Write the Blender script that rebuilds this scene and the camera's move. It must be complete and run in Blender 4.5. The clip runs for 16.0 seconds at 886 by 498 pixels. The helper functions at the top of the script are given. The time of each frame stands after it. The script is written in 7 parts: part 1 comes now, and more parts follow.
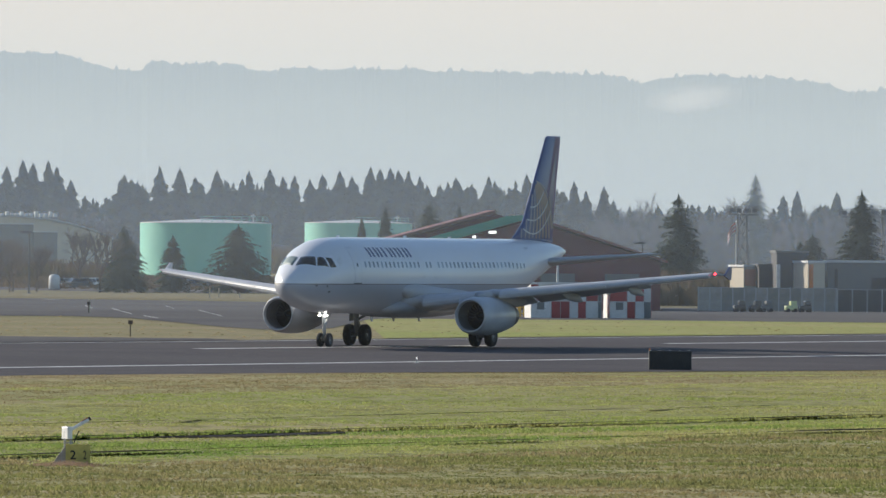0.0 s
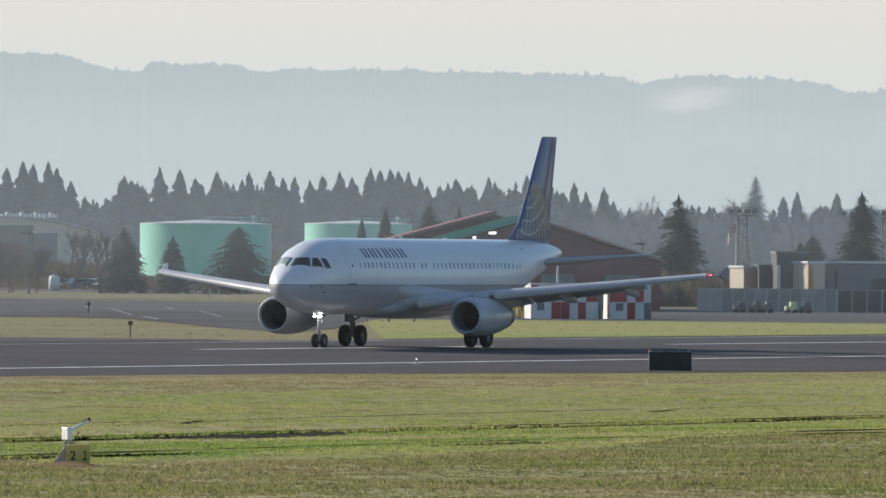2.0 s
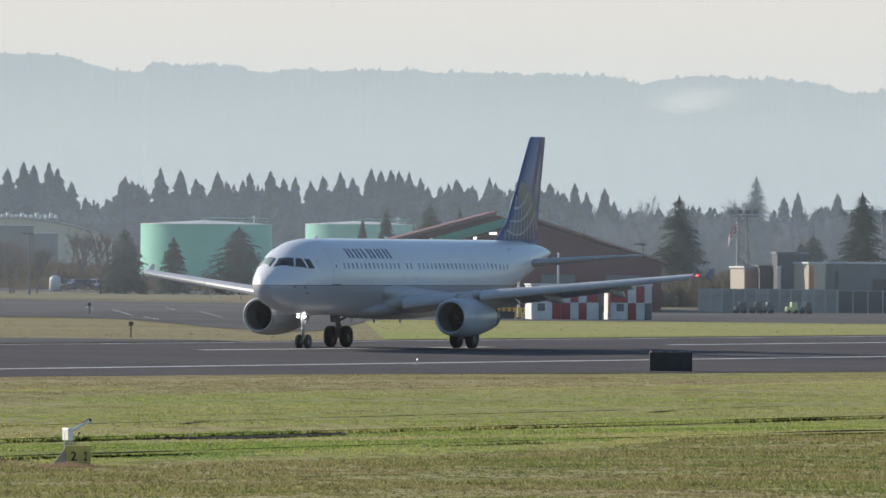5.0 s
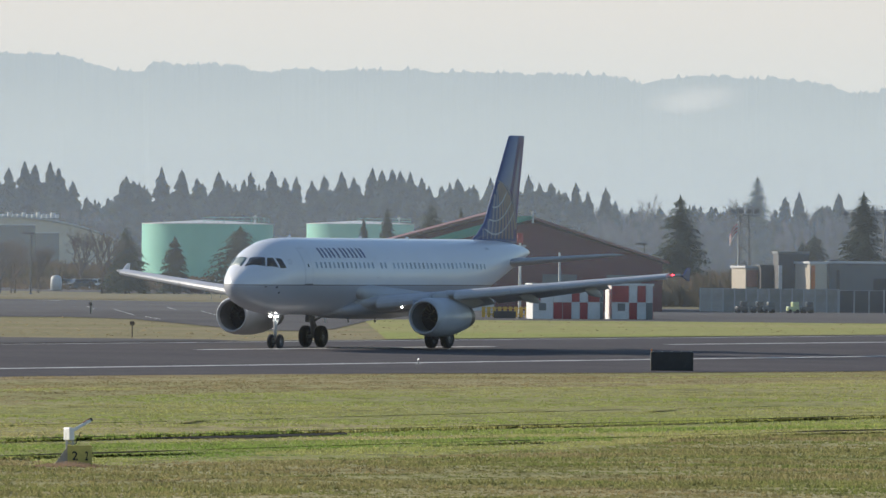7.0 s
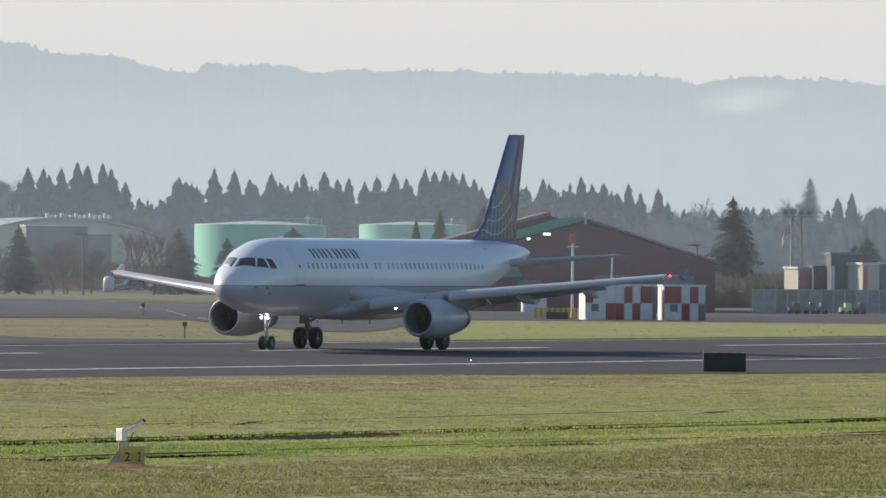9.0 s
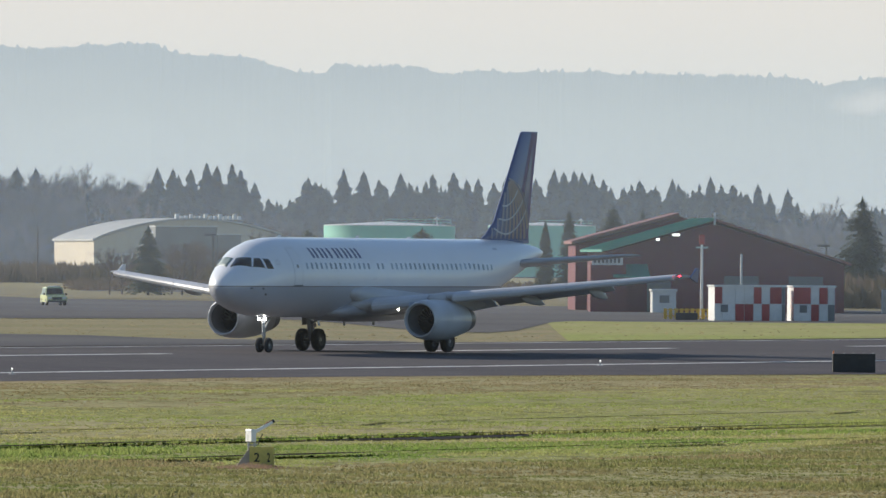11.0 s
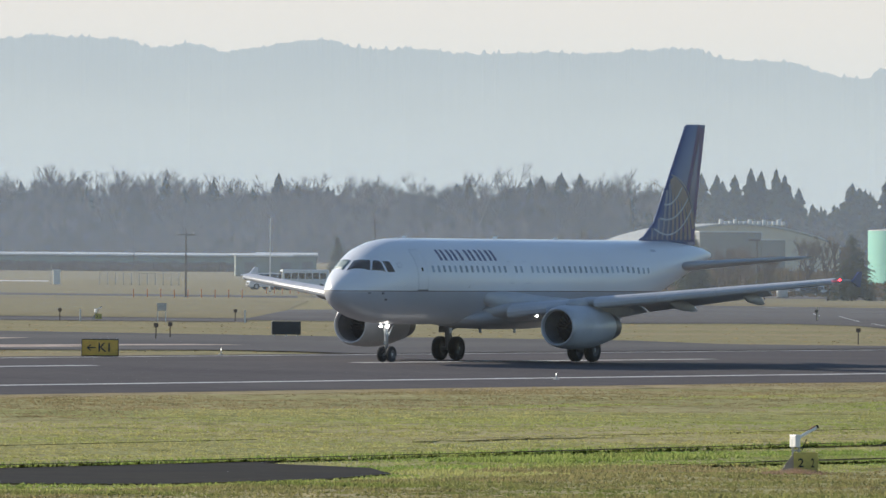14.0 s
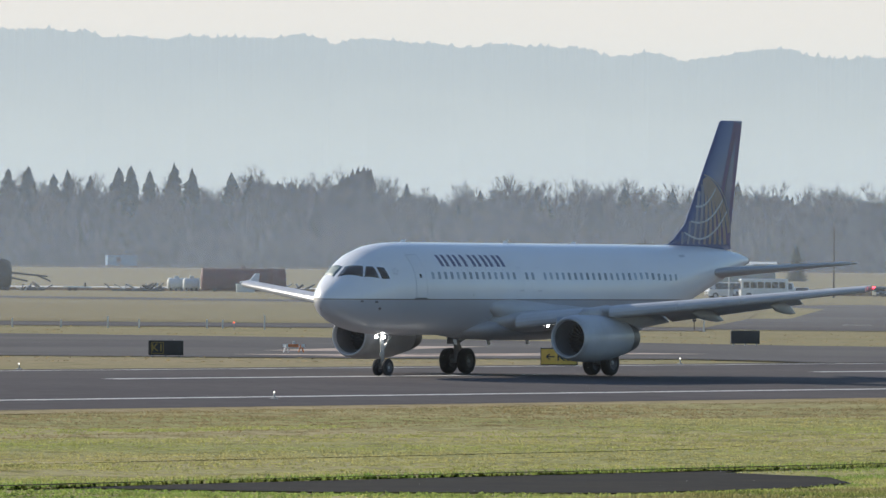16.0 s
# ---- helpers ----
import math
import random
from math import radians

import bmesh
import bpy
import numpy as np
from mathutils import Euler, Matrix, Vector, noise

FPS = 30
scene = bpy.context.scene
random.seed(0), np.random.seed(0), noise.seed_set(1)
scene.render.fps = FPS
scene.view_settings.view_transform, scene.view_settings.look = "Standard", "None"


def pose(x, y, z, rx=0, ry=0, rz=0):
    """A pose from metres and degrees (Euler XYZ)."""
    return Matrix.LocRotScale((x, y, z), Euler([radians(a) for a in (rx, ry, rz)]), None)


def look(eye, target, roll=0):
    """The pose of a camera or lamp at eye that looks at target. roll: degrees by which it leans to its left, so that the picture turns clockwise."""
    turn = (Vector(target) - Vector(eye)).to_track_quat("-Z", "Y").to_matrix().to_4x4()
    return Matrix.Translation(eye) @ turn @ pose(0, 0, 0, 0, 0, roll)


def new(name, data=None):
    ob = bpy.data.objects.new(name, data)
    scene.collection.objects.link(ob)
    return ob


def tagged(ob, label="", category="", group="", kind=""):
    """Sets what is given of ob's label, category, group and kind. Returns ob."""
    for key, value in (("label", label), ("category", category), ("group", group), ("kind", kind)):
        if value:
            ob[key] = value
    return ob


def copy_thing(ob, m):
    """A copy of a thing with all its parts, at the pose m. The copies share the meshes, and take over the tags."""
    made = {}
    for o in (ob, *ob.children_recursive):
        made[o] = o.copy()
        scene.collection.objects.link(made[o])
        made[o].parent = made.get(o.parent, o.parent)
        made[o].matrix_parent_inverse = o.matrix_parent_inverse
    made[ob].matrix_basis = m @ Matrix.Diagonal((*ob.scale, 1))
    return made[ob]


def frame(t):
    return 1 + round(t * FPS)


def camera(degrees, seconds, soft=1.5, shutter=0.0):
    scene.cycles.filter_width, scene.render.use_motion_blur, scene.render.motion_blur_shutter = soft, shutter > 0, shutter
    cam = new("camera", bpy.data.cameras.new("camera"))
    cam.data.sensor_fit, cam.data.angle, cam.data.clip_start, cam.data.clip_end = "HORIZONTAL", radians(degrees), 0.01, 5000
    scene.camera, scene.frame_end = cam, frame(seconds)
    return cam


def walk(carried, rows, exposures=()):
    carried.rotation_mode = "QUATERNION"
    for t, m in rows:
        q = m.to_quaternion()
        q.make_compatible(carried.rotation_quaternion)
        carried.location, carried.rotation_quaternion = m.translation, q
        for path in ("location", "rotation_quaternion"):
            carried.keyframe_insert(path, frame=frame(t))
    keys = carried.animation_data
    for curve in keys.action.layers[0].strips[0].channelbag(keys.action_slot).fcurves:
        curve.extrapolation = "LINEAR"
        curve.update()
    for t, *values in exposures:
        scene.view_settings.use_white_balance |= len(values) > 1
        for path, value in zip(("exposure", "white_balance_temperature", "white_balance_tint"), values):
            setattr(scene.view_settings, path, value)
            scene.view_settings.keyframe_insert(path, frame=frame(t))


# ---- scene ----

# camera: a long lens on a tripod, 5 m above the runway, panning left
EYE = 5.02
cam = camera(4.797, 16.0, soft=1.5)
PAN = [(0, 0.0, 0.034), (0.5, 0.0, 0.036), (1, 0.0, 0.036), (1.5, 0.0, 0.036), (2, 0.0, 0.038), (2.5, 0.0, 0.039),
       (3, 0.001, 0.038), (3.5, 0.001, 0.038), (4, 0.001, 0.039), (6.5, 0.009, 0.042), (7, 0.01, 0.039), (7.5, 0.027, 0.042),
       (8, 0.098, 0.043), (10.5, 0.764, 0.04), (11, 0.995, 0.041), (11.5, 1.304, 0.047), (12, 1.74, 0.048), (12.5, 2.14, 0.046),
       (13, 2.61, 0.046), (13.5, 3.187, 0.047), (14, 3.942, 0.048), (14.5, 4.54, 0.056), (15, 5.076, 0.062), (15.5, 5.693, 0.071),
       (16, 6.428, 0.079)]
walk(cam, [(t, pose(0, 0, EYE, 90 + pitch, -0.43, yaw)) for t, yaw, pitch in PAN], exposures=[(0, 0.12), (8, 0.12), (12, 0.14), (16, 0.21)])

# runway axes: "along" in the direction of the take-off, "lat" towards the camera's side
PSI = radians(245.037)
HD, LF = Vector((math.cos(PSI), math.sin(PSI))), Vector((-math.sin(PSI), math.cos(PSI)))
ORIGIN = Vector((-8.416, 566.381))


def rw(along, lat, z=0.0):
    p = ORIGIN + HD * along + LF * lat
    return Vector((p.x, p.y, z))


def fall(lat):
    """Height of the ground: a crowned runway, the near side a little lower."""
    return float(np.interp(lat, [-60, -23, 0, 23, 33, 60], [0, -0.02, 0.02, -0.29, -0.42, -0.45]))


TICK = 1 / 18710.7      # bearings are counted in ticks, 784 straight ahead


def spot(u, d, z=0.0):
    """Place at bearing u and distance d from the camera."""
    a = (u - 784) * TICK
    return Vector((d * math.sin(a), d * math.cos(a), z))


def tall(v, d):
    """Height above the ground of something v ticks above the eye's level at distance d."""
    return EYE + v * d * TICK


# ---- light ----
SUN_AZ, SUN_EL = math.atan2(-0.84, 0.54), radians(22)     # from north (y) clockwise
world = bpy.data.worlds.new("world")
scene.world = world
world.use_nodes = True
wn = world.node_tree.nodes
sky = wn.new("ShaderNodeTexSky")
sky.sky_type, sky.sun_disc = "NISHITA", False
sky.sun_elevation, sky.sun_rotation = SUN_EL, SUN_AZ
sky.altitude, sky.air_density, sky.dust_density, sky.ozone_density = 10, 1.0, 0.35, 3.0
world.node_tree.links.new(sky.outputs[0], wn["Background"].inputs[0])
wn["Background"].inputs[1].default_value = 0.12
sun = new("sun", bpy.data.lights.new("sun", "SUN"))
sun.data.energy, sun.data.angle, sun.data.color = 5.0, radians(0.6), (1.0, 0.9, 0.76)
to_sun = Vector((math.sin(SUN_AZ) * math.cos(SUN_EL), math.cos(SUN_AZ) * math.cos(SUN_EL), math.sin(SUN_EL)))
sun.matrix_world = look((-200, 900, 300), Vector((-200, 900, 300)) - to_sun)


# ---- materials ----
def mat(name, col, rough=0.7, metal=0.0, vary=0.15, scale=3.0, fine=40.0, bump=0.0, tint=None, emit=0.0, object_random=0.0, coat=0.0, spec=0.5, leaf=0.0):
    """Principled material with two scales of variation; tint: a second colour in patches."""
    m = bpy.data.materials.new(name)
    m.use_nodes = True
    nt = m.node_tree
    n, l = nt.nodes, nt.links
    b = n["Principled BSDF"]
    b.inputs["Roughness"].default_value, b.inputs["Metallic"].default_value = rough, metal
    b.inputs["Coat Weight"].default_value = coat
    b.inputs["Specular IOR Level"].default_value = spec
    tc = n.new("ShaderNodeTexCoord")
    n1, n2 = n.new("ShaderNodeTexNoise"), n.new("ShaderNodeTexNoise")
    for node, s in ((n1, scale), (n2, fine)):
        node.inputs["Scale"].default_value = s
        node.inputs["Detail"].default_value = 5
        l.new(tc.outputs["Object"], node.inputs["Vector"])
    mix = n.new("ShaderNodeMix")
    mix.data_type = "RGBA"
    second = tint or tuple(c * (1 - 2 * vary) for c in col)
    mix.inputs[6].default_value, mix.inputs[7].default_value = (*col, 1), (*second, 1)
    ramp = n.new("ShaderNodeMapRange")
    ramp.inputs[1].default_value, ramp.inputs[2].default_value = 0.35, 0.65
    l.new(n1.outputs["Fac"], ramp.inputs[0])
    l.new(ramp.outputs[0], mix.inputs[0])
    hsv = n.new("ShaderNodeHueSaturation")
    val = n.new("ShaderNodeMapRange")
    val.inputs[1].default_value, val.inputs[2].default_value = 0.25, 0.75
    val.inputs[3].default_value, val.inputs[4].default_value = 1 - vary, 1 + vary
    l.new(n2.outputs["Fac"], val.inputs[0])
    out = val.outputs[0]
    if object_random:
        info = n.new("ShaderNodeObjectInfo")
        r = n.new("ShaderNodeMapRange")
        r.inputs[3].default_value, r.inputs[4].default_value = 1 - object_random, 1 + object_random
        mul = n.new("ShaderNodeMath")
        mul.operation = "MULTIPLY"
        l.new(info.outputs["Random"], r.inputs[0])
        l.new(out, mul.inputs[0])
        l.new(r.outputs[0], mul.inputs[1])
        out = mul.outputs[0]
    l.new(out, hsv.inputs["Value"])
    l.new(mix.outputs[2], hsv.inputs["Color"])
    l.new(hsv.outputs[0], b.inputs["Base Color"])
    if bump:
        bp = n.new("ShaderNodeBump")
        bp.inputs["Strength"].default_value, bp.inputs["Distance"].default_value = min(1, bump * 4), bump
        l.new(n2.outputs["Fac"], bp.inputs["Height"])
        l.new(bp.outputs[0], b.inputs["Normal"])
    if leaf:
        tl, both = n.new("ShaderNodeBsdfTranslucent"), n.new("ShaderNodeMixShader")
        both.inputs[0].default_value = leaf
        l.new(hsv.outputs[0], tl.inputs[0])
        l.new(b.outputs[0], both.inputs[1])
        l.new(tl.outputs[0], both.inputs[2])
        l.new(both.outputs[0], n["Material Output"].inputs[0])
    if emit:
        b.inputs["Emission Color"].default_value, b.inputs["Emission Strength"].default_value = (*col, 1), emit
    return m


def grass_mat(name, green, dry, dark, patch, streak, leaf=0.0):
    """Grass: green and dry patches drawn out along the runway, dark specks."""
    m = mat(name, green, 0.9, vary=0.28, fine=2.2, spec=0.05, leaf=leaf)
    nt = m.node_tree
    n, l = nt.nodes, nt.links
    hsv = [k for k in n if k.bl_idname == "ShaderNodeHueSaturation"][0]
    mix0 = [k for k in n if k.bl_idname == "ShaderNodeMix"][0]
    mix0.inputs[7].default_value = (*dry, 1)
    noise1 = [k for k in n if k.bl_idname == "ShaderNodeTexNoise"][0]
    tc = [k for k in n if k.bl_idname == "ShaderNodeTexCoord"][0]
    mp = n.new("ShaderNodeMapping")
    mp.inputs["Rotation"].default_value = (0, 0, -PSI)
    mp.inputs["Scale"].default_value = (streak, 1, 1)
    l.new(tc.outputs["Object"], mp.inputs["Vector"])
    l.new(mp.outputs[0], noise1.inputs["Vector"])
    noise1.inputs["Scale"].default_value = patch
    sp = n.new("ShaderNodeTexNoise")
    sp.inputs["Scale"].default_value, sp.inputs["Detail"].default_value = 0.55, 8
    l.new(tc.outputs["Object"], sp.inputs["Vector"])
    r = n.new("ShaderNodeMapRange")
    r.inputs[1].default_value, r.inputs[2].default_value = 0.54, 0.66
    l.new(sp.outputs["Fac"], r.inputs[0])
    m2 = n.new("ShaderNodeMix")
    m2.data_type = "RGBA"
    l.new(r.outputs[0], m2.inputs[0])
    l.new(hsv.outputs[0], m2.inputs[6])
    m2.inputs[7].default_value = (*dark, 1)
    l.new(m2.outputs[2], n["Principled BSDF"].inputs["Base Color"])
    return m


M = {}
M["grass"] = grass_mat("grass", (0.25, 0.232, 0.115), (0.31, 0.258, 0.155), (0.20, 0.18, 0.09), 0.035, 0.3)
M["meadow"] = grass_mat("mown_grass", (0.295, 0.30, 0.118), (0.40, 0.345, 0.19), (0.22, 0.205, 0.088), 0.035, 0.3)
M["tuft"] = grass_mat("grass_tuft", (0.385, 0.44, 0.13), (0.53, 0.475, 0.22), (0.24, 0.25, 0.085), 0.05, 0.3, leaf=0.45)
M["rough_tuft"] = grass_mat("rough_grass_tuft", (0.235, 0.275, 0.082), (0.38, 0.31, 0.165), (0.11, 0.105, 0.045), 0.16, 0.5, leaf=0.45)
M["lush_tuft"] = grass_mat("lush_grass_tuft", (0.25, 0.37, 0.085), (0.36, 0.40, 0.13), (0.13, 0.17, 0.05), 0.12, 0.4, leaf=0.45)
M["dry_tuft"] = grass_mat("dry_grass_tuft", (0.34, 0.285, 0.145), (0.42, 0.335, 0.195), (0.12, 0.09, 0.045), 0.07, 0.3, leaf=0.45)
M["dry_grass"] = grass_mat("dry_grass", (0.32, 0.275, 0.145), (0.40, 0.32, 0.19), (0.17, 0.145, 0.07), 0.06, 0.3)
M["field"] = mat("dry_field", (0.235, 0.195, 0.118), 0.95, vary=0.3, scale=0.012, fine=0.5, tint=(0.24, 0.215, 0.12), spec=0.06)
M["asphalt"] = mat("runway_asphalt", (0.088, 0.080, 0.083), 0.85, vary=0.18, scale=0.06, fine=1.2, tint=(0.108, 0.098, 0.098), spec=0.06)
M["verge"] = grass_mat("verge_grass", (0.30, 0.33, 0.10), (0.37, 0.335, 0.15), (0.25, 0.26, 0.09), 0.03, 0.3)
M["apron"] = mat("taxiway_asphalt", (0.105, 0.100, 0.100), 0.85, vary=0.15, scale=0.03, fine=0.8, tint=(0.14, 0.132, 0.126), spec=0.06)
M["path"] = mat("old_asphalt", (0.030, 0.029, 0.028), 0.95, vary=0.25, scale=0.3, fine=3, tint=(0.042, 0.038, 0.032), spec=0.06)
M["line"] = mat("white_marking", (0.72, 0.71, 0.68), 0.7, vary=0.15, scale=0.5, fine=5)
M["orange_line"] = mat("yellow_marking", (0.55, 0.42, 0.33), 0.7, vary=0.15, scale=0.5, fine=5)


# ---- mesh helpers ----
def link(name, bm, material, parent=None, label="", smooth=False):
    me = bpy.data.meshes.new(name)
    bm.to_mesh(me)
    bm.free()
    if smooth:
        me.polygons.foreach_set("use_smooth", [True] * len(me.polygons))
    for k in material if isinstance(material, (list, tuple)) else [material]:
        me.materials.append(k)
    ob = new(name, me)
    if parent:
        ob.parent = parent
    if label:
        ob["label"] = label
    return ob


def part(name, bm, material, parent, label="", smooth=False):
    return link(name, bm, material, parent, label, smooth)


def share(name, me, parent, m=Matrix()):
    """One more object on the same mesh, under a parent."""
    ob = new(name, me)
    ob.parent = parent
    ob.matrix_basis = m
    return ob


def empty(name, m, label, category, group="", kind=""):
    ob = new(name)
    ob.empty_display_size = 0.2
    ob.matrix_basis = m
    return tagged(ob, label, category, group, kind)


def box(bm, x0, x1, y0, y1, z0, z1, bevel=0.0):
    vs = bmesh.ops.create_cube(bm, size=1, matrix=Matrix.LocRotScale(((x0 + x1) / 2, (y0 + y1) / 2, (z0 + z1) / 2), None, (x1 - x0, y1 - y0, z1 - z0)))["verts"]
    if bevel:
        es = {e for v in vs for e in v.link_edges}
        bmesh.ops.bevel(bm, geom=list(es), offset=bevel, segments=2, affect="EDGES", profile=0.5)
    return bm


def bx(*a):
    return box(bmesh.new(), *a)


def rod(bm, p, q, r0, r1=None, n=10):
    """A round bar from p to q."""
    p, q = Vector(p), Vector(q)
    d = q - p
    m = Matrix.Translation((p + q) / 2) @ d.to_track_quat("Z", "Y").to_matrix().to_4x4()
    bmesh.ops.create_cone(bm, cap_ends=True, segments=n, radius1=r0, radius2=r0 if r1 is None else r1, depth=d.length, matrix=m)
    return bm


def loft(rings, closed=True, caps=True):
    """A skin over rings of equally many points."""
    bm = bmesh.new()
    rows = [[bm.verts.new(p) for p in r] for r in rings]
    k = len(rows[0])
    for a, b in zip(rows, rows[1:]):
        for i in range(k if closed else k - 1):
            j = (i + 1) % k
            bm.faces.new((a[i], a[j], b[j], b[i]))
    if caps and closed:
        bm.faces.new(rows[0][::-1])
        bm.faces.new(rows[-1])
    bmesh.ops.recalc_face_normals(bm, faces=bm.faces)
    return bm


def spin(profile, n=32, axis="x"):
    """A body of revolution: profile of (along, radius)."""
    rings = []
    for a, r in profile:
        ring = []
        for i in range(n):
            t = 2 * math.pi * i / n
            c, s = r * math.cos(t), r * math.sin(t)
            ring.append((a, c, s) if axis == "x" else (c, s, a))
        rings.append(ring)
    return loft(rings)


def sheet(name, pts, material, thick=0.0, label="", category="", kind="structure"):
    """A flat piece of ground through the given corners, with an edge."""
    bm = bmesh.new()
    f = bm.faces.new([bm.verts.new(p) for p in pts])
    bmesh.ops.recalc_face_normals(bm, faces=[f])
    if f.normal.z < 0:
        f.normal_flip()
    bmesh.ops.triangulate(bm, faces=[f])
    if thick:
        r = bmesh.ops.extrude_face_region(bm, geom=list(bm.faces))
        bmesh.ops.translate(bm, vec=(0, 0, -thick), verts=[v for v in r["geom"] if isinstance(v, bmesh.types.BMVert)])
        bmesh.ops.recalc_face_normals(bm, faces=bm.faces)
    return tagged(link(name, bm, material), label, category, kind=kind)


# ---- ground ----
def lumps(x, y, along, lat):
    """Unevenness of the mown field on the camera's side."""
    if not (34 < lat < 170 and 88 < along < 408):
        return 0.0
    if 103 < lat < 121 and 160 < along < 300:
        return -0.04
    f = min(1.0, (lat - 34) / 12)
    return f * (0.08 * noise.noise((x * 0.09, y * 0.09, 0)) + 0.055 * noise.noise((x * 0.3, y * 0.3, 2)) + 0.05 * noise.noise((x * 0.75, y * 0.75, 4)) + 0.03 * noise.noise((x * 1.6, y * 1.6, 6)))


def make_ground():
    lats = [-7000, -3000, -1500, -800, -400, -200, -60, -40, -23, 0, 23, 33]
    lats += [33.7 + 0.65 * i for i in range(208)] + [175, 200, 400, 1500, 5000]
    alongs = [-9000, -5000, -2500, -1200, -600, -300, -120, -30, 30, 80] + [88 + 0.85 * i for i in range(376)] + [412, 460, 700, 1500, 4000]
    bm = bmesh.new()
    rows = []
    for a in alongs:
        row = []
        for b in lats:
            p = rw(a, b)
            z = fall(b) - 0.02 + lumps(p.x, p.y, a, b)
            row.append(bm.verts.new(rw(a, b, z - (0.03 if abs(b) < 33 else 0))))
        rows.append(row)
    for r, s in zip(rows, rows[1:]):
        for i in range(len(lats) - 1):
            bm.faces.new((r[i], r[i + 1], s[i + 1], s[i])).material_index = 1 if lats[i] >= 33 else 0
    bmesh.ops.recalc_face_normals(bm, faces=bm.faces)
    if bm.faces[:][0].normal.z < 0:
        bmesh.ops.reverse_faces(bm, faces=bm.faces)
    return tagged(link("ground", bm, [M["grass"], M["meadow"]], smooth=True), "short winter airfield grass, green with dry patches", "grass", kind="structure")


make_ground()


def strip(name, lat0, lat1, a0, a1, material, lift, label, category="runway"):
    """A strip along the runway that follows its crown."""
    cuts = sorted({lat0, lat1, *[c for c in (-60, -23, 0, 23, 33) if lat0 < c < lat1]})
    bm = bmesh.new()
    top = [[bm.verts.new(rw(a, b, fall(b) + lift)) for b in cuts] for a in (a0, a1)]
    for i in range(len(cuts) - 1):
        bm.faces.new((top[0][i], top[1][i], top[1][i + 1], top[0][i + 1]))
    bmesh.ops.recalc_face_normals(bm, faces=bm.faces)
    bm.faces.ensure_lookup_table()
    if bm.faces[0].normal.z < 0:
        bmesh.ops.reverse_faces(bm, faces=bm.faces)
    return tagged(link(name, bm, material), label, category, kind="structure")


strip("runway", -25, 33, -2500, 1500, M["asphalt"], 0.0, "dark grey asphalt runway with rubber-worn surface")
strip("edge_line", 23.0, 23.9, -2500, 1500, M["line"], 0.012, "white painted runway edge line", "marking")
strip("edge_line", -21.4, -20.5, -2500, 1500, M["line"], 0.012, "white painted runway edge line", "marking")
for k in range(-8, 8):
    a = -24.6 + 61 * k
    strip("centreline_dash", 0.3, 1.2, a, a + 36.6, M["line"], 0.012, "white painted runway centreline dash", "marking")
SHOULDER = [(-40, 52.0), (36, 47.5), (54, 43.0), (66, 38.5), (78, 35.0), (95, 33.0)]     # paved edge: along, lat
strip("dry_verge", 33, 38, -600, 700, M["dry_grass"], -0.008, "dry brown grass along the runway shoulder", "grass")

sheet("shoulder", [rw(a, b, fall(b) + 0.004) for a, b in SHOULDER] + [rw(95, 32.8, fall(32.8) + 0.004), rw(-40, 32.8, fall(32.8) + 0.004)], M["asphalt"], label="widened asphalt shoulder of the runway", category="runway")

# ---- the airliner ----
M["white"] = mat("white_paint", (0.74, 0.76, 0.79), 0.32, vary=0.04, scale=0.5, fine=6, coat=0.3)
M["grey"] = mat("grey_paint", (0.34, 0.355, 0.39), 0.4, vary=0.06, scale=0.6, fine=6, coat=0.2)
M["wing"] = mat("wing_grey", (0.42, 0.43, 0.45), 0.38, vary=0.06, scale=0.6, fine=5)
M["bare"] = mat("bare_metal", (0.72, 0.72, 0.74), 0.28, metal=0.9, vary=0.06, scale=2, fine=20)
M["slat"] = mat("slat_paint", (0.52, 0.53, 0.55), 0.35, vary=0.05, scale=0.6, fine=6)
M["nacelle"] = mat("nacelle_paint", (0.47, 0.495, 0.53), 0.35, vary=0.06, scale=1, fine=8, coat=0.2)
M["dark"] = mat("dark_interior", (0.02, 0.02, 0.022), 0.6, vary=0.2)
M["nozzle"] = mat("heat_stained_metal", (0.16, 0.15, 0.15), 0.45, metal=0.5, vary=0.12, scale=2)
M["lip"] = mat("dull_metal", (0.5, 0.51, 0.53), 0.5, metal=0.5, vary=0.06)
M["duct"] = mat("intake_lining", (0.16, 0.16, 0.17), 0.6, vary=0.1)
M["fan"] = mat("fan_blades", (0.09, 0.09, 0.1), 0.4, metal=0.6, vary=0.2, scale=4)
M["tyre"] = mat("rubber", (0.022, 0.022, 0.024), 0.8, vary=0.2, scale=4, fine=20)
M["hub"] = mat("wheel_hub", (0.10, 0.10, 0.105), 0.5, metal=0.2, vary=0.1)
M["gear"] = mat("gear_leg", (0.42, 0.43, 0.44), 0.4, vary=0.1, metal=0.2)
M["pane"] = mat("dark_glass", (0.012, 0.014, 0.018), 0.08, vary=0.1, scale=1)
# sky's brightness put into the pale colour; the glass matches the dark panes
M["skylit_pane"] = mat("sky_brightened_glass", (0.22, 0.29, 0.29), 0.55, vary=0.1, scale=1)
M["cabin_pane"] = mat("cabin_glass", (0.29, 0.35, 0.41), 0.15, vary=0.1, scale=1, object_random=0.3)
M["blue"] = mat("dark_blue_paint", (0.035, 0.065, 0.20), 0.35, vary=0.08, scale=0.5, fine=4, coat=0.3)
M["globe"] = mat("muted_gold_paint", (0.30, 0.23, 0.20), 0.4, vary=0.12, scale=0.7, fine=4)
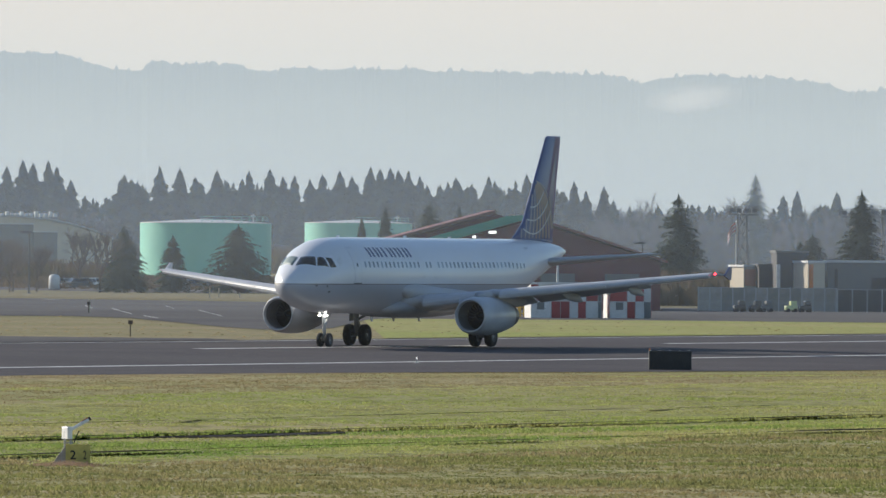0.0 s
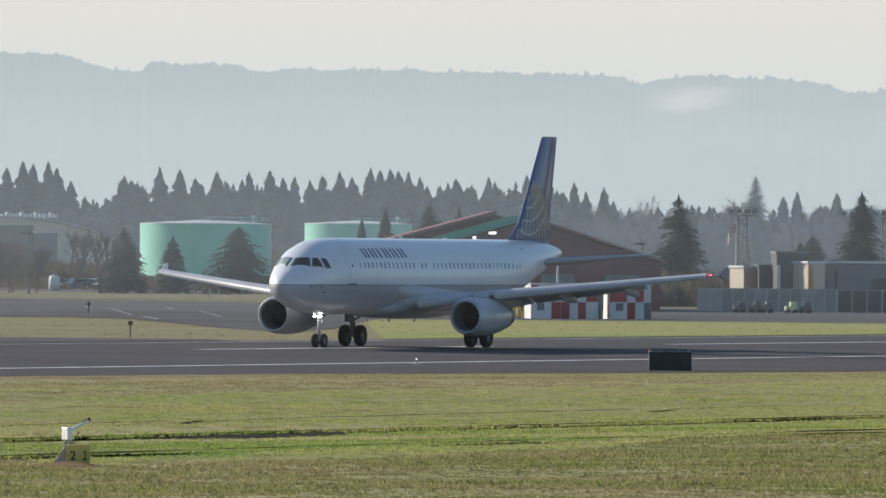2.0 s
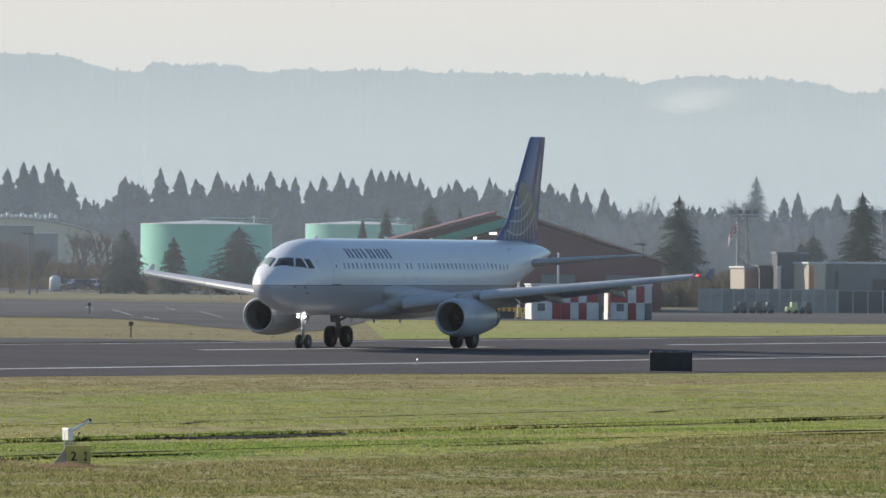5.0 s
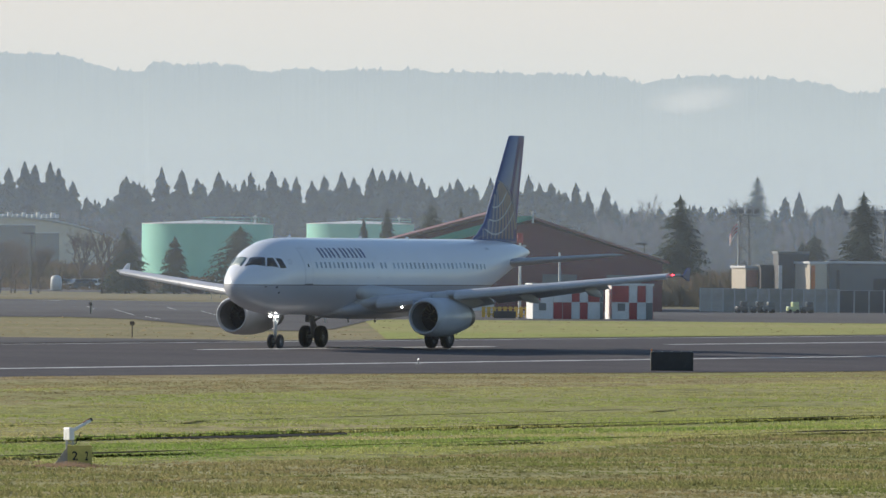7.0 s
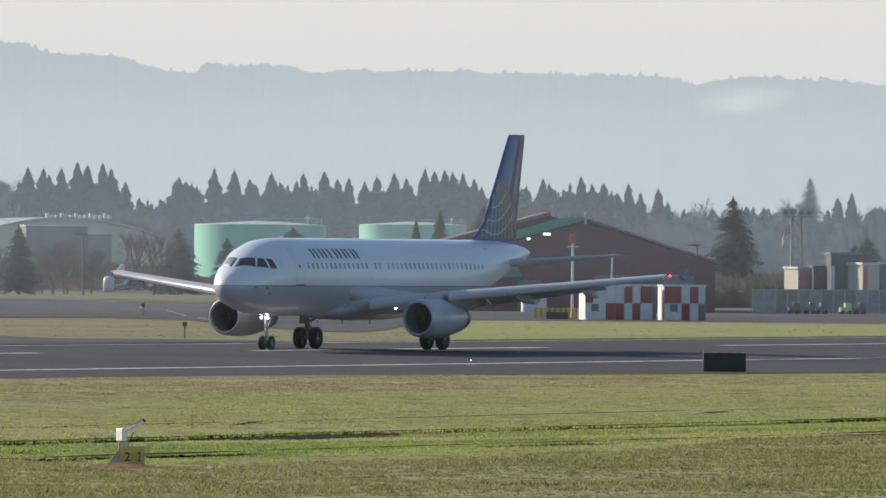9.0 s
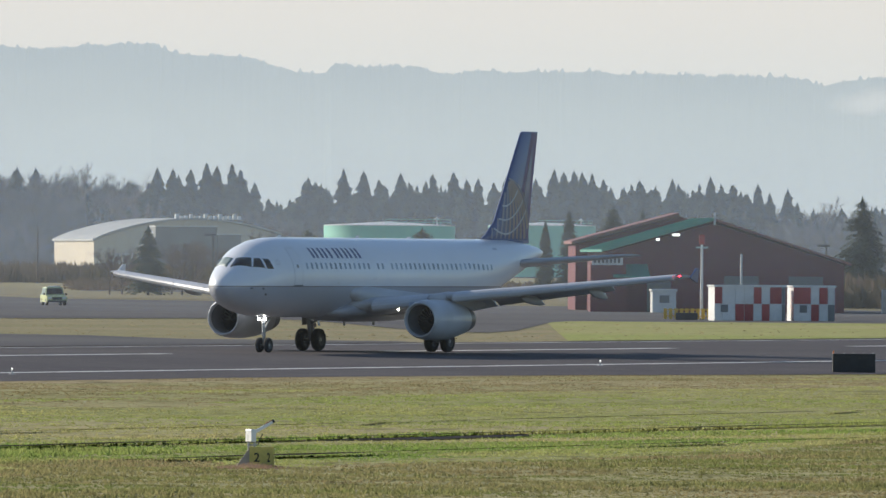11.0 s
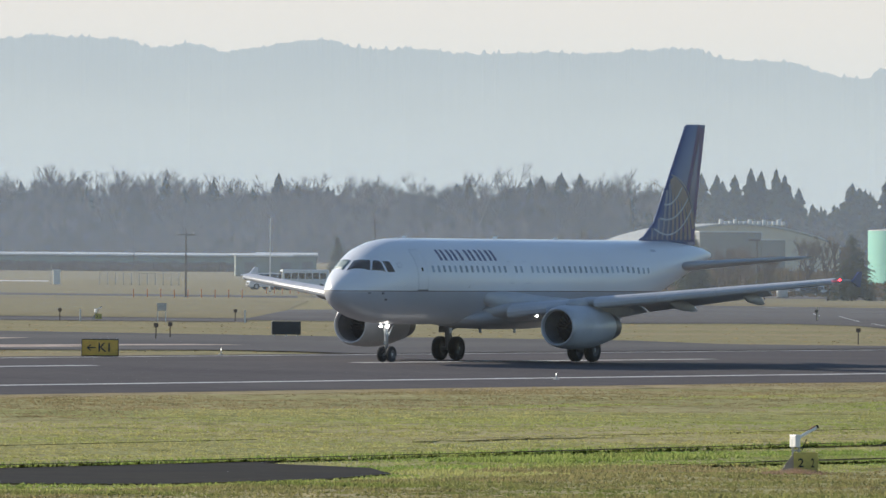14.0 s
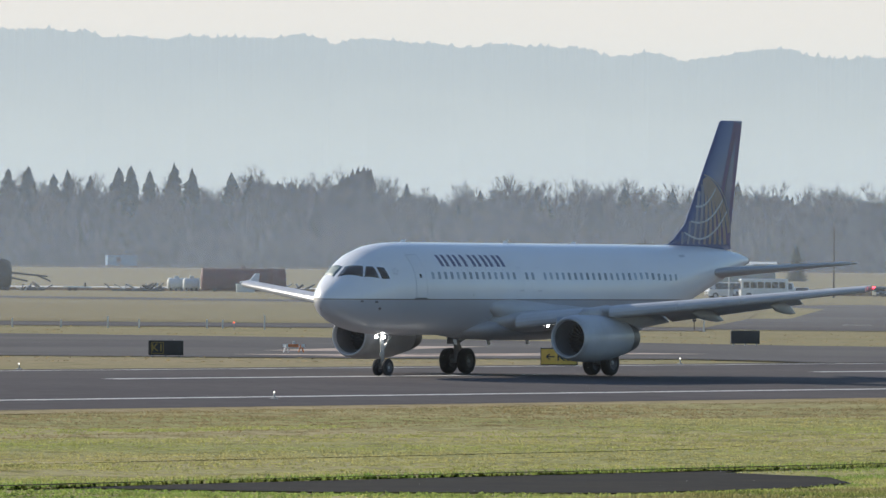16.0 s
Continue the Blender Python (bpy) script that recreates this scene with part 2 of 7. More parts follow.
M["globe_pale"] = mat("pale_gold_paint", (0.24, 0.24, 0.30), 0.4, vary=0.1)
M["globe_rim"] = mat("gold_rim_paint", (0.30, 0.28, 0.27), 0.4, vary=0.1)
M["rudder"] = mat("rudder_shade_paint", (0.07, 0.035, 0.17), 0.4, vary=0.08)
M["globe_line"] = mat("pale_line_paint", (0.46, 0.50, 0.58), 0.4, vary=0.1)
M["lettering"] = mat("navy_lettering", (0.045, 0.06, 0.16), 0.4, vary=0.1)
M["seam"] = mat("panel_seam", (0.50, 0.52, 0.56), 0.5, vary=0.1)
M["sill"] = mat("door_sill", (0.12, 0.12, 0.13), 0.5, vary=0.1)
M["red_glow"] = mat("red_navigation_light", (1.0, 0.03, 0.05), 0.3, emit=9)
M["white_glow"] = mat("landing_lamp", (1.0, 0.96, 0.9), 0.3, emit=14)
M["strobe"] = mat("clear_lens", (0.75, 0.75, 0.72), 0.15, vary=0.05)


def fuselage_mat():
    """White above, a thin brown cheat line, grey below."""
    m = mat("fuselage_paint", (0.74, 0.76, 0.79), 0.3, vary=0.03, scale=0.4, fine=5, coat=0.3)
    n, l = m.node_tree.nodes, m.node_tree.links
    hsv = [k for k in n if k.bl_idname == "ShaderNodeHueSaturation"][0]
    tc = [k for k in n if k.bl_idname == "ShaderNodeTexCoord"][0]
    sep = n.new("ShaderNodeSeparateXYZ")
    l.new(tc.outputs["Object"], sep.inputs[0])
    ramp = n.new("ShaderNodeValToRGB")
    mr = n.new("ShaderNodeMapRange")
    mr.inputs[1].default_value, mr.inputs[2].default_value = 3.0, 4.0
    l.new(sep.outputs["Z"], mr.inputs[0])
    l.new(mr.outputs[0], ramp.inputs[0])
    e = ramp.color_ramp.elements
    ramp.color_ramp.interpolation = "CONSTANT"
    e[0].position, e[0].color = 0, (0.53, 0.54, 0.58, 1)
    e[1].position, e[1].color = 0.43, (1, 1, 1, 1)
    k = ramp.color_ramp.elements.new(0.385)
    k.color = (0.24, 0.19, 0.17, 1)
    mul = n.new("ShaderNodeMix")
    mul.data_type, mul.blend_type = "RGBA", "MULTIPLY"
    mul.inputs[0].default_value = 1
    l.new(hsv.outputs[0], mul.inputs[6])
    l.new(ramp.outputs[0], mul.inputs[7])
    l.new(mul.outputs[2], n["Principled BSDF"].inputs["Base Color"])
    return m


M["fuselage"] = fuselage_mat()

# stations aft of the nose: distance, top, bottom, half width
STATIONS = [(0.0, 3.36, 3.34, 0.02), (0.06, 3.58, 3.12, 0.26), (0.2, 3.78, 2.90, 0.48), (0.5, 4.06, 2.66, 0.79), (1.0, 4.38, 2.42, 1.11),
            (1.5, 4.70, 2.25, 1.35), (2.2, 5.17, 2.07, 1.57), (3.0, 5.56, 1.94, 1.74), (4.0, 5.81, 1.86, 1.88), (5.0, 5.91, 1.82, 1.95),
            (6.5, 5.95, 1.81, 1.975), (24.0, 5.95, 1.81, 1.975), (27, 5.95, 2.17, 1.93), (30, 5.95, 2.92, 1.72), (33, 5.92, 3.82, 1.29),
            (35, 5.79, 4.42, 0.90)]
STATIONS += [(36.5, 5.60, 4.84, 0.54), (37.4, 5.42, 5.06, 0.24)]
SX = [s[0] for s in STATIONS]
BASE = 17.71        # the main gear, where the airliner's own origin lies


def hull(X, th, out=0.0):
    """A point of the fuselage skin: X aft of the nose, th from the top towards port; out: raised above the skin."""
    t, b, w = (float(np.interp(X, SX, [s[i] for s in STATIONS])) for i in (1, 2, 3))
    return Vector((BASE - X, (w + out) * math.sin(th), (t + b) / 2 + ((t - b) / 2 + out) * math.cos(th)))


def patch(corners, out, nu=4, nv=4, side=1):
    """A skin-hugging plate; corners in (X, th in degrees), round the plate."""
    bm = bmesh.new()
    c = [Vector((a, radians(b))) for a, b in corners]
    rows = []
    for i in range(nv + 1):
        row = []
        for j in range(nu + 1):
            u, v = j / nu, i / nv
            q = (c[0] * (1 - u) + c[1] * u) * (1 - v) + (c[3] * (1 - u) + c[2] * u) * v
            row.append(bm.verts.new(hull(q.x, q.y * side, out)))
        rows.append(row)
    for r, s in zip(rows, rows[1:]):
        for j in range(nu):
            bm.faces.new((r[j], r[j + 1], s[j + 1], s[j]))
    g = bmesh.ops.extrude_face_region(bm, geom=list(bm.faces))
    for v in [v for v in g["geom"] if isinstance(v, bmesh.types.BMVert)]:
        v.co -= Vector((0, v.co.y, v.co.z - 3.88)).normalized() * (out + 0.01)
    bmesh.ops.recalc_face_normals(bm, faces=bm.faces)
    return bm


def foil(X0, X1, y, z, thick, twist=0.0, n=10, vertical=False):
    """A wing section from leading edge X0 to trailing edge X1, as a ring."""
    c = X1 - X0
    pts = []
    for k in range(2 * n):
        if k <= n:
            u, s = 0.5 * (1 + math.cos(math.pi * k / n)), 1
        else:
            u, s = 0.5 * (1 - math.cos(math.pi * (k - n) / n)), -1
        h = 5 * thick * (0.2969 * math.sqrt(u) - 0.126 * u - 0.3516 * u * u + 0.2843 * u ** 3 - 0.1036 * u ** 4)
        off = s * h * c + math.tan(radians(twist)) * (0.4 - u) * c
        pts.append((BASE - X0 - u * c, y + off, z) if vertical else (BASE - X0 - u * c, y, z + off))
    return pts


def make_airliner():
    air = empty("airliner", Matrix(), "white twin-engined jet airliner with grey belly and blue tail, taking off", "airplane")
    # fuselage
    xs = sorted(set(SX) | {6.5 + 1.25 * i for i in range(15)} | {0.35, 0.75, 1.25, 1.85, 2.6, 3.5, 25, 26, 28, 29, 31, 32, 34, 35.8, 37})
    rings = [[hull(x, 2 * math.pi * i / 56) for i in range(56)] for x in xs]
    part("fuselage", loft(rings), M["fuselage"], air, "white upper fuselage with grey lower half", smooth=True)
    # belly fairing
    rings = []
    for X, w, zb, zt in ((10.2, 0.4, 2.0, 2.1), (11.2, 1.5, 1.72, 2.5), (12.5, 2.05, 1.6, 2.95), (15, 2.2, 1.55, 3.1), (18, 2.2, 1.56, 3.1), (20, 2.0, 1.65, 2.9), (21.6, 1.2, 1.85, 2.4), (22.4, 0.3, 2.0, 2.1)):
        rings.append([(BASE - X, w * math.sin(a) * (1 + 0.12 * abs(math.cos(a))), (zt + zb) / 2 - (zt - zb) / 2 * math.cos(a)) for a in [2 * math.pi * i / 28 for i in range(28)]])
    part("belly_fairing", loft(rings), M["grey"], air, smooth=True)
    # cockpit panes (port side as seen, mirrored to starboard)
    panes = [[(1.70, 3), (2.05, 31), (1.64, 47), (1.02, 5)], [(2.12, 35), (2.40, 42.5), (2.36, 65), (1.72, 49)], [(2.53, 46), (2.86, 52), (2.95, 71.5), (2.50, 67)]]
    for side in (1, -1):
        # the starboard front pane takes the paler glass, its brightness painted in
        for k, c in enumerate(panes):
            part("cockpit_pane", patch(c, 0.012, side=side), M["skylit_pane" if side < 0 and not k else "pane"], air, "windscreen pane, sky brightness painted pale" if side < 0 and not k else "dark cockpit window pane", smooth=True)
    # cabin windows
    for side in (1, -1):
        for i in range(41):
            X = 6.2 + 0.54 * i
            if i in (14, 17):
                continue
            th = 73.2 if X < 25 else 73.2 + (X - 25) * 2.6
            part("cabin_window", patch([(X - 0.11, th - 4.6), (X + 0.11, th - 4.6), (X + 0.11, th + 4.6), (X - 0.11, th + 4.6)], 0.004, 1, 2, side), M["cabin_pane"], air)
    # doors, drawn by their seams, with sill plates
    for side in (1, -1):
        for X0, X1, t0, t1 in ((4.75, 5.6, 42, 101),):
            door = part("passenger_door", patch([(X0, t0), (X1, t0), (X1, t1), (X0, t1)], 0.004, 3, 16, side), M["white"], air)
            w = 0.012
            for c in ([(X0 - w, t0), (X0 + w, t0), (X0 + w, t1), (X0 - w, t1)], [(X1 - w, t0), (X1 + w, t0), (X1 + w, t1), (X1 - w, t1)], [(X0, t0 - 0.6), (X1, t0 - 0.6), (X1, t0 + 0.6), (X0, t0 + 0.6)]):
                part("door_seam", patch(c, 0.010, 3, 8, side), M["seam"], door)
            part("door_sill", patch([(X0 - 0.05, t1 - 0.4), (X1 + 0.05, t1 - 0.4), (X1 + 0.05, t1 + 1.6), (X0 - 0.05, t1 + 1.6)], 0.02, 3, 1, side), M["sill"], door)
            part("door_window", patch([(X0 + 0.34, 71), (X0 + 0.5, 71), (X0 + 0.5, 76), (X0 + 0.34, 76)], 0.016, 1, 1, side), M["pane"], door)
        for X in (13.75, 15.35):
            ex = part("overwing_exit", patch([(X - 0.27, 62), (X + 0.27, 62), (X + 0.27, 92), (X - 0.27, 92)], 0.003, 2, 10, side), M["white"], air)
            for tt in (62, 92):
                part("door_seam", patch([(X - 0.2, tt - 0.5), (X + 0.2, tt - 0.5), (X + 0.2, tt + 0.5), (X - 0.2, tt + 0.5)], 0.006, 2, 1, side), M["seam"], ex)
    # company lettering as plain bars: six blocks of two uprights
    for i in range(6):
        X = 7.12 + 1.03 * i if i < 3 else 7.12 + 1.03 * i - 0.32
        wide = 0.22 if i == 2 else 0.72
        for dx in ([0.0, 0.46] if wide > 0.3 else [0.0]):
            x0 = X + dx
            part("lettering_bar", patch([(x0, 43.0), (x0 + 0.24, 43.0), (x0 + 0.30, 61.0), (x0 + 0.06, 61.0)], 0.006, 1, 4), M["lettering"], air, "navy lettering bar")
            part("lettering_bar", patch([(x0, -43.0), (x0 + 0.24, -43.0), (x0 + 0.30, -61.0), (x0 + 0.06, -61.0)], 0.006, 1, 4), M["lettering"], air, "navy lettering bar")
    # ring of small marks behind the cockpit
    for k in range(5):
        a = 2 * math.pi * k / 5
        X, th = 3.45 + 0.16 * math.cos(a), 63 + 4.2 * math.sin(a)
        part("emblem_mark", patch([(X - 0.05, th - 1.2), (X + 0.05, th - 1.2), (X + 0.05, th + 1.2), (X - 0.05, th + 1.2)], 0.006, 1, 1), M["seam"], air)
    # wings
    spans = [(0.8, 11.3, 19.0, 2.30, 0.15), (1.9, 11.9, 19.0, 2.38, 0.15), (4.2, 13.15, 18.95, 2.66, 0.13), (6.4, 14.3, 18.95, 2.93, 0.12), (10, 16.2, 19.75, 3.30, 0.11), (13.5, 18.0, 20.5, 3.68, 0.11), (16.9, 19.78, 21.25, 4.06, 0.10)]
    at = lambda y, k: float(np.interp(y, [s[0] for s in spans], [s[k] for s in spans]))
    for side in (1, -1):
        part("wing", loft([foil(a, b - 0.12 * (b - a), side * y, z, t, 2) for y, a, b, z, t in spans]), M["wing"], air, "light grey swept wing", smooth=True)
        for y0, y1 in ((2.65, 5.15), (6.35, 9.0), (9.02, 11.5), (11.52, 14.0), (14.02, 16.5)):
            ring = []
            for y in (y0, y1):
                X, z, c = at(y, 1), at(y, 3), at(y, 2) - at(y, 1)
                h = 0.095 * c ** 0.5
                ring.append([(BASE - X + dx, side * y, z + dz) for dx, dz in ((0.02, h * 0.9), (0.20, h * 0.35), (0.27, -h * 0.3), (0.22, -h * 1.0), (0.1, -h * 1.35), (0.06, -h * 0.6), (-0.12, h * 0.9), (-0.3, h * 1.35))])
            part("slat", loft(ring), M["slat"], air, "pale leading-edge slat")
        for y0, y1 in ((2.2, 6.3), (6.45, 12.6)):
            ring = []
            for y in (y0, y1):
                X, z, c = at(y, 2), at(y, 3), at(y, 2) - at(y, 1)
                ring.append([(BASE - X + a * c, side * y, z + b * c) for a, b in ((0.17, -0.005), (0.10, 0.008), (0.0, -0.022), (-0.12, -0.095), (-0.12, -0.105), (0.0, -0.058), (0.15, -0.03))])
            part("flap", loft(ring), M["wing"], air, smooth=True)
        part("aileron", loft([[(BASE - at(y, 2) + a * 0.5, side * y, at(y, 3) + b * 0.5) for a, b in ((0.45, 0.02), (-0.1, -0.03), (-0.1, -0.05), (0.45, -0.08))] for y in (12.75, 16.3)]), M["wing"], air)
        # rounded fillet where the wing meets the body
        rings = [[(BASE - X, side * (yc + ry * math.cos(t)), zc + rz * math.sin(t)) for t in [2 * math.pi * i / 20 for i in range(20)]] for X, yc, zc, ry, rz in ((11.2, 1.66, 3.12, 0.10, 0.10), (11.45, 1.69, 3.10, 0.29, 0.26), (12.0, 1.74, 3.02, 0.40, 0.40), (12.9, 1.82, 2.92, 0.48, 0.52), (14.2, 1.95, 2.82, 0.54, 0.54), (16.5, 2.0, 2.74, 0.52, 0.48), (19.2, 1.92, 2.68, 0.42, 0.40), (21.2, 1.7, 2.72, 0.05, 0.05))]
        part("wing_root_fairing", loft(rings), M["wing"], air, smooth=True)
        # flap track fairings
        for y, ln in ((4.6, 3.2), (8.6, 3.0), (12.0, 2.4)):
            X, z = at(y, 2), at(y, 3) - 0.05
            rings = [[(BASE - X + a * ln, side * y + 0.15 * r * math.cos(t), z - dz + 0.25 * r * math.sin(t)) for t in [2 * math.pi * i / 10 for i in range(10)]] for a, r, dz in ((0.62, 0.05, 0.22), (0.4, 0.8, 0.30), (0.1, 1.0, 0.36), (-0.15, 0.75, 0.46), (-0.33, 0.08, 0.58))]
            part("flap_fairing", loft(rings), M["wing"], air, smooth=True)
        # tip fence
        f = [(20.6, 4.06), (21.25, 4.48), (21.55, 4.48), (21.45, 4.02), (21.4, 3.75), (21.2, 3.77), (20.5, 4.0)]
        part("wingtip_fence", loft([[(BASE - X, side * (16.95 + o * 0.5), z) for X, z in f] for o in (-0.08, 0.08)]), M["white" if side < 0 else "blue"], air)
        lens = spin([(-0.12, 0.01), (-0.06, 0.035), (0.05, 0.05), (0.1, 0.03), (0.12, 0.01)], 12)
        bmesh.ops.translate(lens, vec=(BASE - 19.72, side * 16.75, 4.08), verts=lens.verts)
        part("navigation_light", lens, M["red_glow" if side > 0 else "strobe"], air, "glowing red wingtip light" if side > 0 else "", smooth=True)
        # tailplane
        part("tailplane", loft([foil(31.4, 35.4, side * 0.35, 4.60, 0.13), foil(32.6, 35.9, side * 2.2, 4.78, 0.12), foil(35.45, 37.25, side * 6.1, 5.14, 0.09), foil(35.75, 37.3, side * 6.22, 5.15, 0.06)]), M["wing"], air, "grey swept tailplane", smooth=True)
        # engine
        ey, ez = side * 5.75, 1.72
        prof = [(0.0, 0.87), (-0.05, 0.91), (-0.22, 0.98), (-0.7, 1.04), (-1.4, 1.07), (-2.4, 1.06), (-3.3, 0.99), (-4.1, 0.86), (-4.8, 0.72), (-5.3, 0.60), (-5.32, 0.57), (-4.7, 0.6)]
        inner = [(0.0, 0.87), (-0.05, 0.82), (-0.2, 0.79), (-0.6, 0.78), (-1.2, 0.80), (-1.7, 0.80)]
        place = Matrix.Translation((BASE - 11.45, ey, ez))
        eng = part("engine_nacelle", loft([[place @ Vector((a, r * math.cos(t), r * math.sin(t))) for t in [2 * math.pi * i / 40 for i in range(40)]] for a, r in prof], caps=False), M["nacelle"], air, "grey tapered engine nacelle", smooth=True)
        part("intake_duct", loft([[place @ Vector((a, r * math.cos(t), r * math.sin(t))) for t in [2 * math.pi * i / 40 for i in range(40)]] for a, r in inner], caps=False), M["duct"], eng, smooth=True)
        part("intake_lip", loft([[place @ Vector((a, r * math.cos(t), r * math.sin(t))) for t in [2 * math.pi * i / 40 for i in range(40)]] for a, r in ((-0.2, 0.976), (-0.05, 0.915), (0.01, 0.87), (-0.04, 0.82), (-0.2, 0.785))], caps=False), M["lip"], eng, "dull metal intake lip", smooth=True)
        q = [(0.0, r * math.cos(dt), r * math.sin(dt)) for r, dt in ((0.22, 0), (0.78, 0.0), (0.78, 0.22), (0.22, 0.24))]
        blade = loft([[(-0.02 * o - (0.2 if k > 1 else 0), y, z) for k, (x, y, z) in enumerate(q)] for o in (0, 1)])
        first = part("fan_blade", blade, M["fan"], eng, "dark fan blade")
        first.matrix_basis = place @ Matrix.Translation((-1.35, 0, 0))
        for k in range(1, 22):
            share("fan_blade", first.data, eng, place @ Matrix.Translation((-1.35, 0, 0)) @ Matrix.Rotation(2 * math.pi * k / 22, 4, "X"))
        sp = spin([(-0.95, 0.01), (-1.1, 0.12), (-1.35, 0.24), (-1.5, 0.26)], 20)
        bmesh.ops.transform(sp, matrix=place, verts=sp.verts)
        part("spinner", sp, M["dark"], eng, smooth=True)
        dk = spin([(-1.66, 0.8), (-1.70, 0.8)], 24)
        bmesh.ops.transform(dk, matrix=place, verts=dk.verts)
        part("fan_case", dk, M["dark"], eng)
        nz = loft([[place @ Vector((a, r * math.cos(t), r * math.sin(t))) for t in [2 * math.pi * i / 40 for i in range(40)]] for a, r in ((-4.55, 0.782), (-4.8, 0.735), (-5.3, 0.612), (-5.45, 0.575), (-5.46, 0.55), (-4.9, 0.58))], caps=False)
        part("exhaust_nozzle", nz, M["nozzle"], eng, "darker metal exhaust nozzle", smooth=True)
        pl = spin([(-4.4, 0.45), (-5.0, 0.36), (-5.6, 0.18), (-5.85, 0.02)], 20)
        bmesh.ops.transform(pl, matrix=place, verts=pl.verts)
        part("exhaust_plug", pl, M["dark"], eng, smooth=True)
        st = bmesh.new()
        bmesh.ops.create_grid(st, x_segments=1, y_segments=1, size=0.5, matrix=place @ Matrix.Translation((-0.9, -side * 0.82, 0.74)) @ Matrix.Rotation(radians(90), 4, "X") @ Matrix.Diagonal((1.1, 0.4, 1, 1)))
        g = bmesh.ops.extrude_face_region(st, geom=list(st.faces))
        bmesh.ops.translate(st, vec=(0, 0.03, 0), verts=[v for v in g["geom"] if isinstance(v, bmesh.types.BMVert)])
        part("nacelle_strake", st, M["nacelle"], eng)
        rings = [[(BASE - X, ey + w * math.cos(t), (zt + zb) / 2 + (zt - zb) / 2 * math.sin(t)) for t in [2 * math.pi * i / 12 for i in range(12)]] for X, w, zb, zt in ((12.4, 0.05, 2.8, 2.85), (13.2, 0.2, 2.5, 3.05), (14.8, 0.24, 2.3, 3.2), (17.0, 0.22, 2.1, 3.0), (18.6, 0.12, 2.3, 2.8), (19.2, 0.03, 2.5, 2.6))]
        part("pylon", loft(rings), M["wing"], air, smooth=True)
    # fin, with a dorsal fillet
    part("fin", loft([foil(29.6, 36.1, 0, 5.75, 0.055, vertical=True), foil(30.7, 36.05, 0, 6.2, 0.07, vertical=True), foil(31.75, 36.12, 0, 6.9, 0.09, vertical=True), foil(32.6, 36.35, 0, 8.2, 0.09, vertical=True), foil(34.93, 37.08, 0, 11.72, 0.09, vertical=True), foil(35.15, 37.05, 0, 11.80, 0.05, vertical=True)]), M["blue"], air, "dark blue tail fin with a muted gold globe", smooth=True)
    fin_le = lambda z: float(np.interp(z, [5.75, 6.2, 6.9, 8.2, 11.72], [29.6, 30.7, 31.75, 32.6, 34.93]))
    fin_te = lambda z: float(np.interp(z, [5.75, 6.9, 8.2, 11.72], [36.1, 36.12, 36.35, 37.08]))

    def fin_y(X, z):
        a, b = fin_le(z), fin_te(z)
        u = min(max((X - a) / (b - a), 0.0), 1.0)
        t = float(np.interp(z, [5.75, 6.2, 6.9, 11.72], [0.055, 0.07, 0.09, 0.09]))
        return 5 * t * (b - a) * (0.2969 * math.sqrt(u) - 0.126 * u - 0.3516 * u * u + 0.2843 * u ** 3 - 0.1036 * u ** 4)

    def fin_ribbon(path, w, lift, side):
        """A painted ribbon on the fin along points (X, z)."""
        bm = bmesh.new()
        rows = []
        for i, (X, z) in enumerate(path):
            a, b = path[max(i - 1, 0)], path[min(i + 1, len(path) - 1)]
            d = Vector((b[0] - a[0], b[1] - a[1])).normalized()
            nx = Vector((-d.y, d.x)) * (w(z) if callable(w) else w) / 2
            rows.append([bm.verts.new((BASE - X - s * nx.x, side * (fin_y(X + s * nx.x, z + s * nx.y) + lift), z + s * nx.y)) for s in (-1, 1)])
        for r, s in zip(rows, rows[1:]):
            bm.faces.new((r[0], r[1], s[1], s[0]))
        return bm

    # globe: gold gores fanning from its pole, with pale latitude arcs and an outer rim
    C, R = (32.7, 5.9), 3.42
    rim = lambda z: C[0] + math.sqrt(max(R * R - (z - C[1]) ** 2, 0))
    for side in (1, -1):
        # band is wider than the rudder: the fin's rear shading is painted in
        part("rudder", fin_ribbon([(fin_te(z) - 0.21 * (fin_te(z) - fin_le(z)), z) for z in np.arange(6.3, 11.75, 0.3)], lambda z: 0.40 * (fin_te(z) - fin_le(z)), 0.006, side), M["rudder"], air, "violet-blue rudder, the fin's rear shading painted darker")
        for k in range(10):
            end = 31.2 + 0.53 * k
            p = []
            for i in range(17):
                f = i / 16
                mid = (33.5 + (end - 33.2) * 0.75, 8.3)
                X = (1 - f) ** 2 * 33.25 + 2 * f * (1 - f) * mid[0] + f * f * end
                z = (1 - f) ** 2 * 9.15 + 2 * f * (1 - f) * mid[1] + f * f * 6.0
                if fin_le(z) + 0.16 < X < min(rim(z) - 0.12, fin_te(z) - 0.2):
                    p.append((X, z))
            if len(p) > 2:
                part("globe_gore", fin_ribbon(p, 0.15 + 0.018 * k, 0.012, side), M["globe"] if k > 3 else M["globe_pale"], air, "muted stripe of a globe")
        for zc, kk, X0 in ((7.75, 0.34, 32.75), (7.0, 0.19, 32.7), (6.25, 0.17, 32.8)):
            p = [(float(X), float(zc + kk * (X - X0) ** 2)) for X in np.arange(30.6, 36.2, 0.15)]
            p = [(X, z) for X, z in p if fin_le(z) + 0.1 < X < min(fin_te(z) - 0.2, rim(z) - 0.05)]
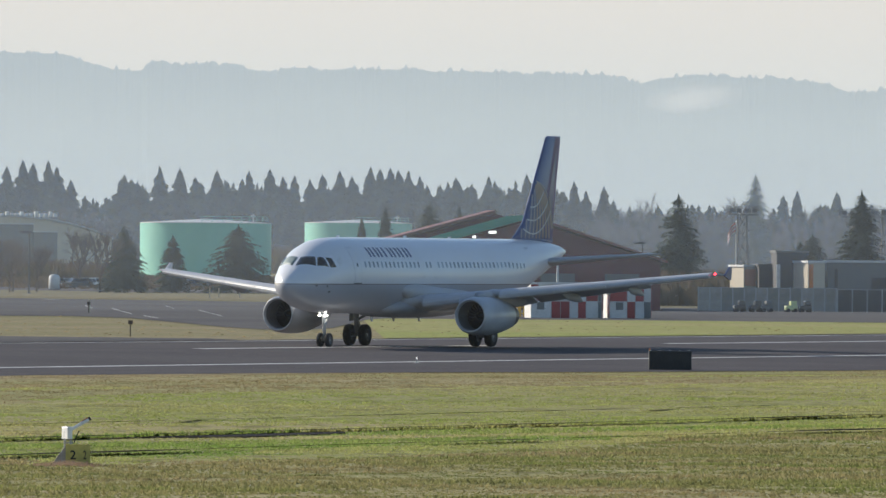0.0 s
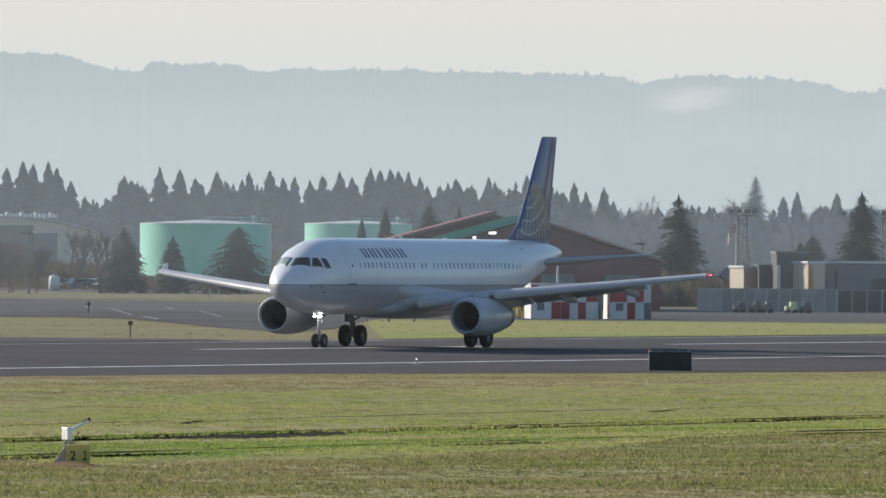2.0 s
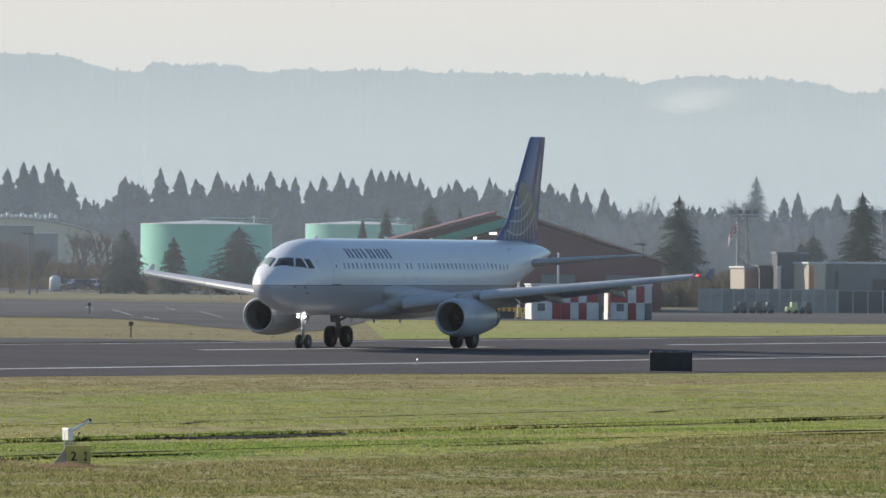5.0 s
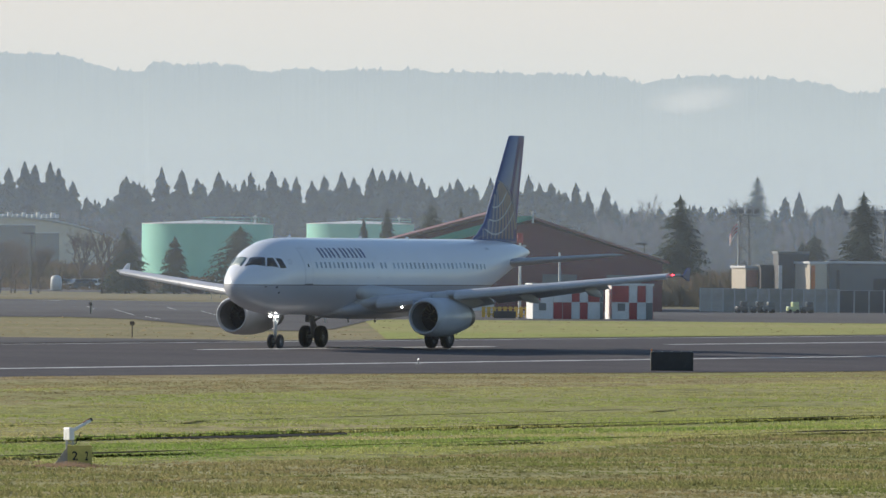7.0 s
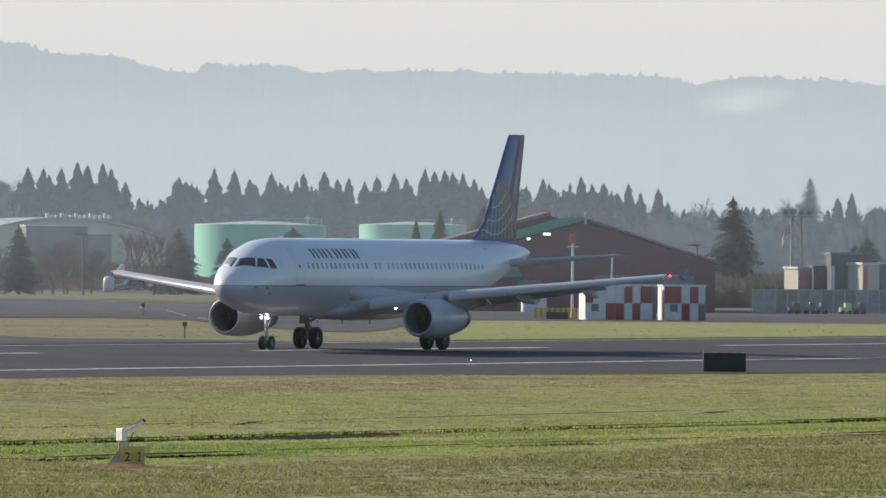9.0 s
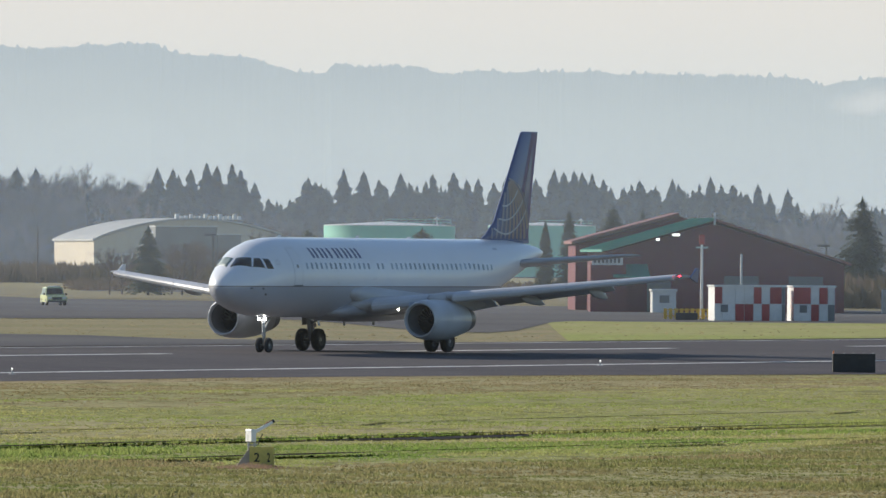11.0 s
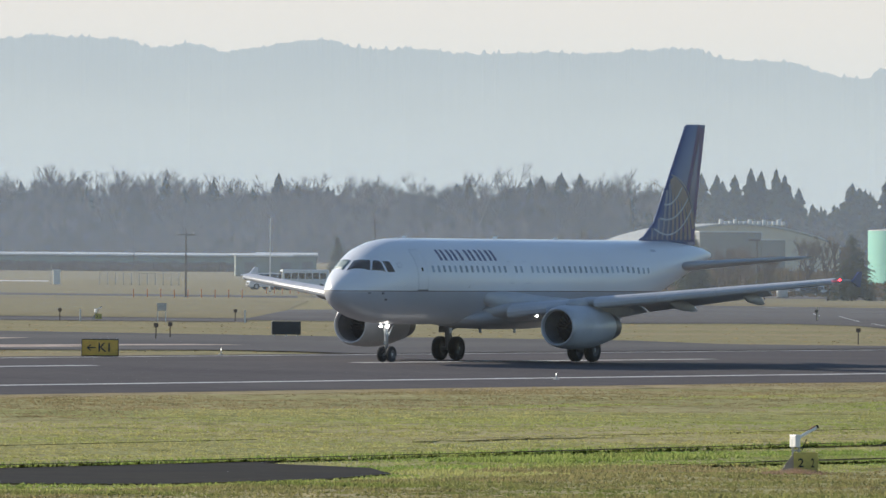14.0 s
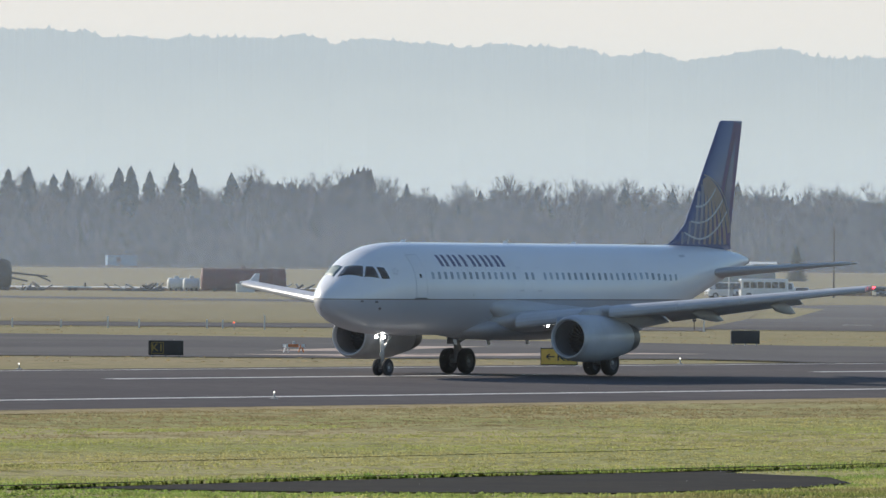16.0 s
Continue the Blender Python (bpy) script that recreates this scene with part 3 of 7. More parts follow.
            if len(p) > 2:
                part("globe_arc", fin_ribbon(p, 0.085, 0.02, side), M["globe_line"], air, "pale curved line of a globe")
        p = [(rim(z), z) for z in np.arange(6.1, 9.25, 0.15) if fin_le(z) + 0.05 < rim(z) < fin_te(z) - 0.05]
        part("globe_rim", fin_ribbon(p, 0.07, 0.02, side), M["globe_rim"], air)
        part("rudder_seam", fin_ribbon([(fin_te(z) - 0.30 * (fin_te(z) - fin_le(z)) if z > 7 else 34.8, z) for z in np.arange(6.2, 11.6, 0.4)], 0.03, 0.016, side), M["dark"], air)
    # antennas on the spine
    for X, h in ((6.6, 0.10), (15.5, 0.12), (21.5, 0.08)):
        part("antenna", loft([[(BASE - X + a + lean, 0 + b, z) for a, b in ((0.2, 0), (0, 0.03), (-0.22, 0), (0, -0.03))] for z, lean in ((5.92, 0), (5.95 + h, -0.12))]), M["white"], air)
    cone = spin([(0, 0.22), (-0.25, 0.16), (-0.32, 0.1), (-0.3, 0.02)], 14)
    bmesh.ops.translate(cone, vec=(BASE - 37.35, 0, 5.24), verts=cone.verts)
    part("tail_exhaust", cone, M["dark"], air)

    wheels = []

    def wheel(parent, y, r, w, at):
        """Tyre and rim turning about the axle at its own origin."""
        prof = [(-w / 2, r * 0.55), (-w / 2, r * 0.8), (-w * 0.42, r * 0.94), (-w * 0.25, r), (w * 0.25, r), (w * 0.42, r * 0.94), (w / 2, r * 0.8), (w / 2, r * 0.55), (w * 0.3, r * 0.5), (w * 0.28, r * 0.15), (w * 0.3, r * 0.02)]
        prof = [(-w * 0.3, r * 0.02), (-w * 0.28, r * 0.15), (-w * 0.3, r * 0.5)] + prof
        rings = [[(q * math.sin(t), a, q * math.cos(t)) for t in [2 * math.pi * i / 28 for i in range(28)]] for a, q in prof]
        bm = loft(rings)
        for f in bm.faces:
            c = f.calc_center_median()
            f.material_index = 1 if math.hypot(c.x, c.z) < r * 0.53 else 0
        ob = part("wheel", bm, [M["tyre"], M["hub"]], parent, "black rubber aircraft tyre on a grey hub", smooth=True)
        ob.location = (at[0], y, at[2])
        wheels.append((ob, (at[0], y, at[2]), r))

    # nose gear
    x = BASE - 5.07
    leg = bmesh.new()
    rod(leg, (x, 0, 0.38), (x + 0.12, 0, 2.2), 0.085, 0.11)
    rod(leg, (x, -0.32, 0.38), (x, 0.32, 0.38), 0.06)
    rod(leg, (x + 0.05, 0, 1.1), (x - 0.9, 0, 2.0), 0.05)
    rod(leg, (x + 0.03, 0, 0.75), (x + 0.25, 0, 0.95), 0.035)
    rod(leg, (x + 0.25, 0, 0.95), (x + 0.07, 0, 1.2), 0.035)
    ng = part("nose_gear", leg, M["gear"], air, "steel nose gear leg with two small wheels", smooth=True)
    for s in (-1, 1):
        wheel(ng, s * 0.25, 0.385, 0.21, (x, 0, 0.385))
        lamp = spin([(0.06, 0.01), (0.055, 0.05), (0.0, 0.065), (-0.12, 0.045), (-0.14, 0.01)], 16)
        bmesh.ops.translate(lamp, vec=(x + 0.28, s * 0.19, 1.72), verts=lamp.verts)
        part("taxi_lamp", lamp, M["white_glow"], ng, "lit landing lamp", smooth=True)
    # main gear
    for s in (-1, 1):
        leg = bmesh.new()
        y = s * 3.795
        rod(leg, (0, y, 0.58), (0.1, y * 1.02, 2.5), 0.13, 0.17)
        rod(leg, (0, y - 0.62, 0.58), (0, y + 0.62, 0.58), 0.09)
        rod(leg, (0.05, y, 1.4), (0.0, y - s * 1.3, 2.1), 0.07)
        rod(leg, (-0.06, y, 0.8), (-0.35, y, 1.1), 0.05)
        rod(leg, (-0.35, y, 1.1), (-0.04, y, 1.5), 0.05)
        mg = part("main_gear", leg, M["gear"], air, "steel main gear leg with two large wheels", smooth=True)
        for k in (-0.465, 0.465):
            wheel(mg, y + k, 0.585, 0.42, (0, 0, 0.585))
        part("gear_door", bx(-0.55, 0.5, y + s * 0.25 - 0.02, y + s * 0.25 + 0.02, 1.35, 2.45), M["grey"], mg)
    # landing lamps under the wing roots, folded flat until they swing out
    swing = []
    for s in (-1, 1):
        lamp = spin([(0.03, 0.01), (0.03, 0.05), (-0.02, 0.06), (-0.08, 0.045), (-0.09, 0.01)], 16)
        ob = part("landing_lamp", lamp, M["white_glow"], air, "lit landing lamp under the wing root", smooth=True)
        swing.append((ob, (BASE - 13.48, s * 3.5, 2.33)))
    # probes and small marks
    for X, th in ((1.2, 95), (2.0, 100), (2.3, 112)):
        part("probe", patch([(X, th), (X + 0.12, th), (X + 0.12, th + 3), (X, th + 3)], 0.04, 1, 1), M["sill"], air)
    sc = patch([(9.55, 96), (9.7, 96), (9.7, 98.5), (9.55, 98.5)], 0.03, 1, 1)
    part("inspection_light", sc, M["strobe"], air)
    for X in (11.2, 14.1, 17.5):
        part("drain_mast", loft([[(BASE - X + a - z * 0.3, b, 1.62 - z) for a, b in ((0.14, 0), (0, 0.02), (-0.14, 0), (0, -0.02))] for z in (0.0, 0.25)]), M["white"], air)
    part("flag_patch", patch([(29.0, 44), (29.55, 44), (29.55, 50), (29.0, 50)], 0.006, 2, 2), M["seam"], air)
    return air, wheels, swing


AIRLINER, WHEELS, SWING = make_airliner()

# time, metres gone along the runway, heading
TAXI = [(0, 0.0, 246.09), (0.5, 0.13, 246.06), (1, 0.25, 246.04), (1.5, 0.43, 246.01), (2, 0.66, 245.98), (2.5, 0.90, 245.94), (3, 1.20, 245.89),
        (3.5, 1.53, 245.85), (4, 1.84, 245.79), (6.5, 5.31, 245.33), (7, 6.47, 245.18), (7.5, 7.93, 245.05), (8, 9.56, 244.95), (10.5, 24.53, 244.66),
        (11, 29.38, 244.55), (11.5, 35.09, 244.33), (12, 41.59, 244.03), (12.5, 48.75, 243.79), (13, 56.51, 243.82), (13.5, 64.85, 244.05),
        (14, 73.86, 244.33), (14.5, 83.19, 244.56), (15, 93.46, 244.84), (15.5, 104.35, 245.06), (16, 115.79, 245.14)]


def motions():
    rows = []
    for t, s, head in TAXI:
        h = Vector((math.cos(radians(head)), math.sin(radians(head))))
        nose = ORIGIN + HD * s
        p = nose - h * BASE
        rows.append((t, pose(p.x, p.y, 0.015, 0, 0, head)))
    walk(AIRLINER, rows)
    # wheels roll with the way gone, at most 80 degrees a frame
    ts, ss = [r[0] for r in TAXI], [r[1] for r in TAXI]
    slope = np.gradient(ss, ts)
    for ob, at, r in WHEELS:
        turn, rows, last = 0.0, [], 0.0
        for k in range(481):
            t = k / 30
            i = min(max(int(np.searchsorted(ts, t)) - 1, 0), len(ts) - 2)
            w, u = ts[i + 1] - ts[i], (t - ts[i]) / (ts[i + 1] - ts[i])
            s = (2 * u ** 3 - 3 * u * u + 1) * ss[i] + (u ** 3 - 2 * u * u + u) * w * slope[i] + (3 * u * u - 2 * u ** 3) * ss[i + 1] + (u ** 3 - u * u) * w * slope[i + 1]
            turn += min(math.degrees((s - last) / r), 80)
            last = s
            rows.append((t, pose(*at, 0, turn, 0)))
        walk(ob, rows)
    for ob, at in SWING:
        up, down = pose(at[0], at[1], at[2] + 0.12, 0, 88, 0), pose(at[0], at[1], at[2] - 0.1, 0, 4, 0)
        walk(ob, [(0, up), (4.3, up), (5.9, down), (16, down)])

# ---- distance: sky, hills, haze sheets, woods ----
M["needles"] = mat("conifer_needles", (0.085, 0.115, 0.078), 0.9, vary=0.3, scale=0.4, fine=3, object_random=0.2, leaf=0.25)
M["far_needles"] = mat("far_conifer_needles", (0.035, 0.05, 0.034), 0.9, vary=0.3, scale=0.03, fine=0.3, leaf=0.4, spec=0.1)
M["twigs"] = mat("bare_twigs", (0.170, 0.134, 0.118), 0.95, vary=0.25, scale=0.03, fine=0.4, spec=0.1)
M["brush"] = mat("brown_brush", (0.175, 0.125, 0.092), 0.95, vary=0.3, scale=0.03, fine=0.4, tint=(0.12, 0.10, 0.066), leaf=0.3, spec=0.1)
M["bark"] = mat("bark", (0.09, 0.07, 0.055), 0.95, vary=0.25, scale=2, fine=12)


class Soup:
    """Gathers points and faces for one mesh."""

    def __init__(self):
        self.v, self.f = [], []

    def add(self, pts):
        k = len(self.v)
        self.v.extend(tuple(p) for p in pts)
        self.f.append(tuple(range(k, k + len(pts))))

    def mesh(self, name, material):
        me = bpy.data.meshes.new(name)
        me.from_pydata(self.v, [], self.f)
        me.materials.append(material)
        return me


def conifer(s, base, h, r, rng, levels=14, arms=7, low=0.1, slim=0.85, ragged=0.0, thin=1.0, droop=(0.15, 0.5)):
    """Boughs of a conifer: rows of drooping, ragged sprays."""
    for i in range(levels):
        f = low + (1 - low) * (i + rng.uniform(-0.2, 0.2)) / levels
        f = min(max(f, low), 0.99)
        reach = r * (1 - f) ** slim * rng.uniform(0.75, 1.15) + 0.02 * r
        for k in range(arms):
            g = min(max(f + rng.uniform(-0.9, 0.9) * (1 - low) / levels, low), 0.985)
            reach = r * (1 - g) ** slim * rng.uniform(0.72, 1.12) + 0.02 * r
            a = 2 * math.pi * (k + rng.uniform(-0.3, 0.3)) / arms + i * 0.7
            if ragged and rng.random() < ragged:
                continue
            L = reach * rng.uniform(0.6 - ragged, 1.12 + ragged)
            c, sn = math.cos(a), math.sin(a)
            z0 = base.z + g * h
            zt = z0 - L * rng.uniform(*droop)
            w = (L * 0.42 + 0.03 * r) * thin
            tip = base + Vector((c * L, sn * L, zt - base.z))
            mid = base + Vector((c * L * 0.5, sn * L * 0.5, z0 - base.z - 0.05 * L))
            root = base + Vector((0, 0, z0 - base.z + h * 0.045))
            side = Vector((-sn * w, c * w, -0.22 * L))
            s.add((root, mid + side, tip))
            s.add((root, tip, mid - Vector((side.x, side.y, -side.z))))
            s.add((root, mid + Vector((0, 0, -h * 0.05)), tip + Vector((0, 0, -h * 0.02))))
    s.add((base + Vector((0.05 * r, 0, h * 0.93)), base + Vector((-0.05 * r, 0, h * 0.93)), base + Vector((0, 0, h * 1.03))))


def fir(s, h, r, rng, boughs, low=0.07, slim=0.6):
    """Crown of a near conifer: tiered boughs hung with small drooping sprays, with gaps between."""
    tiers = int(h * 1.1)
    for k in range(boughs):
        g = low + (1 - low) * (rng.randrange(tiers) + rng.gauss(0, 0.3)) / tiers
        g = min(max(g, low), 0.975)
        L = r * (1 - g) ** slim * rng.choice((0.55, 0.8, 0.95, 1.0, 1.12)) * rng.uniform(0.8, 1.1) + 0.03 * r
        a = rng.uniform(0, 2 * math.pi)
        rise = rng.uniform(-0.05, 0.22) + 0.25 * g
        n = 4 + int(L * 2.6)
        for j in range(n):
            f = (j + rng.random()) / n
            p = Vector((math.cos(a) * L * f, math.sin(a) * L * f, g * h + L * (rise * f - 0.38 * f * f)))
            w = rng.uniform(0.22, 0.42) * (1.15 - 0.5 * f) * min(1, 0.35 + (1 - g) * 2.2)
            for m in range(2):
                b = a + rng.uniform(-1.4, 1.4)
                out = Vector((math.cos(b), math.sin(b), rng.uniform(-0.75, -0.05))) * w * 1.7
                side = Vector((-math.sin(b), math.cos(b), rng.uniform(-0.4, 0.4))) * w * 0.5
                s.add((p + side, p + out, p - side))
    for k in range(10):
        b = rng.uniform(0, 6.3)
        s.add((Vector((0, 0, h * 1.02)), Vector((0.25 * math.cos(b), 0.25 * math.sin(b), h * 0.94)), Vector((0.2 * math.cos(b + 1), 0.2 * math.sin(b + 1), h * 0.92))))


def bough(s, p, d, L, w, depth, rng, turn=0.55, taper=0.55, fine=False):
    """A branching limb of thin three-sided sticks."""
    q = p + d * L
    if depth == 0 and fine:
        side = Vector((d.z, 0, -d.x)).normalized() * w
        s.add((p - side, p + side, q))
        s.add((p.lerp(q, 0.3) - side, p.lerp(q, 0.3) + side, p.lerp(q, 0.6) + Vector((d.z, 0, -d.x)) * L * 0.4))
        s.add((p.lerp(q, 0.5) - side, p.lerp(q, 0.5) + side, p.lerp(q, 0.75) - Vector((d.z, 0, -d.x)) * L * 0.4))
        return
    x = d.orthogonal().normalized() * w
    y = d.cross(x).normalized() * w
    a = [p + x, p - 0.5 * x + 0.87 * y, p - 0.5 * x - 0.87 * y]
    b = [q + x * 0.6, q - 0.3 * x + 0.5 * y, q - 0.3 * x - 0.5 * y]
    for i in range(3):
        j = (i + 1) % 3
        s.add((a[i], a[j], b[j], b[i]))
    if depth:
        for k in range(rng.choice((3, 3, 4))):
            e = (d + Vector((rng.uniform(-1, 1), rng.uniform(-1, 1), rng.uniform(-0.3, 0.8))) * turn).normalized()
            bough(s, p + d * L * rng.uniform(0.55, 1.0), e, L * rng.uniform(0.55, 0.8), w * taper, depth - 1, rng, turn, taper, fine)


def make_backdrop():
    # bright winter haze behind the hills
    m = bpy.data.materials.new("sky_haze")
    m.use_nodes = True
    n, l = m.node_tree.nodes, m.node_tree.links
    n.remove(n["Principled BSDF"])
    em, tc, sep, mr, mix = (n.new(k) for k in ("ShaderNodeEmission", "ShaderNodeTexCoord", "ShaderNodeSeparateXYZ", "ShaderNodeMapRange", "ShaderNodeMix"))
    mix.data_type = "RGBA"
    mr.inputs[1].default_value, mr.inputs[2].default_value = 80, 120
    mix.inputs[6].default_value, mix.inputs[7].default_value = (0.665, 0.68, 0.66, 1), (0.715, 0.695, 0.65, 1)
    l.new(tc.outputs["Object"], sep.inputs[0])
    l.new(sep.outputs["Z"], mr.inputs[0])
    l.new(mr.outputs[0], mix.inputs[0])
    l.new(mix.outputs[2], em.inputs[0])
    l.new(em.outputs[0], n["Material Output"].inputs[0])
    bm = bmesh.new()
    us = range(-4200, 4200, 400)
    lo, hi = [[bm.verts.new(spot(u, 4950, z)) for u in us] for z in (-5, 190)]
    for i in range(len(us) - 1):
        bm.faces.new((lo[i], lo[i + 1], hi[i + 1], hi[i]))
    tagged(link("backdrop_sky", bm, m), "pale hazy winter sky above the hills", "sky", kind="structure")


make_backdrop()


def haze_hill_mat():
    """Far backdrop forest, the air's haze put into its emission, paler towards the valley."""
    m = mat("forest_haze_glow", (0.02, 0.025, 0.022), 1.0, vary=0.3, scale=0.01, fine=0.1, spec=0.0)
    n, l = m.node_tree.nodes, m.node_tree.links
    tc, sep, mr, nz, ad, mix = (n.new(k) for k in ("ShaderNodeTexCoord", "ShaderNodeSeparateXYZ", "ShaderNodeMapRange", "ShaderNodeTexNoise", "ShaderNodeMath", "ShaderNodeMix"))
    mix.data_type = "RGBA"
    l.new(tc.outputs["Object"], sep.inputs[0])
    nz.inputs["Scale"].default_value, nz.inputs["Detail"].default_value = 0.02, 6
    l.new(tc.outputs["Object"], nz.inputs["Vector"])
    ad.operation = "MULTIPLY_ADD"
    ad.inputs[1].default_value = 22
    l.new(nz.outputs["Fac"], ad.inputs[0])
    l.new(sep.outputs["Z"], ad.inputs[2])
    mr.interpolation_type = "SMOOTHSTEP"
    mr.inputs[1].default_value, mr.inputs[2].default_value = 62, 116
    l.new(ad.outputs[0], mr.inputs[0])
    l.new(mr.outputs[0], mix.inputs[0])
    # haze colours: pale at the foot, bluer at the crest
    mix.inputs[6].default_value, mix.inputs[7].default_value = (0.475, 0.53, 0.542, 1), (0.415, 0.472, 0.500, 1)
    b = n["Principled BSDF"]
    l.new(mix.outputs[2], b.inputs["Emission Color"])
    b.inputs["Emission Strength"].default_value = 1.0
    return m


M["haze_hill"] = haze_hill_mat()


def make_hills(d, crest, rough, name, label):
    """A wooded ridge across the whole distance, with ragged tree tops."""
    us = np.arange(-2700, 2000, 2.2)
    rng = random.Random(2)
    spike = [0.0] * len(us)
    for k in range(0, len(us), 1):
        if rng.random() < 0.26 + 0.4 * abs(noise.noise((k * 0.021, 6.0, 0))):
            s = rng.uniform(0.15, 1.2)
            spike[k] = max(spike[k], s)
            if k:
                spike[k - 1] = max(spike[k - 1], s * 0.45)
            if k + 1 < len(us):
                spike[k + 1] = max(spike[k + 1], s * 0.45)
    bm = bmesh.new()
    rows = [[], [], [], []]
    for k0, u in enumerate(us):
        h = 3 + float(np.interp(u, [k[0] for k in crest], [k[1] for k in crest]))
        h += rough * (1.6 * max(0, noise.noise((u * 0.10, 3.0, 0))) + 0.8 * noise.noise((u * 0.02, 9.0, 0)) + 1.2 * max(0, noise.noise((u * 0.33, 1.0, 0)) - 0.1))
        slope_z = tall(float(np.interp(u, [k[0] for k in crest], [k[1] for k in crest])) - 4, d)
        h += rough * spike[k0] * (0.9 + 1.6 * abs(noise.noise((u * 0.013, 2.0, 0))))
        z = tall(h, d)
        for k, (back, f) in enumerate(((0, 1), (4, 0.955), (190, 0.55), (420, -0.02))):
            rows[k].append(bm.verts.new(spot(u, d - back, (z, slope_z, slope_z, slope_z)[k] * f + (0 if k < 2 else 2.5 * noise.noise((u * 0.004, k, 5))))))
    for r, s in zip(rows, rows[1:]):
        for i in range(len(us) - 1):
            bm.faces.new((r[i], r[i + 1], s[i + 1], s[i]))
    bmesh.ops.recalc_face_normals(bm, faces=bm.faces)
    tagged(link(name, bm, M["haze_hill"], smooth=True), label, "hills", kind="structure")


# the ridge line: bearing and height above the eye
CREST = [(-2700, 402), (-2099, 405), (-1949, 404), (-1919, 390), (-1859, 395), (-1819, 387), (-1769, 395), (-1619, 392), (-1569, 400), (-1529, 392), (-1519, 382), (-1449, 393), (-1339, 385), (-1289, 379), (-1213, 384), (-1173, 383), (-1063, 376), (-1033, 367), (-983, 365), (-953, 373), (-893, 356), (-783, 375), (-703, 379), (-673, 371), (-633, 362), (-593, 363), (-568, 367)]
CREST += [(-508, 360), (-448, 356), (-318, 361), (-268, 358), (-168, 363), (-88, 369), (-58, 369), (-28, 358), (0, 349), (110, 347), (160, 329), (190, 321), (250, 320), (258, 332), (400, 330), (450, 319), (530, 324), (700, 324), (980, 318), (1070, 317), (1130, 304), (1220, 318), (1380, 312), (1450, 305), (1500, 290), (1540, 290), (1700, 319)]
make_hills(4760, CREST, 4.8, "backdrop_hills", "long wooded hills, blue winter haze put into their glow")


def haze_sheet_mat(name, col, low, high, top, power):
    """Sun-translucent sheet standing in for the air's haze, density low (foot) to high (top)."""
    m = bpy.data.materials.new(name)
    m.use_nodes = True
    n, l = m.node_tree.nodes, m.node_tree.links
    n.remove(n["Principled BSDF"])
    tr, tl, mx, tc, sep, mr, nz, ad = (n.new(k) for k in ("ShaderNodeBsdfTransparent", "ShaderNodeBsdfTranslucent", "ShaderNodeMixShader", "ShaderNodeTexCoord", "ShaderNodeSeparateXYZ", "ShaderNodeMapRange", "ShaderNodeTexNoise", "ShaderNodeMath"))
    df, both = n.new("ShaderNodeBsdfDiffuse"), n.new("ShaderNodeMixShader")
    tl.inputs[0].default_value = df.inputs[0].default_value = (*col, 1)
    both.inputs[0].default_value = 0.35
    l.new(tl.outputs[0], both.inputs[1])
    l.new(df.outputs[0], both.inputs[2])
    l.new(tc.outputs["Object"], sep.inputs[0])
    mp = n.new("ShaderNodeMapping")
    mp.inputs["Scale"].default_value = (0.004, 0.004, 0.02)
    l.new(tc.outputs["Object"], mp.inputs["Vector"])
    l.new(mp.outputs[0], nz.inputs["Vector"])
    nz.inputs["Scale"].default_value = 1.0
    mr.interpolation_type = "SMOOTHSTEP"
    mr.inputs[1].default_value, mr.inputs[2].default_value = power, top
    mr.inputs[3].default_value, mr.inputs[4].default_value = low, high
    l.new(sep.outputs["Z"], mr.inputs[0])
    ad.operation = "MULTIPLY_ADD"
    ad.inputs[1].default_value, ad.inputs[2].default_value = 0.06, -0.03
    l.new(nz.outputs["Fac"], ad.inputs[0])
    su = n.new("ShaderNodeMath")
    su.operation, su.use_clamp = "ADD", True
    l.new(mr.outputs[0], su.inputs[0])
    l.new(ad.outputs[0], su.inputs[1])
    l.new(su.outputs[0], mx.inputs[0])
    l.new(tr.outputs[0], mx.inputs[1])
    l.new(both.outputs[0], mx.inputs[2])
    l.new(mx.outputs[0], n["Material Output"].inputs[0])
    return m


# a thin sheet added across the view so that things behind it pale
def mist(d, h, material):
    bm = bmesh.new()
    us = range(-3600, 2600, 400)
    lo, hi = [[bm.verts.new(spot(u, d, z)) for u in us] for z in (-1, h)]
    for i in range(len(us) - 1):
        bm.faces.new((lo[i], lo[i + 1], hi[i + 1], hi[i]))
    tagged(link("backdrop_haze_sheet", bm, material), "added pale translucent sheet standing in for haze", "mist", kind="structure")


HAZE = (0.76, 0.86, 0.97)
mist(2140, 60, haze_sheet_mat("field_haze", (0.70, 0.82, 0.98), 0.06, 0.0, 42, 16))
mist(2800, 90, haze_sheet_mat("wood_haze", (0.56, 0.72, 0.98), 0.098, 0.02, 50, 22))
mist(1230, 24, haze_sheet_mat("apron_haze", HAZE, 0.032, 0.0, 23, 4))
mist(930, 14, haze_sheet_mat("runway_haze", HAZE, 0.03, 0.0, 13, 3))
mist(650, 30, haze_sheet_mat("low_haze", HAZE, 0.0, 0.056, 8, 0))
mist(438, 30, haze_sheet_mat("near_haze", HAZE, 0.0, 0.036, 6, -0.5))


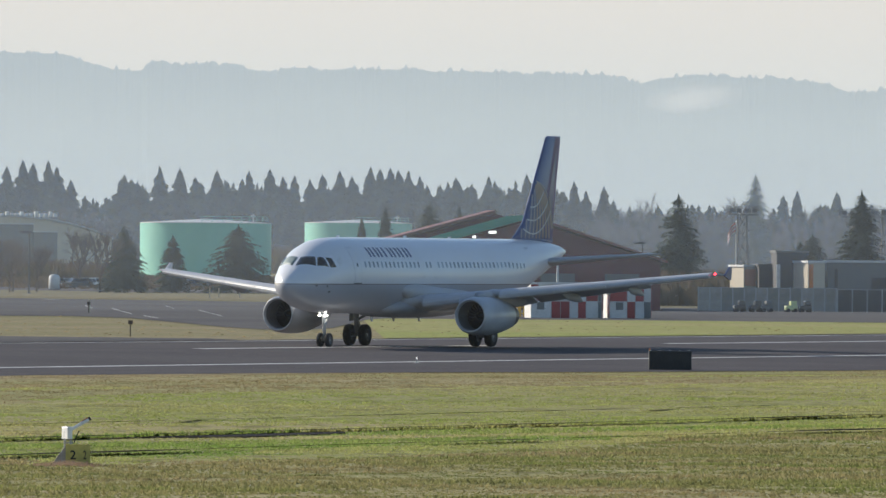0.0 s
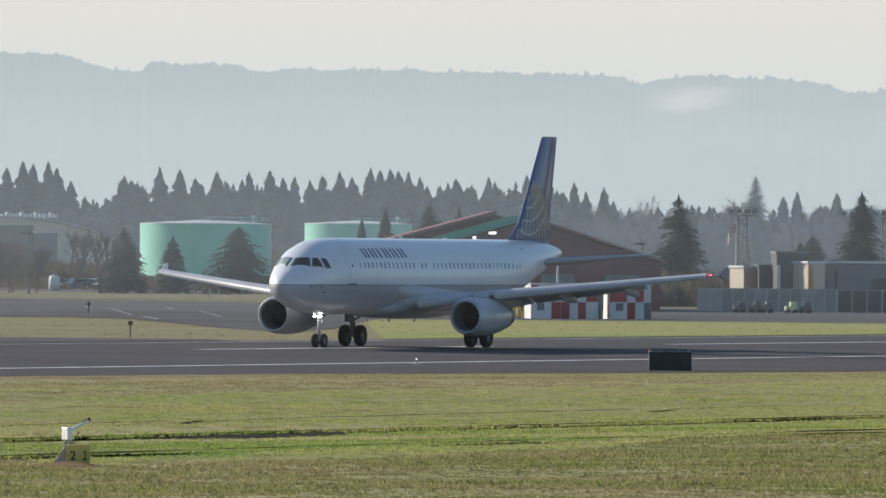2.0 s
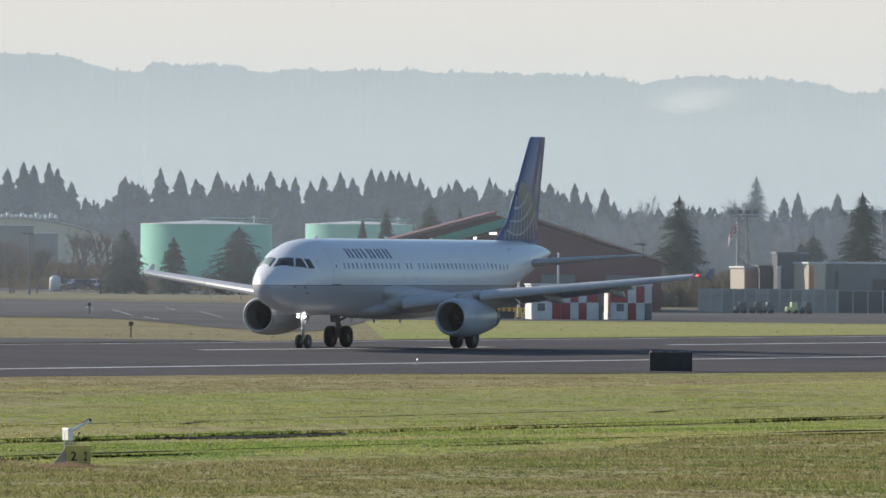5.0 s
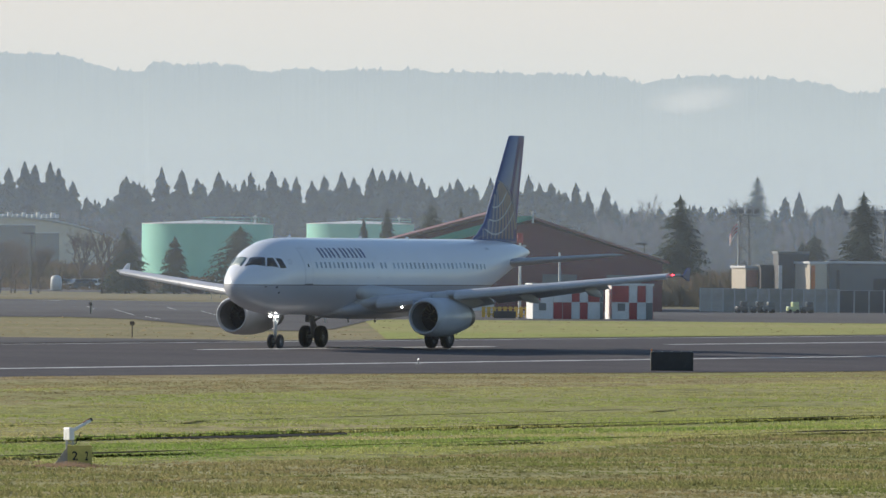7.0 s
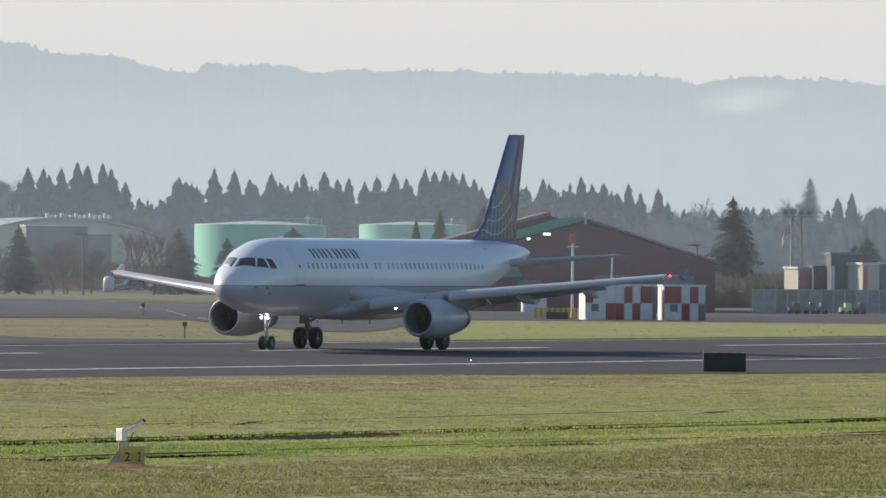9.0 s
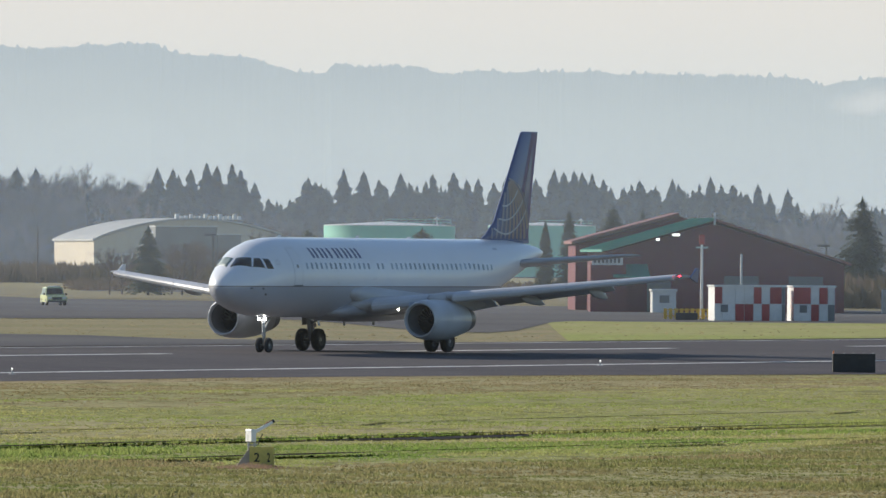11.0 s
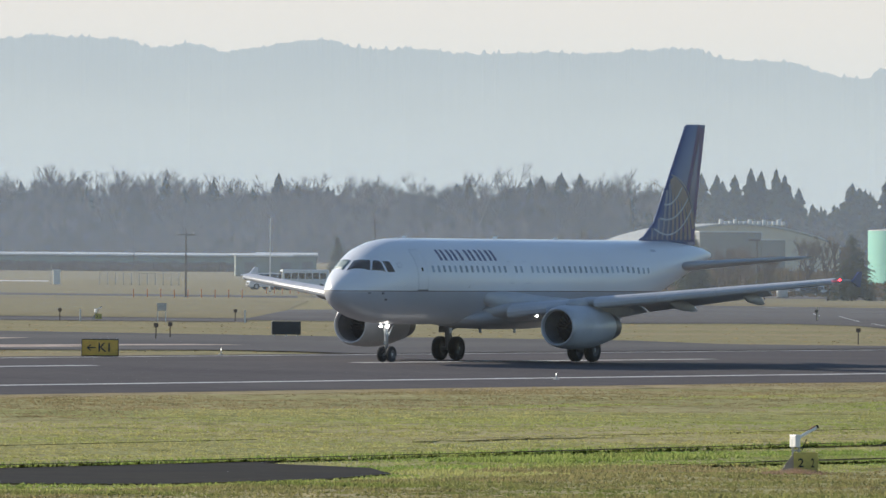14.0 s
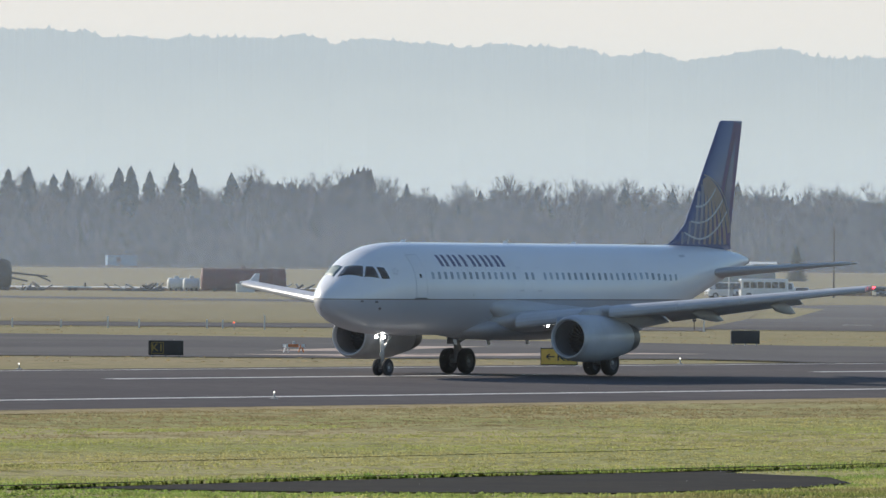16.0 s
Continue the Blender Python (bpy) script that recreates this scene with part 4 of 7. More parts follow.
def make_cloud():
    """A scrap of low cloud on the hills, part of the distant backdrop: one soft-edged wisp."""
    m = bpy.data.materials.new("cloud_wisp")
    m.use_nodes = True
    n, l = m.node_tree.nodes, m.node_tree.links
    n.remove(n["Principled BSDF"])
    tc, gr, nz, mu, mr, em, tr, mx, mp = (n.new(k) for k in ("ShaderNodeTexCoord", "ShaderNodeTexGradient", "ShaderNodeTexNoise", "ShaderNodeMath", "ShaderNodeMapRange", "ShaderNodeEmission", "ShaderNodeBsdfTransparent", "ShaderNodeMixShader", "ShaderNodeMapping"))
    gr.gradient_type = "SPHERICAL"
    w, h = 26.0, 8.5
    mp.inputs["Scale"].default_value = (1 / w, 1, 1 / h)
    l.new(tc.outputs["Object"], mp.inputs["Vector"])
    l.new(mp.outputs[0], gr.inputs[0])
    nz.inputs["Scale"].default_value, nz.inputs["Detail"].default_value = 0.075, 6
    l.new(tc.outputs["Object"], nz.inputs["Vector"])
    mu.operation = "MULTIPLY"
    l.new(gr.outputs["Fac"], mu.inputs[0])
    l.new(nz.outputs["Fac"], mu.inputs[1])
    mr.interpolation_type = "SMOOTHSTEP"
    mr.inputs[1].default_value, mr.inputs[2].default_value, mr.inputs[4].default_value = 0.06, 0.42, 0.62
    l.new(mu.outputs[0], mr.inputs[0])
    # the wisp glows by itself: its sunlit white is put into emission
    em.inputs[0].default_value = (0.63, 0.655, 0.65, 1)
    l.new(mr.outputs[0], mx.inputs[0])
    l.new(tr.outputs[0], mx.inputs[1])
    l.new(em.outputs[0], mx.inputs[2])
    l.new(mx.outputs[0], n["Material Output"].inputs[0])
    bm = bmesh.new()
    bm.faces.new([bm.verts.new((w * math.cos(a) * (1 + 0.1 * math.sin(3 * a)), 0, h * math.sin(a))) for a in [2 * math.pi * k / 40 for k in range(40)]])
    ob = link("backdrop_cloud", bm, m)
    ob.matrix_basis = Matrix.Translation(spot(1222, 4200, tall(282, 4200))) @ Matrix.Rotation(radians(-6), 4, "Y")
    tagged(ob, "small scrap of white cloud lying on the hills", "cloud", kind="structure")


make_cloud()


def make_far_woods():
    rng = random.Random(11)
    con, bare = Soup(), Soup()
    # bearing and height above the eye of the tallest conifers
    tops = [(12, 150), (40, 161), (58, 156), (85, 160), (100, 150), (125, 128), (220, 137), (243, 125), (282, 153), (318, 150), (345, 134), (383, 147), (402, 126), (428, 133), (440, 146), (477, 148), (500, 136), (520, 138), (548, 132), (570, 142), (600, 148)]
    tops += [(622, 138), (655, 155), (672, 150), (690, 152), (705, 150), (722, 148), (742, 138), (755, 124), (806, 137), (864, 140), (931, 144), (972, 125), (1015, 132), (1036, 116), (1068, 124), (1085, 100), (1385, 110), (1410, 118), (1480, 118)]
    wood = [(-295, 152), (-262, 150), (-47, 152), (-20, 150), (-10, 140), (-330, 146), (-350, 140), (-458, 138), (-480, 132), (-300, 146)]
    late = [(-1792, 173), (-1760, 164), (-1835, 160), (-1868, 168), (-1890, 165), (-1940, 150), (-1980, 160), (-2005, 152), (-2050, 166), (-2085, 160), (-1690, 158), (-1655, 156), (-1380, 140), (-1150, 137), (-1050, 108), (-995, 140), (-880, 122), (-795, 148), (-840, 120), (-1250, 130), (-1204, 120), (-1560, 110), (-960, 120), (-740, 120), (-910, 136)]
    for u, v in tops + wood + late:
        d = rng.uniform(3050, 3350)
        h = tall(v, d)
        conifer(con, spot(u, d, -0.5), h, h * rng.uniform(0.21, 0.27), rng, 32, 10, 0.04, 0.56, 0.0, 1.0, (0.0, 0.4))
    for k in range(1500):
        u = rng.uniform(-2500, 1800)
        right = u > -260
        d = rng.uniform(3100, 3900)
        v = rng.uniform(70, 120) if right and u < 1000 else rng.uniform(60, 120) if u < 0 else rng.uniform(45, 88)
        if 118 < u < 205:
            v = rng.uniform(55, 92)
        if rng.random() < (0.12 if right else 0.45) * (1 if not right or u < 1000 else 2):
            continue
        if right or rng.random() < 0.9:
            h = tall(v * (1.1 if right else 1.05), d)
            conifer(con, spot(u, d, -0.5), h, h * rng.uniform(0.22, 0.34), rng, 15, 8, 0.03, 0.52, 0.0, 1.0, (0.0, 0.4))
    for k in range(560):
        u = rng.uniform(-2500, -70) if k < 420 else rng.uniform(980, 1800) if k < 540 else rng.uniform(100, 225)
        d = rng.uniform(3000, 3500)
        v = rng.uniform(110, 168) if k < 420 else rng.uniform(75, 112)
        if -1670 < u < -1430:
            v = rng.uniform(140, 186)
        h = tall(v, d)
        p = spot(u, d, -0.5)
        bough(bare, p, Vector((0, 0, 1)), h * 0.362, h * 0.009, 5, rng, 0.5, 0.68, True)
    tagged(new("far_conifer_wood", con.mesh("far_conifer_wood", M["far_needles"])), "dense far conifer wood, blue-grey with haze", "trees", kind="stuff")
    tagged(new("far_bare_wood", bare.mesh("far_bare_wood", M["twigs"])), "leafless far winter wood, grey-brown", "trees", kind="stuff")
    # the close-grown mass of leafless trees
    mass = Soup()
    for k in range(9000):
        u = rng.uniform(-2600, -180) if k < 7400 else rng.uniform(1020, 1850)
        d = rng.uniform(3020, 3450)
        v = (rng.uniform(60, 128) + (34 if -1660 < u < -1440 else 0)) if k < 7400 else rng.uniform(30, 84)
        v *= 0.92 + 0.36 * noise.noise((u * 0.012, 4.0, 0))
        h, w = tall(v, d), rng.uniform(0.9, 2.9)
        p = spot(u, d, -0.5)
        lean = rng.uniform(-1.5, 1.5)
        mass.add([p + Vector((w * a + lean * b, 0, h * b * rng.uniform(0.93, 1.03))) for a, b in ((-0.5, 0), (0.5, 0), (1.0, 0.5), (0.95, 0.72), (0.6, 0.9), (0.15, 1.0), (-0.35, 0.95), (-0.85, 0.75), (-1.0, 0.5))])
    tagged(new("leafless_thicket", mass.mesh("leafless_thicket", M["twigs"])), "close-grown leafless thicket, grey-brown", "trees", kind="stuff")
    # the shrubby floor of the woods
    br = Soup()
    for k in range(5200):
        u, d = rng.uniform(-2600, 1900), rng.uniform(2950, 3050)
        p = spot(u, d, -0.3)
        h = rng.uniform(3, 9) * (2.1 if u < -250 or u > 1050 else 1.0)
        for j in range(4):
            q = p + Vector((rng.uniform(-3, 3), rng.uniform(-2, 2), 0))
            br.add((q, q + Vector((rng.uniform(-2.5, 2.5), 0, h * rng.uniform(0.6, 1))), q + Vector((rng.uniform(0.8, 2.5), 0, h * rng.uniform(0.2, 0.7)))))
    tagged(new("wood_undergrowth", br.mesh("wood_undergrowth", M["twigs"])), "grey-brown undergrowth along the far wood", "undergrowth", kind="stuff")


make_far_woods()


def make_field_rise():
    """The open field climbs a little towards the far leafless wood."""
    bm = bmesh.new()
    us, ds = list(range(-2700, -99, 100)), [2130 + 75 * k for k in range(19)]
    ease = lambda f: min(max(f, 0), 1) ** 2 * (3 - 2 * min(max(f, 0), 1))
    grid = [[bm.verts.new(spot(u, d, -0.06 + 3.4 * ease((d - 2130) / 800) * ease((-180 - u) / 330))) for u in us] for d in ds]
    for r, s in zip(grid, grid[1:]):
        for i in range(len(us) - 1):
            bm.faces.new((r[i], r[i + 1], s[i + 1], s[i]))
    bmesh.ops.recalc_face_normals(bm, faces=bm.faces)
    tagged(link("field", bm, M["field"], smooth=True), "pale dry field rising gently to the wood", "field", kind="structure")


make_field_rise()

# ---- airfield beyond the runway ----
PAVED = []


def inside(u, d, ring):
    """Whether a bearing and distance fall within a ring of corners."""
    odd = False
    for (u0, d0), (u1, d1) in zip(ring, ring[1:] + ring[:1]):
        if (d0 > d) != (d1 > d) and u < u0 + (d - d0) * (u1 - u0) / (d1 - d0):
            odd = not odd
    return odd


def patch_of(name, material, pts, z, label, category):
    if category in ("taxiway", "apron", "road"):
        PAVED.append(pts)
    return sheet(name, [spot(u, d, z) for u, d in pts], material, label=label, category=category)


patch_of("taxiway", M["apron"], [(-2700, 565), (-2000, 558), (-1400, 557), (-1050, 563), (-900, 566), (-760, 560), (-640, 550), (-450, 562), (0, 588), (300, 608), (430, 616), (375, 624), (0, 630), (-168, 652), (-420, 662), (-700, 668), (-906, 678), (-1466, 706), (-2000, 725), (-2700, 735)], 0.012, "grey asphalt taxiway joining the runway", "taxiway")
patch_of("apron", M["apron"], [(-900, 832), (-681, 826), (-306, 818), (20, 834), (1200, 834), (1900, 822), (1900, 1010), (900, 1060), (200, 1135), (-250, 1190), (-560, 1390), (-760, 1330), (-640, 1240), (-700, 1010), (-900, 990)], 0.014, "weathered grey apron asphalt", "apron")
patch_of("taxiway", M["apron"], [(110, 836), (230, 815), (310, 770), (400, 722), (470, 702), (540, 700), (590, 722), (622, 770), (650, 815), (690, 836)], 0.013, "worn grey asphalt edge of the apron", "taxiway")
patch_of("service_road", M["apron"], [(-2700, 825), (-1400, 815), (-850, 808), (-850, 850), (-1400, 872), (-2700, 880)], 0.02, "dark service road behind the verge", "road")
patch_of("service_road", M["apron"], [(-2700, 1500), (-1400, 1330), (-760, 1290), (-760, 1350), (-1400, 1410), (-2700, 1590)], 0.02, "dark perimeter road", "road")
sheet("green_verge", [rw(-66, -25.3, 0.006), rw(-330, -25.3, 0.006), spot(1900, 821, 0.006), spot(1200, 833, 0.006), spot(640, 833, 0.006)], M["verge"], label="strip of greener grass beside the runway", category="grass")
patch_of("dry_field", M["field"], [(-2700, 885), (-1400, 876), (-850, 855), (-780, 985), (-740, 1200), (-1400, 1322), (-2700, 1490)], 0.016, "pale dry winter field", "field")
patch_of("dry_field", M["field"], [(-2700, 1598), (-1400, 1416), (-760, 1356), (-500, 1400), (-200, 1210), (300, 1150), (1000, 1075), (1900, 1030), (1900, 1330), (300, 1330), (-200, 1420), (-500, 2100), (-1400, 2800), (-2700, 2600)], 0.016, "pale dry winter field", "field")
patch_of("parking_lot", M["apron"], [(1900, 1345), (300, 1345), (-180, 1440), (-180, 1800), (1900, 1700)], 0.02, "grey car park behind a row of trees", "car park")
patch_of("white_track", M["line"], [(-2700, 2040), (-1200, 1990), (-1200, 2060), (-2700, 2120)], 0.03, "pale gravel track across the field", "track")

M["tank_green"] = mat("mint_green_paint", (0.22, 0.56, 0.46), 0.5, vary=0.05, scale=0.15, fine=1.5, tint=(0.19, 0.51, 0.42), spec=0.5)
M["red_siding"] = mat("dark_red_siding", (0.135, 0.020, 0.032), 0.75, vary=0.12, scale=0.2, fine=2)
M["green_roof"] = mat("green_metal_roof", (0.045, 0.27, 0.20), 0.5, vary=0.08, scale=0.2, fine=2)
M["red_roof"] = mat("red_brown_roof", (0.22, 0.08, 0.07), 0.6, vary=0.1, scale=0.2, fine=2)
M["cream"] = mat("cream_siding", (0.55, 0.49, 0.39), 0.7, vary=0.06, scale=0.2, fine=2)
M["pale"] = mat("pale_metal", (0.62, 0.63, 0.62), 0.5, vary=0.08, scale=0.3, fine=3)
M["mid_grey"] = mat("grey_siding", (0.16, 0.17, 0.175), 0.7, vary=0.08, scale=0.2, fine=2)
M["sage"] = mat("sage_green_siding", (0.20, 0.245, 0.225), 0.7, vary=0.1, scale=0.2, fine=2)
M["dull_roof"] = mat("weathered_roof_sheet", (0.40, 0.41, 0.40), 0.7, vary=0.1, scale=0.15, fine=2)
M["dark_grey"] = mat("dark_siding", (0.07, 0.07, 0.075), 0.7, vary=0.12, scale=0.3, fine=3)
M["signal_red"] = mat("faded_red_panel", (0.38, 0.05, 0.055), 0.6, vary=0.12, scale=0.6, fine=4, object_random=0.15)
M["signal_white"] = mat("white_panel", (0.70, 0.70, 0.69), 0.6, vary=0.08, scale=0.6, fine=4, object_random=0.08)
M["yellow"] = mat("yellow_paint", (0.62, 0.40, 0.06), 0.55, vary=0.08, scale=2, fine=12)
M["orange"] = mat("orange_paint", (0.62, 0.19, 0.05), 0.6, vary=0.1, scale=2, fine=12)
M["black"] = mat("black_paint", (0.018, 0.018, 0.02), 0.55, vary=0.2, scale=2, fine=12)
M["lime"] = mat("lime_yellow_paint", (0.60, 0.66, 0.34), 0.35, vary=0.05, coat=0.4)
M["maroon"] = mat("rusty_maroon_tank", (0.115, 0.022, 0.035), 0.7, vary=0.2, scale=0.5, fine=3)
M["steel"] = mat("galvanised_steel", (0.40, 0.41, 0.42), 0.45, metal=0.5, vary=0.1, scale=2, fine=12)
M["tower_steel"] = mat("dull_dark_steel", (0.12, 0.12, 0.125), 0.6, metal=0.3, vary=0.15, scale=2, fine=12)
M["faded_orange"] = mat("faded_orange_panel", (0.66, 0.32, 0.22), 0.7, vary=0.1, scale=1, fine=8)
M["wood_pole"] = mat("weathered_wood", (0.12, 0.09, 0.07), 0.9, vary=0.2, scale=2, fine=12)
M["blue_roof"] = mat("blue_roof", (0.07, 0.16, 0.26), 0.6, vary=0.1)
M["lamp_on"] = mat("lit_lamp", (1.0, 0.95, 0.85), 0.3, emit=2.2)
M["lamp_red"] = mat("lit_red_lamp", (1.0, 0.12, 0.06), 0.3, emit=1.4)
M["white_car"] = mat("white_car_paint", (0.68, 0.69, 0.70), 0.3, vary=0.04, coat=0.4)
M["dark_car"] = mat("dark_car_paint", (0.06, 0.065, 0.075), 0.3, vary=0.05, coat=0.4)


def facing(p, turn=0.0):
    """Pose at p whose -y side faces the camera, then turned by some degrees."""
    return Matrix.Translation(p) @ Matrix.Rotation(-math.atan2(p.x, p.y) + radians(turn), 4, "Z")


def storage_tank(u, d, r, h, label):
    t = empty("storage_tank", facing(spot(u, d)), label, "storage tank", "fuel tanks")
    part("shell", loft([[(r * math.cos(a), r * math.sin(a), z) for a in [2 * math.pi * i / 72 for i in range(72)]] for z in (0, h)], caps=False), M["tank_green"], t, smooth=True)
    part("roof", spin([(h, r * 1.005), (h + 0.12, r * 1.005), (h + 0.9, 0.3), (h + 0.95, 0.02)], 48, "z"), M["pale"], t, "pale shallow cone roof")
    part("base_slab", spin([(-0.2, r + 0.6), (0.25, r + 0.6)], 48, "z"), M["mid_grey"], t)
    rail = bmesh.new()
    for k in range(9):
        a = radians(-55 + 9 * k)
        x, y = r * math.sin(a + 0.9), -r * math.cos(a + 0.9)
        rod(rail, (x, y, h), (x, y, h + 1.3), 0.06, n=6)
    for z in (0.7, 1.3):
        for k in range(8):
            a, b = radians(-55 + 9 * k) + 0.9, radians(-46 + 9 * k) + 0.9
            rod(rail, (r * math.sin(a), -r * math.cos(a), h + z), (r * math.sin(b), -r * math.cos(b), h + z), 0.05, n=6)
    part("guard_rail", rail, M["tank_green"], t)
    g = bmesh.new()
    rod(g, (r * 0.72, -r * 0.5, h), (r * 0.72, -r * 0.5, h + 1.9), 0.14)
    box(g, r * 0.72 - 0.5, r * 0.72 + 0.5, -r * 0.5 - 0.3, -r * 0.5 + 0.3, h + 1.2, h + 1.6, 0.05)
    part("roof_vent", g, M["pale"], t)
    g = bmesh.new()
    for s in (-0.3, 0.3):
        rod(g, (-r * 0.2 + s, -r * 0.98 - 0.2, 0), (-r * 0.2 + s, -r * 0.98 - 0.2, h + 1), 0.04, n=6)
    for k in range(int(h / 0.6)):
        rod(g, (-r * 0.2 - 0.3, -r * 0.98 - 0.2, 0.4 + 0.6 * k), (-r * 0.2 + 0.3, -r * 0.98 - 0.2, 0.4 + 0.6 * k), 0.025, n=5)
    part("ladder", g, M["tank_green"], t)
    return t


storage_tank(364, 2093, 13.0, 11.0, "mint-green fuel storage tank with pale cone roof")
storage_tank(634, 2560, 13.0, 12.6, "mint-green fuel storage tank beside conifers")


def arched_hangar(u0, u1, d, eave, ridge):
    p = spot((u0 + u1) / 2, d)
    w = (u1 - u0) * d * TICK
    t = empty("arched_hangar", facing(p, 12), "pale arched hangar with cream end wall", "hangar")
    arch = [(-w / 2 + w * k / 24, eave + (ridge - eave) * math.sin(math.pi * k / 24) ** 0.8) for k in range(25)]
    part("roof", loft([[(x, y, z) for x, z in arch] + [(x, y, z - 0.4) for x, z in arch[::-1]] for y in (-0.6, 46)]), M["dull_roof"], t, "weathered curved metal roof")
    part("wall", loft([[(x * 0.985, y, z - 0.45) for x, z in arch] + [(w * 0.49, y, 0), (-w * 0.49, y, 0)] for y in (0, 45)]), M["cream"], t)
    for k in range(3):
        part("door", bx(-w * 0.42 + k * 3.2, -w * 0.42 + k * 3.2 + 2.6, -0.2, 0.2, 0, 5.2), M["pale"], t)
    g = bmesh.new()
    for k in range(14):
        box(g, -w * 0.05 + k * 1.1, -w * 0.05 + k * 1.1 + 0.7, 10, 11, ridge - 0.3, ridge + 0.5 + 0.4 * (k % 3 == 0))
    part("roof_vents", g, M["pale"], t)


arched_hangar(-165, 205, 2350, 8.3, 13.2)


def plain_block(name, u0, u1, d, h, depth, material, label, turn=8, extra=None, category="building", z=0.0, roof="pale"):
    """A flat-roofed block with parapet, door and windows."""
    w = (u1 - u0) * d * TICK
    t = empty(name, facing(spot((u0 + u1) / 2, d, z), turn), label, category)
    part("wall", bx(-w / 2, w / 2, 0, depth, 0, h, 0.03), material, t)
    part("roof", bx(-w / 2 - 0.12, w / 2 + 0.12, -0.12, depth + 0.12, h, h + 0.22, 0.03), M[roof], t)
    if extra:
        for f, ww, z0, z1, m in extra:
            part("door", bx(-w / 2 + f * w, -w / 2 + f * w + ww, -0.08, 0.1, z0, z1), m, t)
    return t


plain_block("office_block", -50, 60, 2200, 10.8, 14, M["mid_grey"], "grey flat-roofed office block before the hangar", 6, [(0.1, 1.6, 0, 2.4, M["dark_grey"]), (0.4, 2.5, 4, 5.5, M["dark_grey"])])
plain_block("office_block", 60, 102, 2200, 9.2, 12, M["mid_grey"], "lower grey annex of the office block", 6, [(0.3, 1.2, 4, 5.5, M["dark_grey"])])


def red_building():
    """Gabled red hall: its gable end to the camera, the ridge running back and a little left."""
    p = spot(938, 985)
    t = empty("red_hall", facing(p, 4.5), "dark red gabled hall with green metal roof", "building")
    xl, xr, xa, e, el, r, L = -9.8, 12.2, 0.0, 5.45, 5.86, 8.55, 30
    wall = [(xl, 0), (xr, 0), (xr, e - 0.9), (xa, r - 0.25), (xl, el - 0.25)]
    part("wall", loft([[(x, y, z) for x, z in wall] for y in (0, L)]), M["red_siding"], t, "dark red siding")
    for a, b, za, zb, m in ((xl - 0.7, xa, el - 0.3, r, "green_roof"), (xa, xr + 0.6, r, e - 1.0, "red_roof")):
        part("roof", loft([[(a, y, za), (b, y, zb), (b, y, zb + 0.22), (a, y, za + 0.22)] for y in (-0.8, L)]), M[m], t)
    for k in range(14):
        y = 0.4 + 2.1 * k
        part("roof_seam", loft([[(xl - 0.7, y + o, el - 0.06), (xa, y + o, r + 0.24), (xa, y + o, r + 0.30), (xl - 0.7, y + o, el)] for o in (0, 0.07)]), M["green_roof"], t)
    part("verge_trim", loft([[(a, y, z), (a, y, z + 0.28)] + [(a, y - 0.06, z + 0.28), (a, y - 0.06, z)] for a, y, z in ((xl - 0.7, -0.84, el - 0.3), (xa, -0.84, r))]), M["green_roof"], t)
    part("rear_roof", loft([[(xl - 1.5, y, el + 0.45), (xa - 1.0, y, r + 0.55), (xa - 1.0, y, r + 0.85), (xl - 1.5, y, el + 0.75)] for y in (L, L + 12)]), M["red_roof"], t, "higher red-brown rear roof")
    part("rear_wall", loft([[(x, y, z) for x, z in ((xl - 1.1, 0), (xr, 0), (xr, e - 0.5), (xa - 1.0, r + 0.5), (xl - 1.1, el + 0.4))] for y in (L + 0.5, L + 11.5)]), M["red_siding"], t)
    part("ridge_post", bx(xa - 0.1, xa + 0.1, -0.9, -0.7, r - 0.4, r + 0.75), M["pale"], t)
    part("porch", bx(xl - 1.9, xl + 1.4, -3.2, 0, 0, 4.5), M["red_siding"], t)
    part("porch_roof", loft([[(x, -3.7, 3.2), (x, 0.0, 4.3), (x, 0.0, 4.45), (x, -3.7, 3.35)] for x in (xl + 0.2, xl + 3.6)]), M["green_roof"], t)
    part("porch_sign", bx(xl - 1.8, xl + 1.1, -3.35, -3.2, 4.35, 5.25), M["pale"], t)
    for k in range(7):
        part("sign_bar", bx(xl - 1.6 + 0.37 * k, xl - 1.4 + 0.37 * k, -3.4, -3.34, 4.55, 5.05), M["dark_grey"], t)
    for x, z, w in ((-5.3, 6.6, 0.18), (-3.6, 7.05, 0.4)):
        lamp = part("floodlight", bx(x - w, x + w, -1.0, -0.5, z, z + 0.3, 0.05), M["pale"], t)
        part("lens", bx(x - w * 0.8, x + w * 0.8, -1.06, -1.0, z + 0.05, z + 0.25), M["lamp_on"], lamp, "lit floodlight lens")
    for x, w, h in ((-6.2, 2.2, 2.9), (1.0, 3.2, 3.4), (7.0, 3.2, 3.4)):
        part("door", bx(x, x + w, -0.09, 0.05, 0, h), M["mid_grey"], t)
    return t


red_building()
plain_block("white_container", 830, 872, 975, 1.95, 2.4, M["pale"], "white equipment container with a window", 5, [(0.3, 0.9, 0.9, 1.6, M["mid_grey"])], "container")
plain_block("small_shed", 880, 925, 985, 1.3, 2, M["mid_grey"], "low grey shed by the red hall", 5, None, "shed")


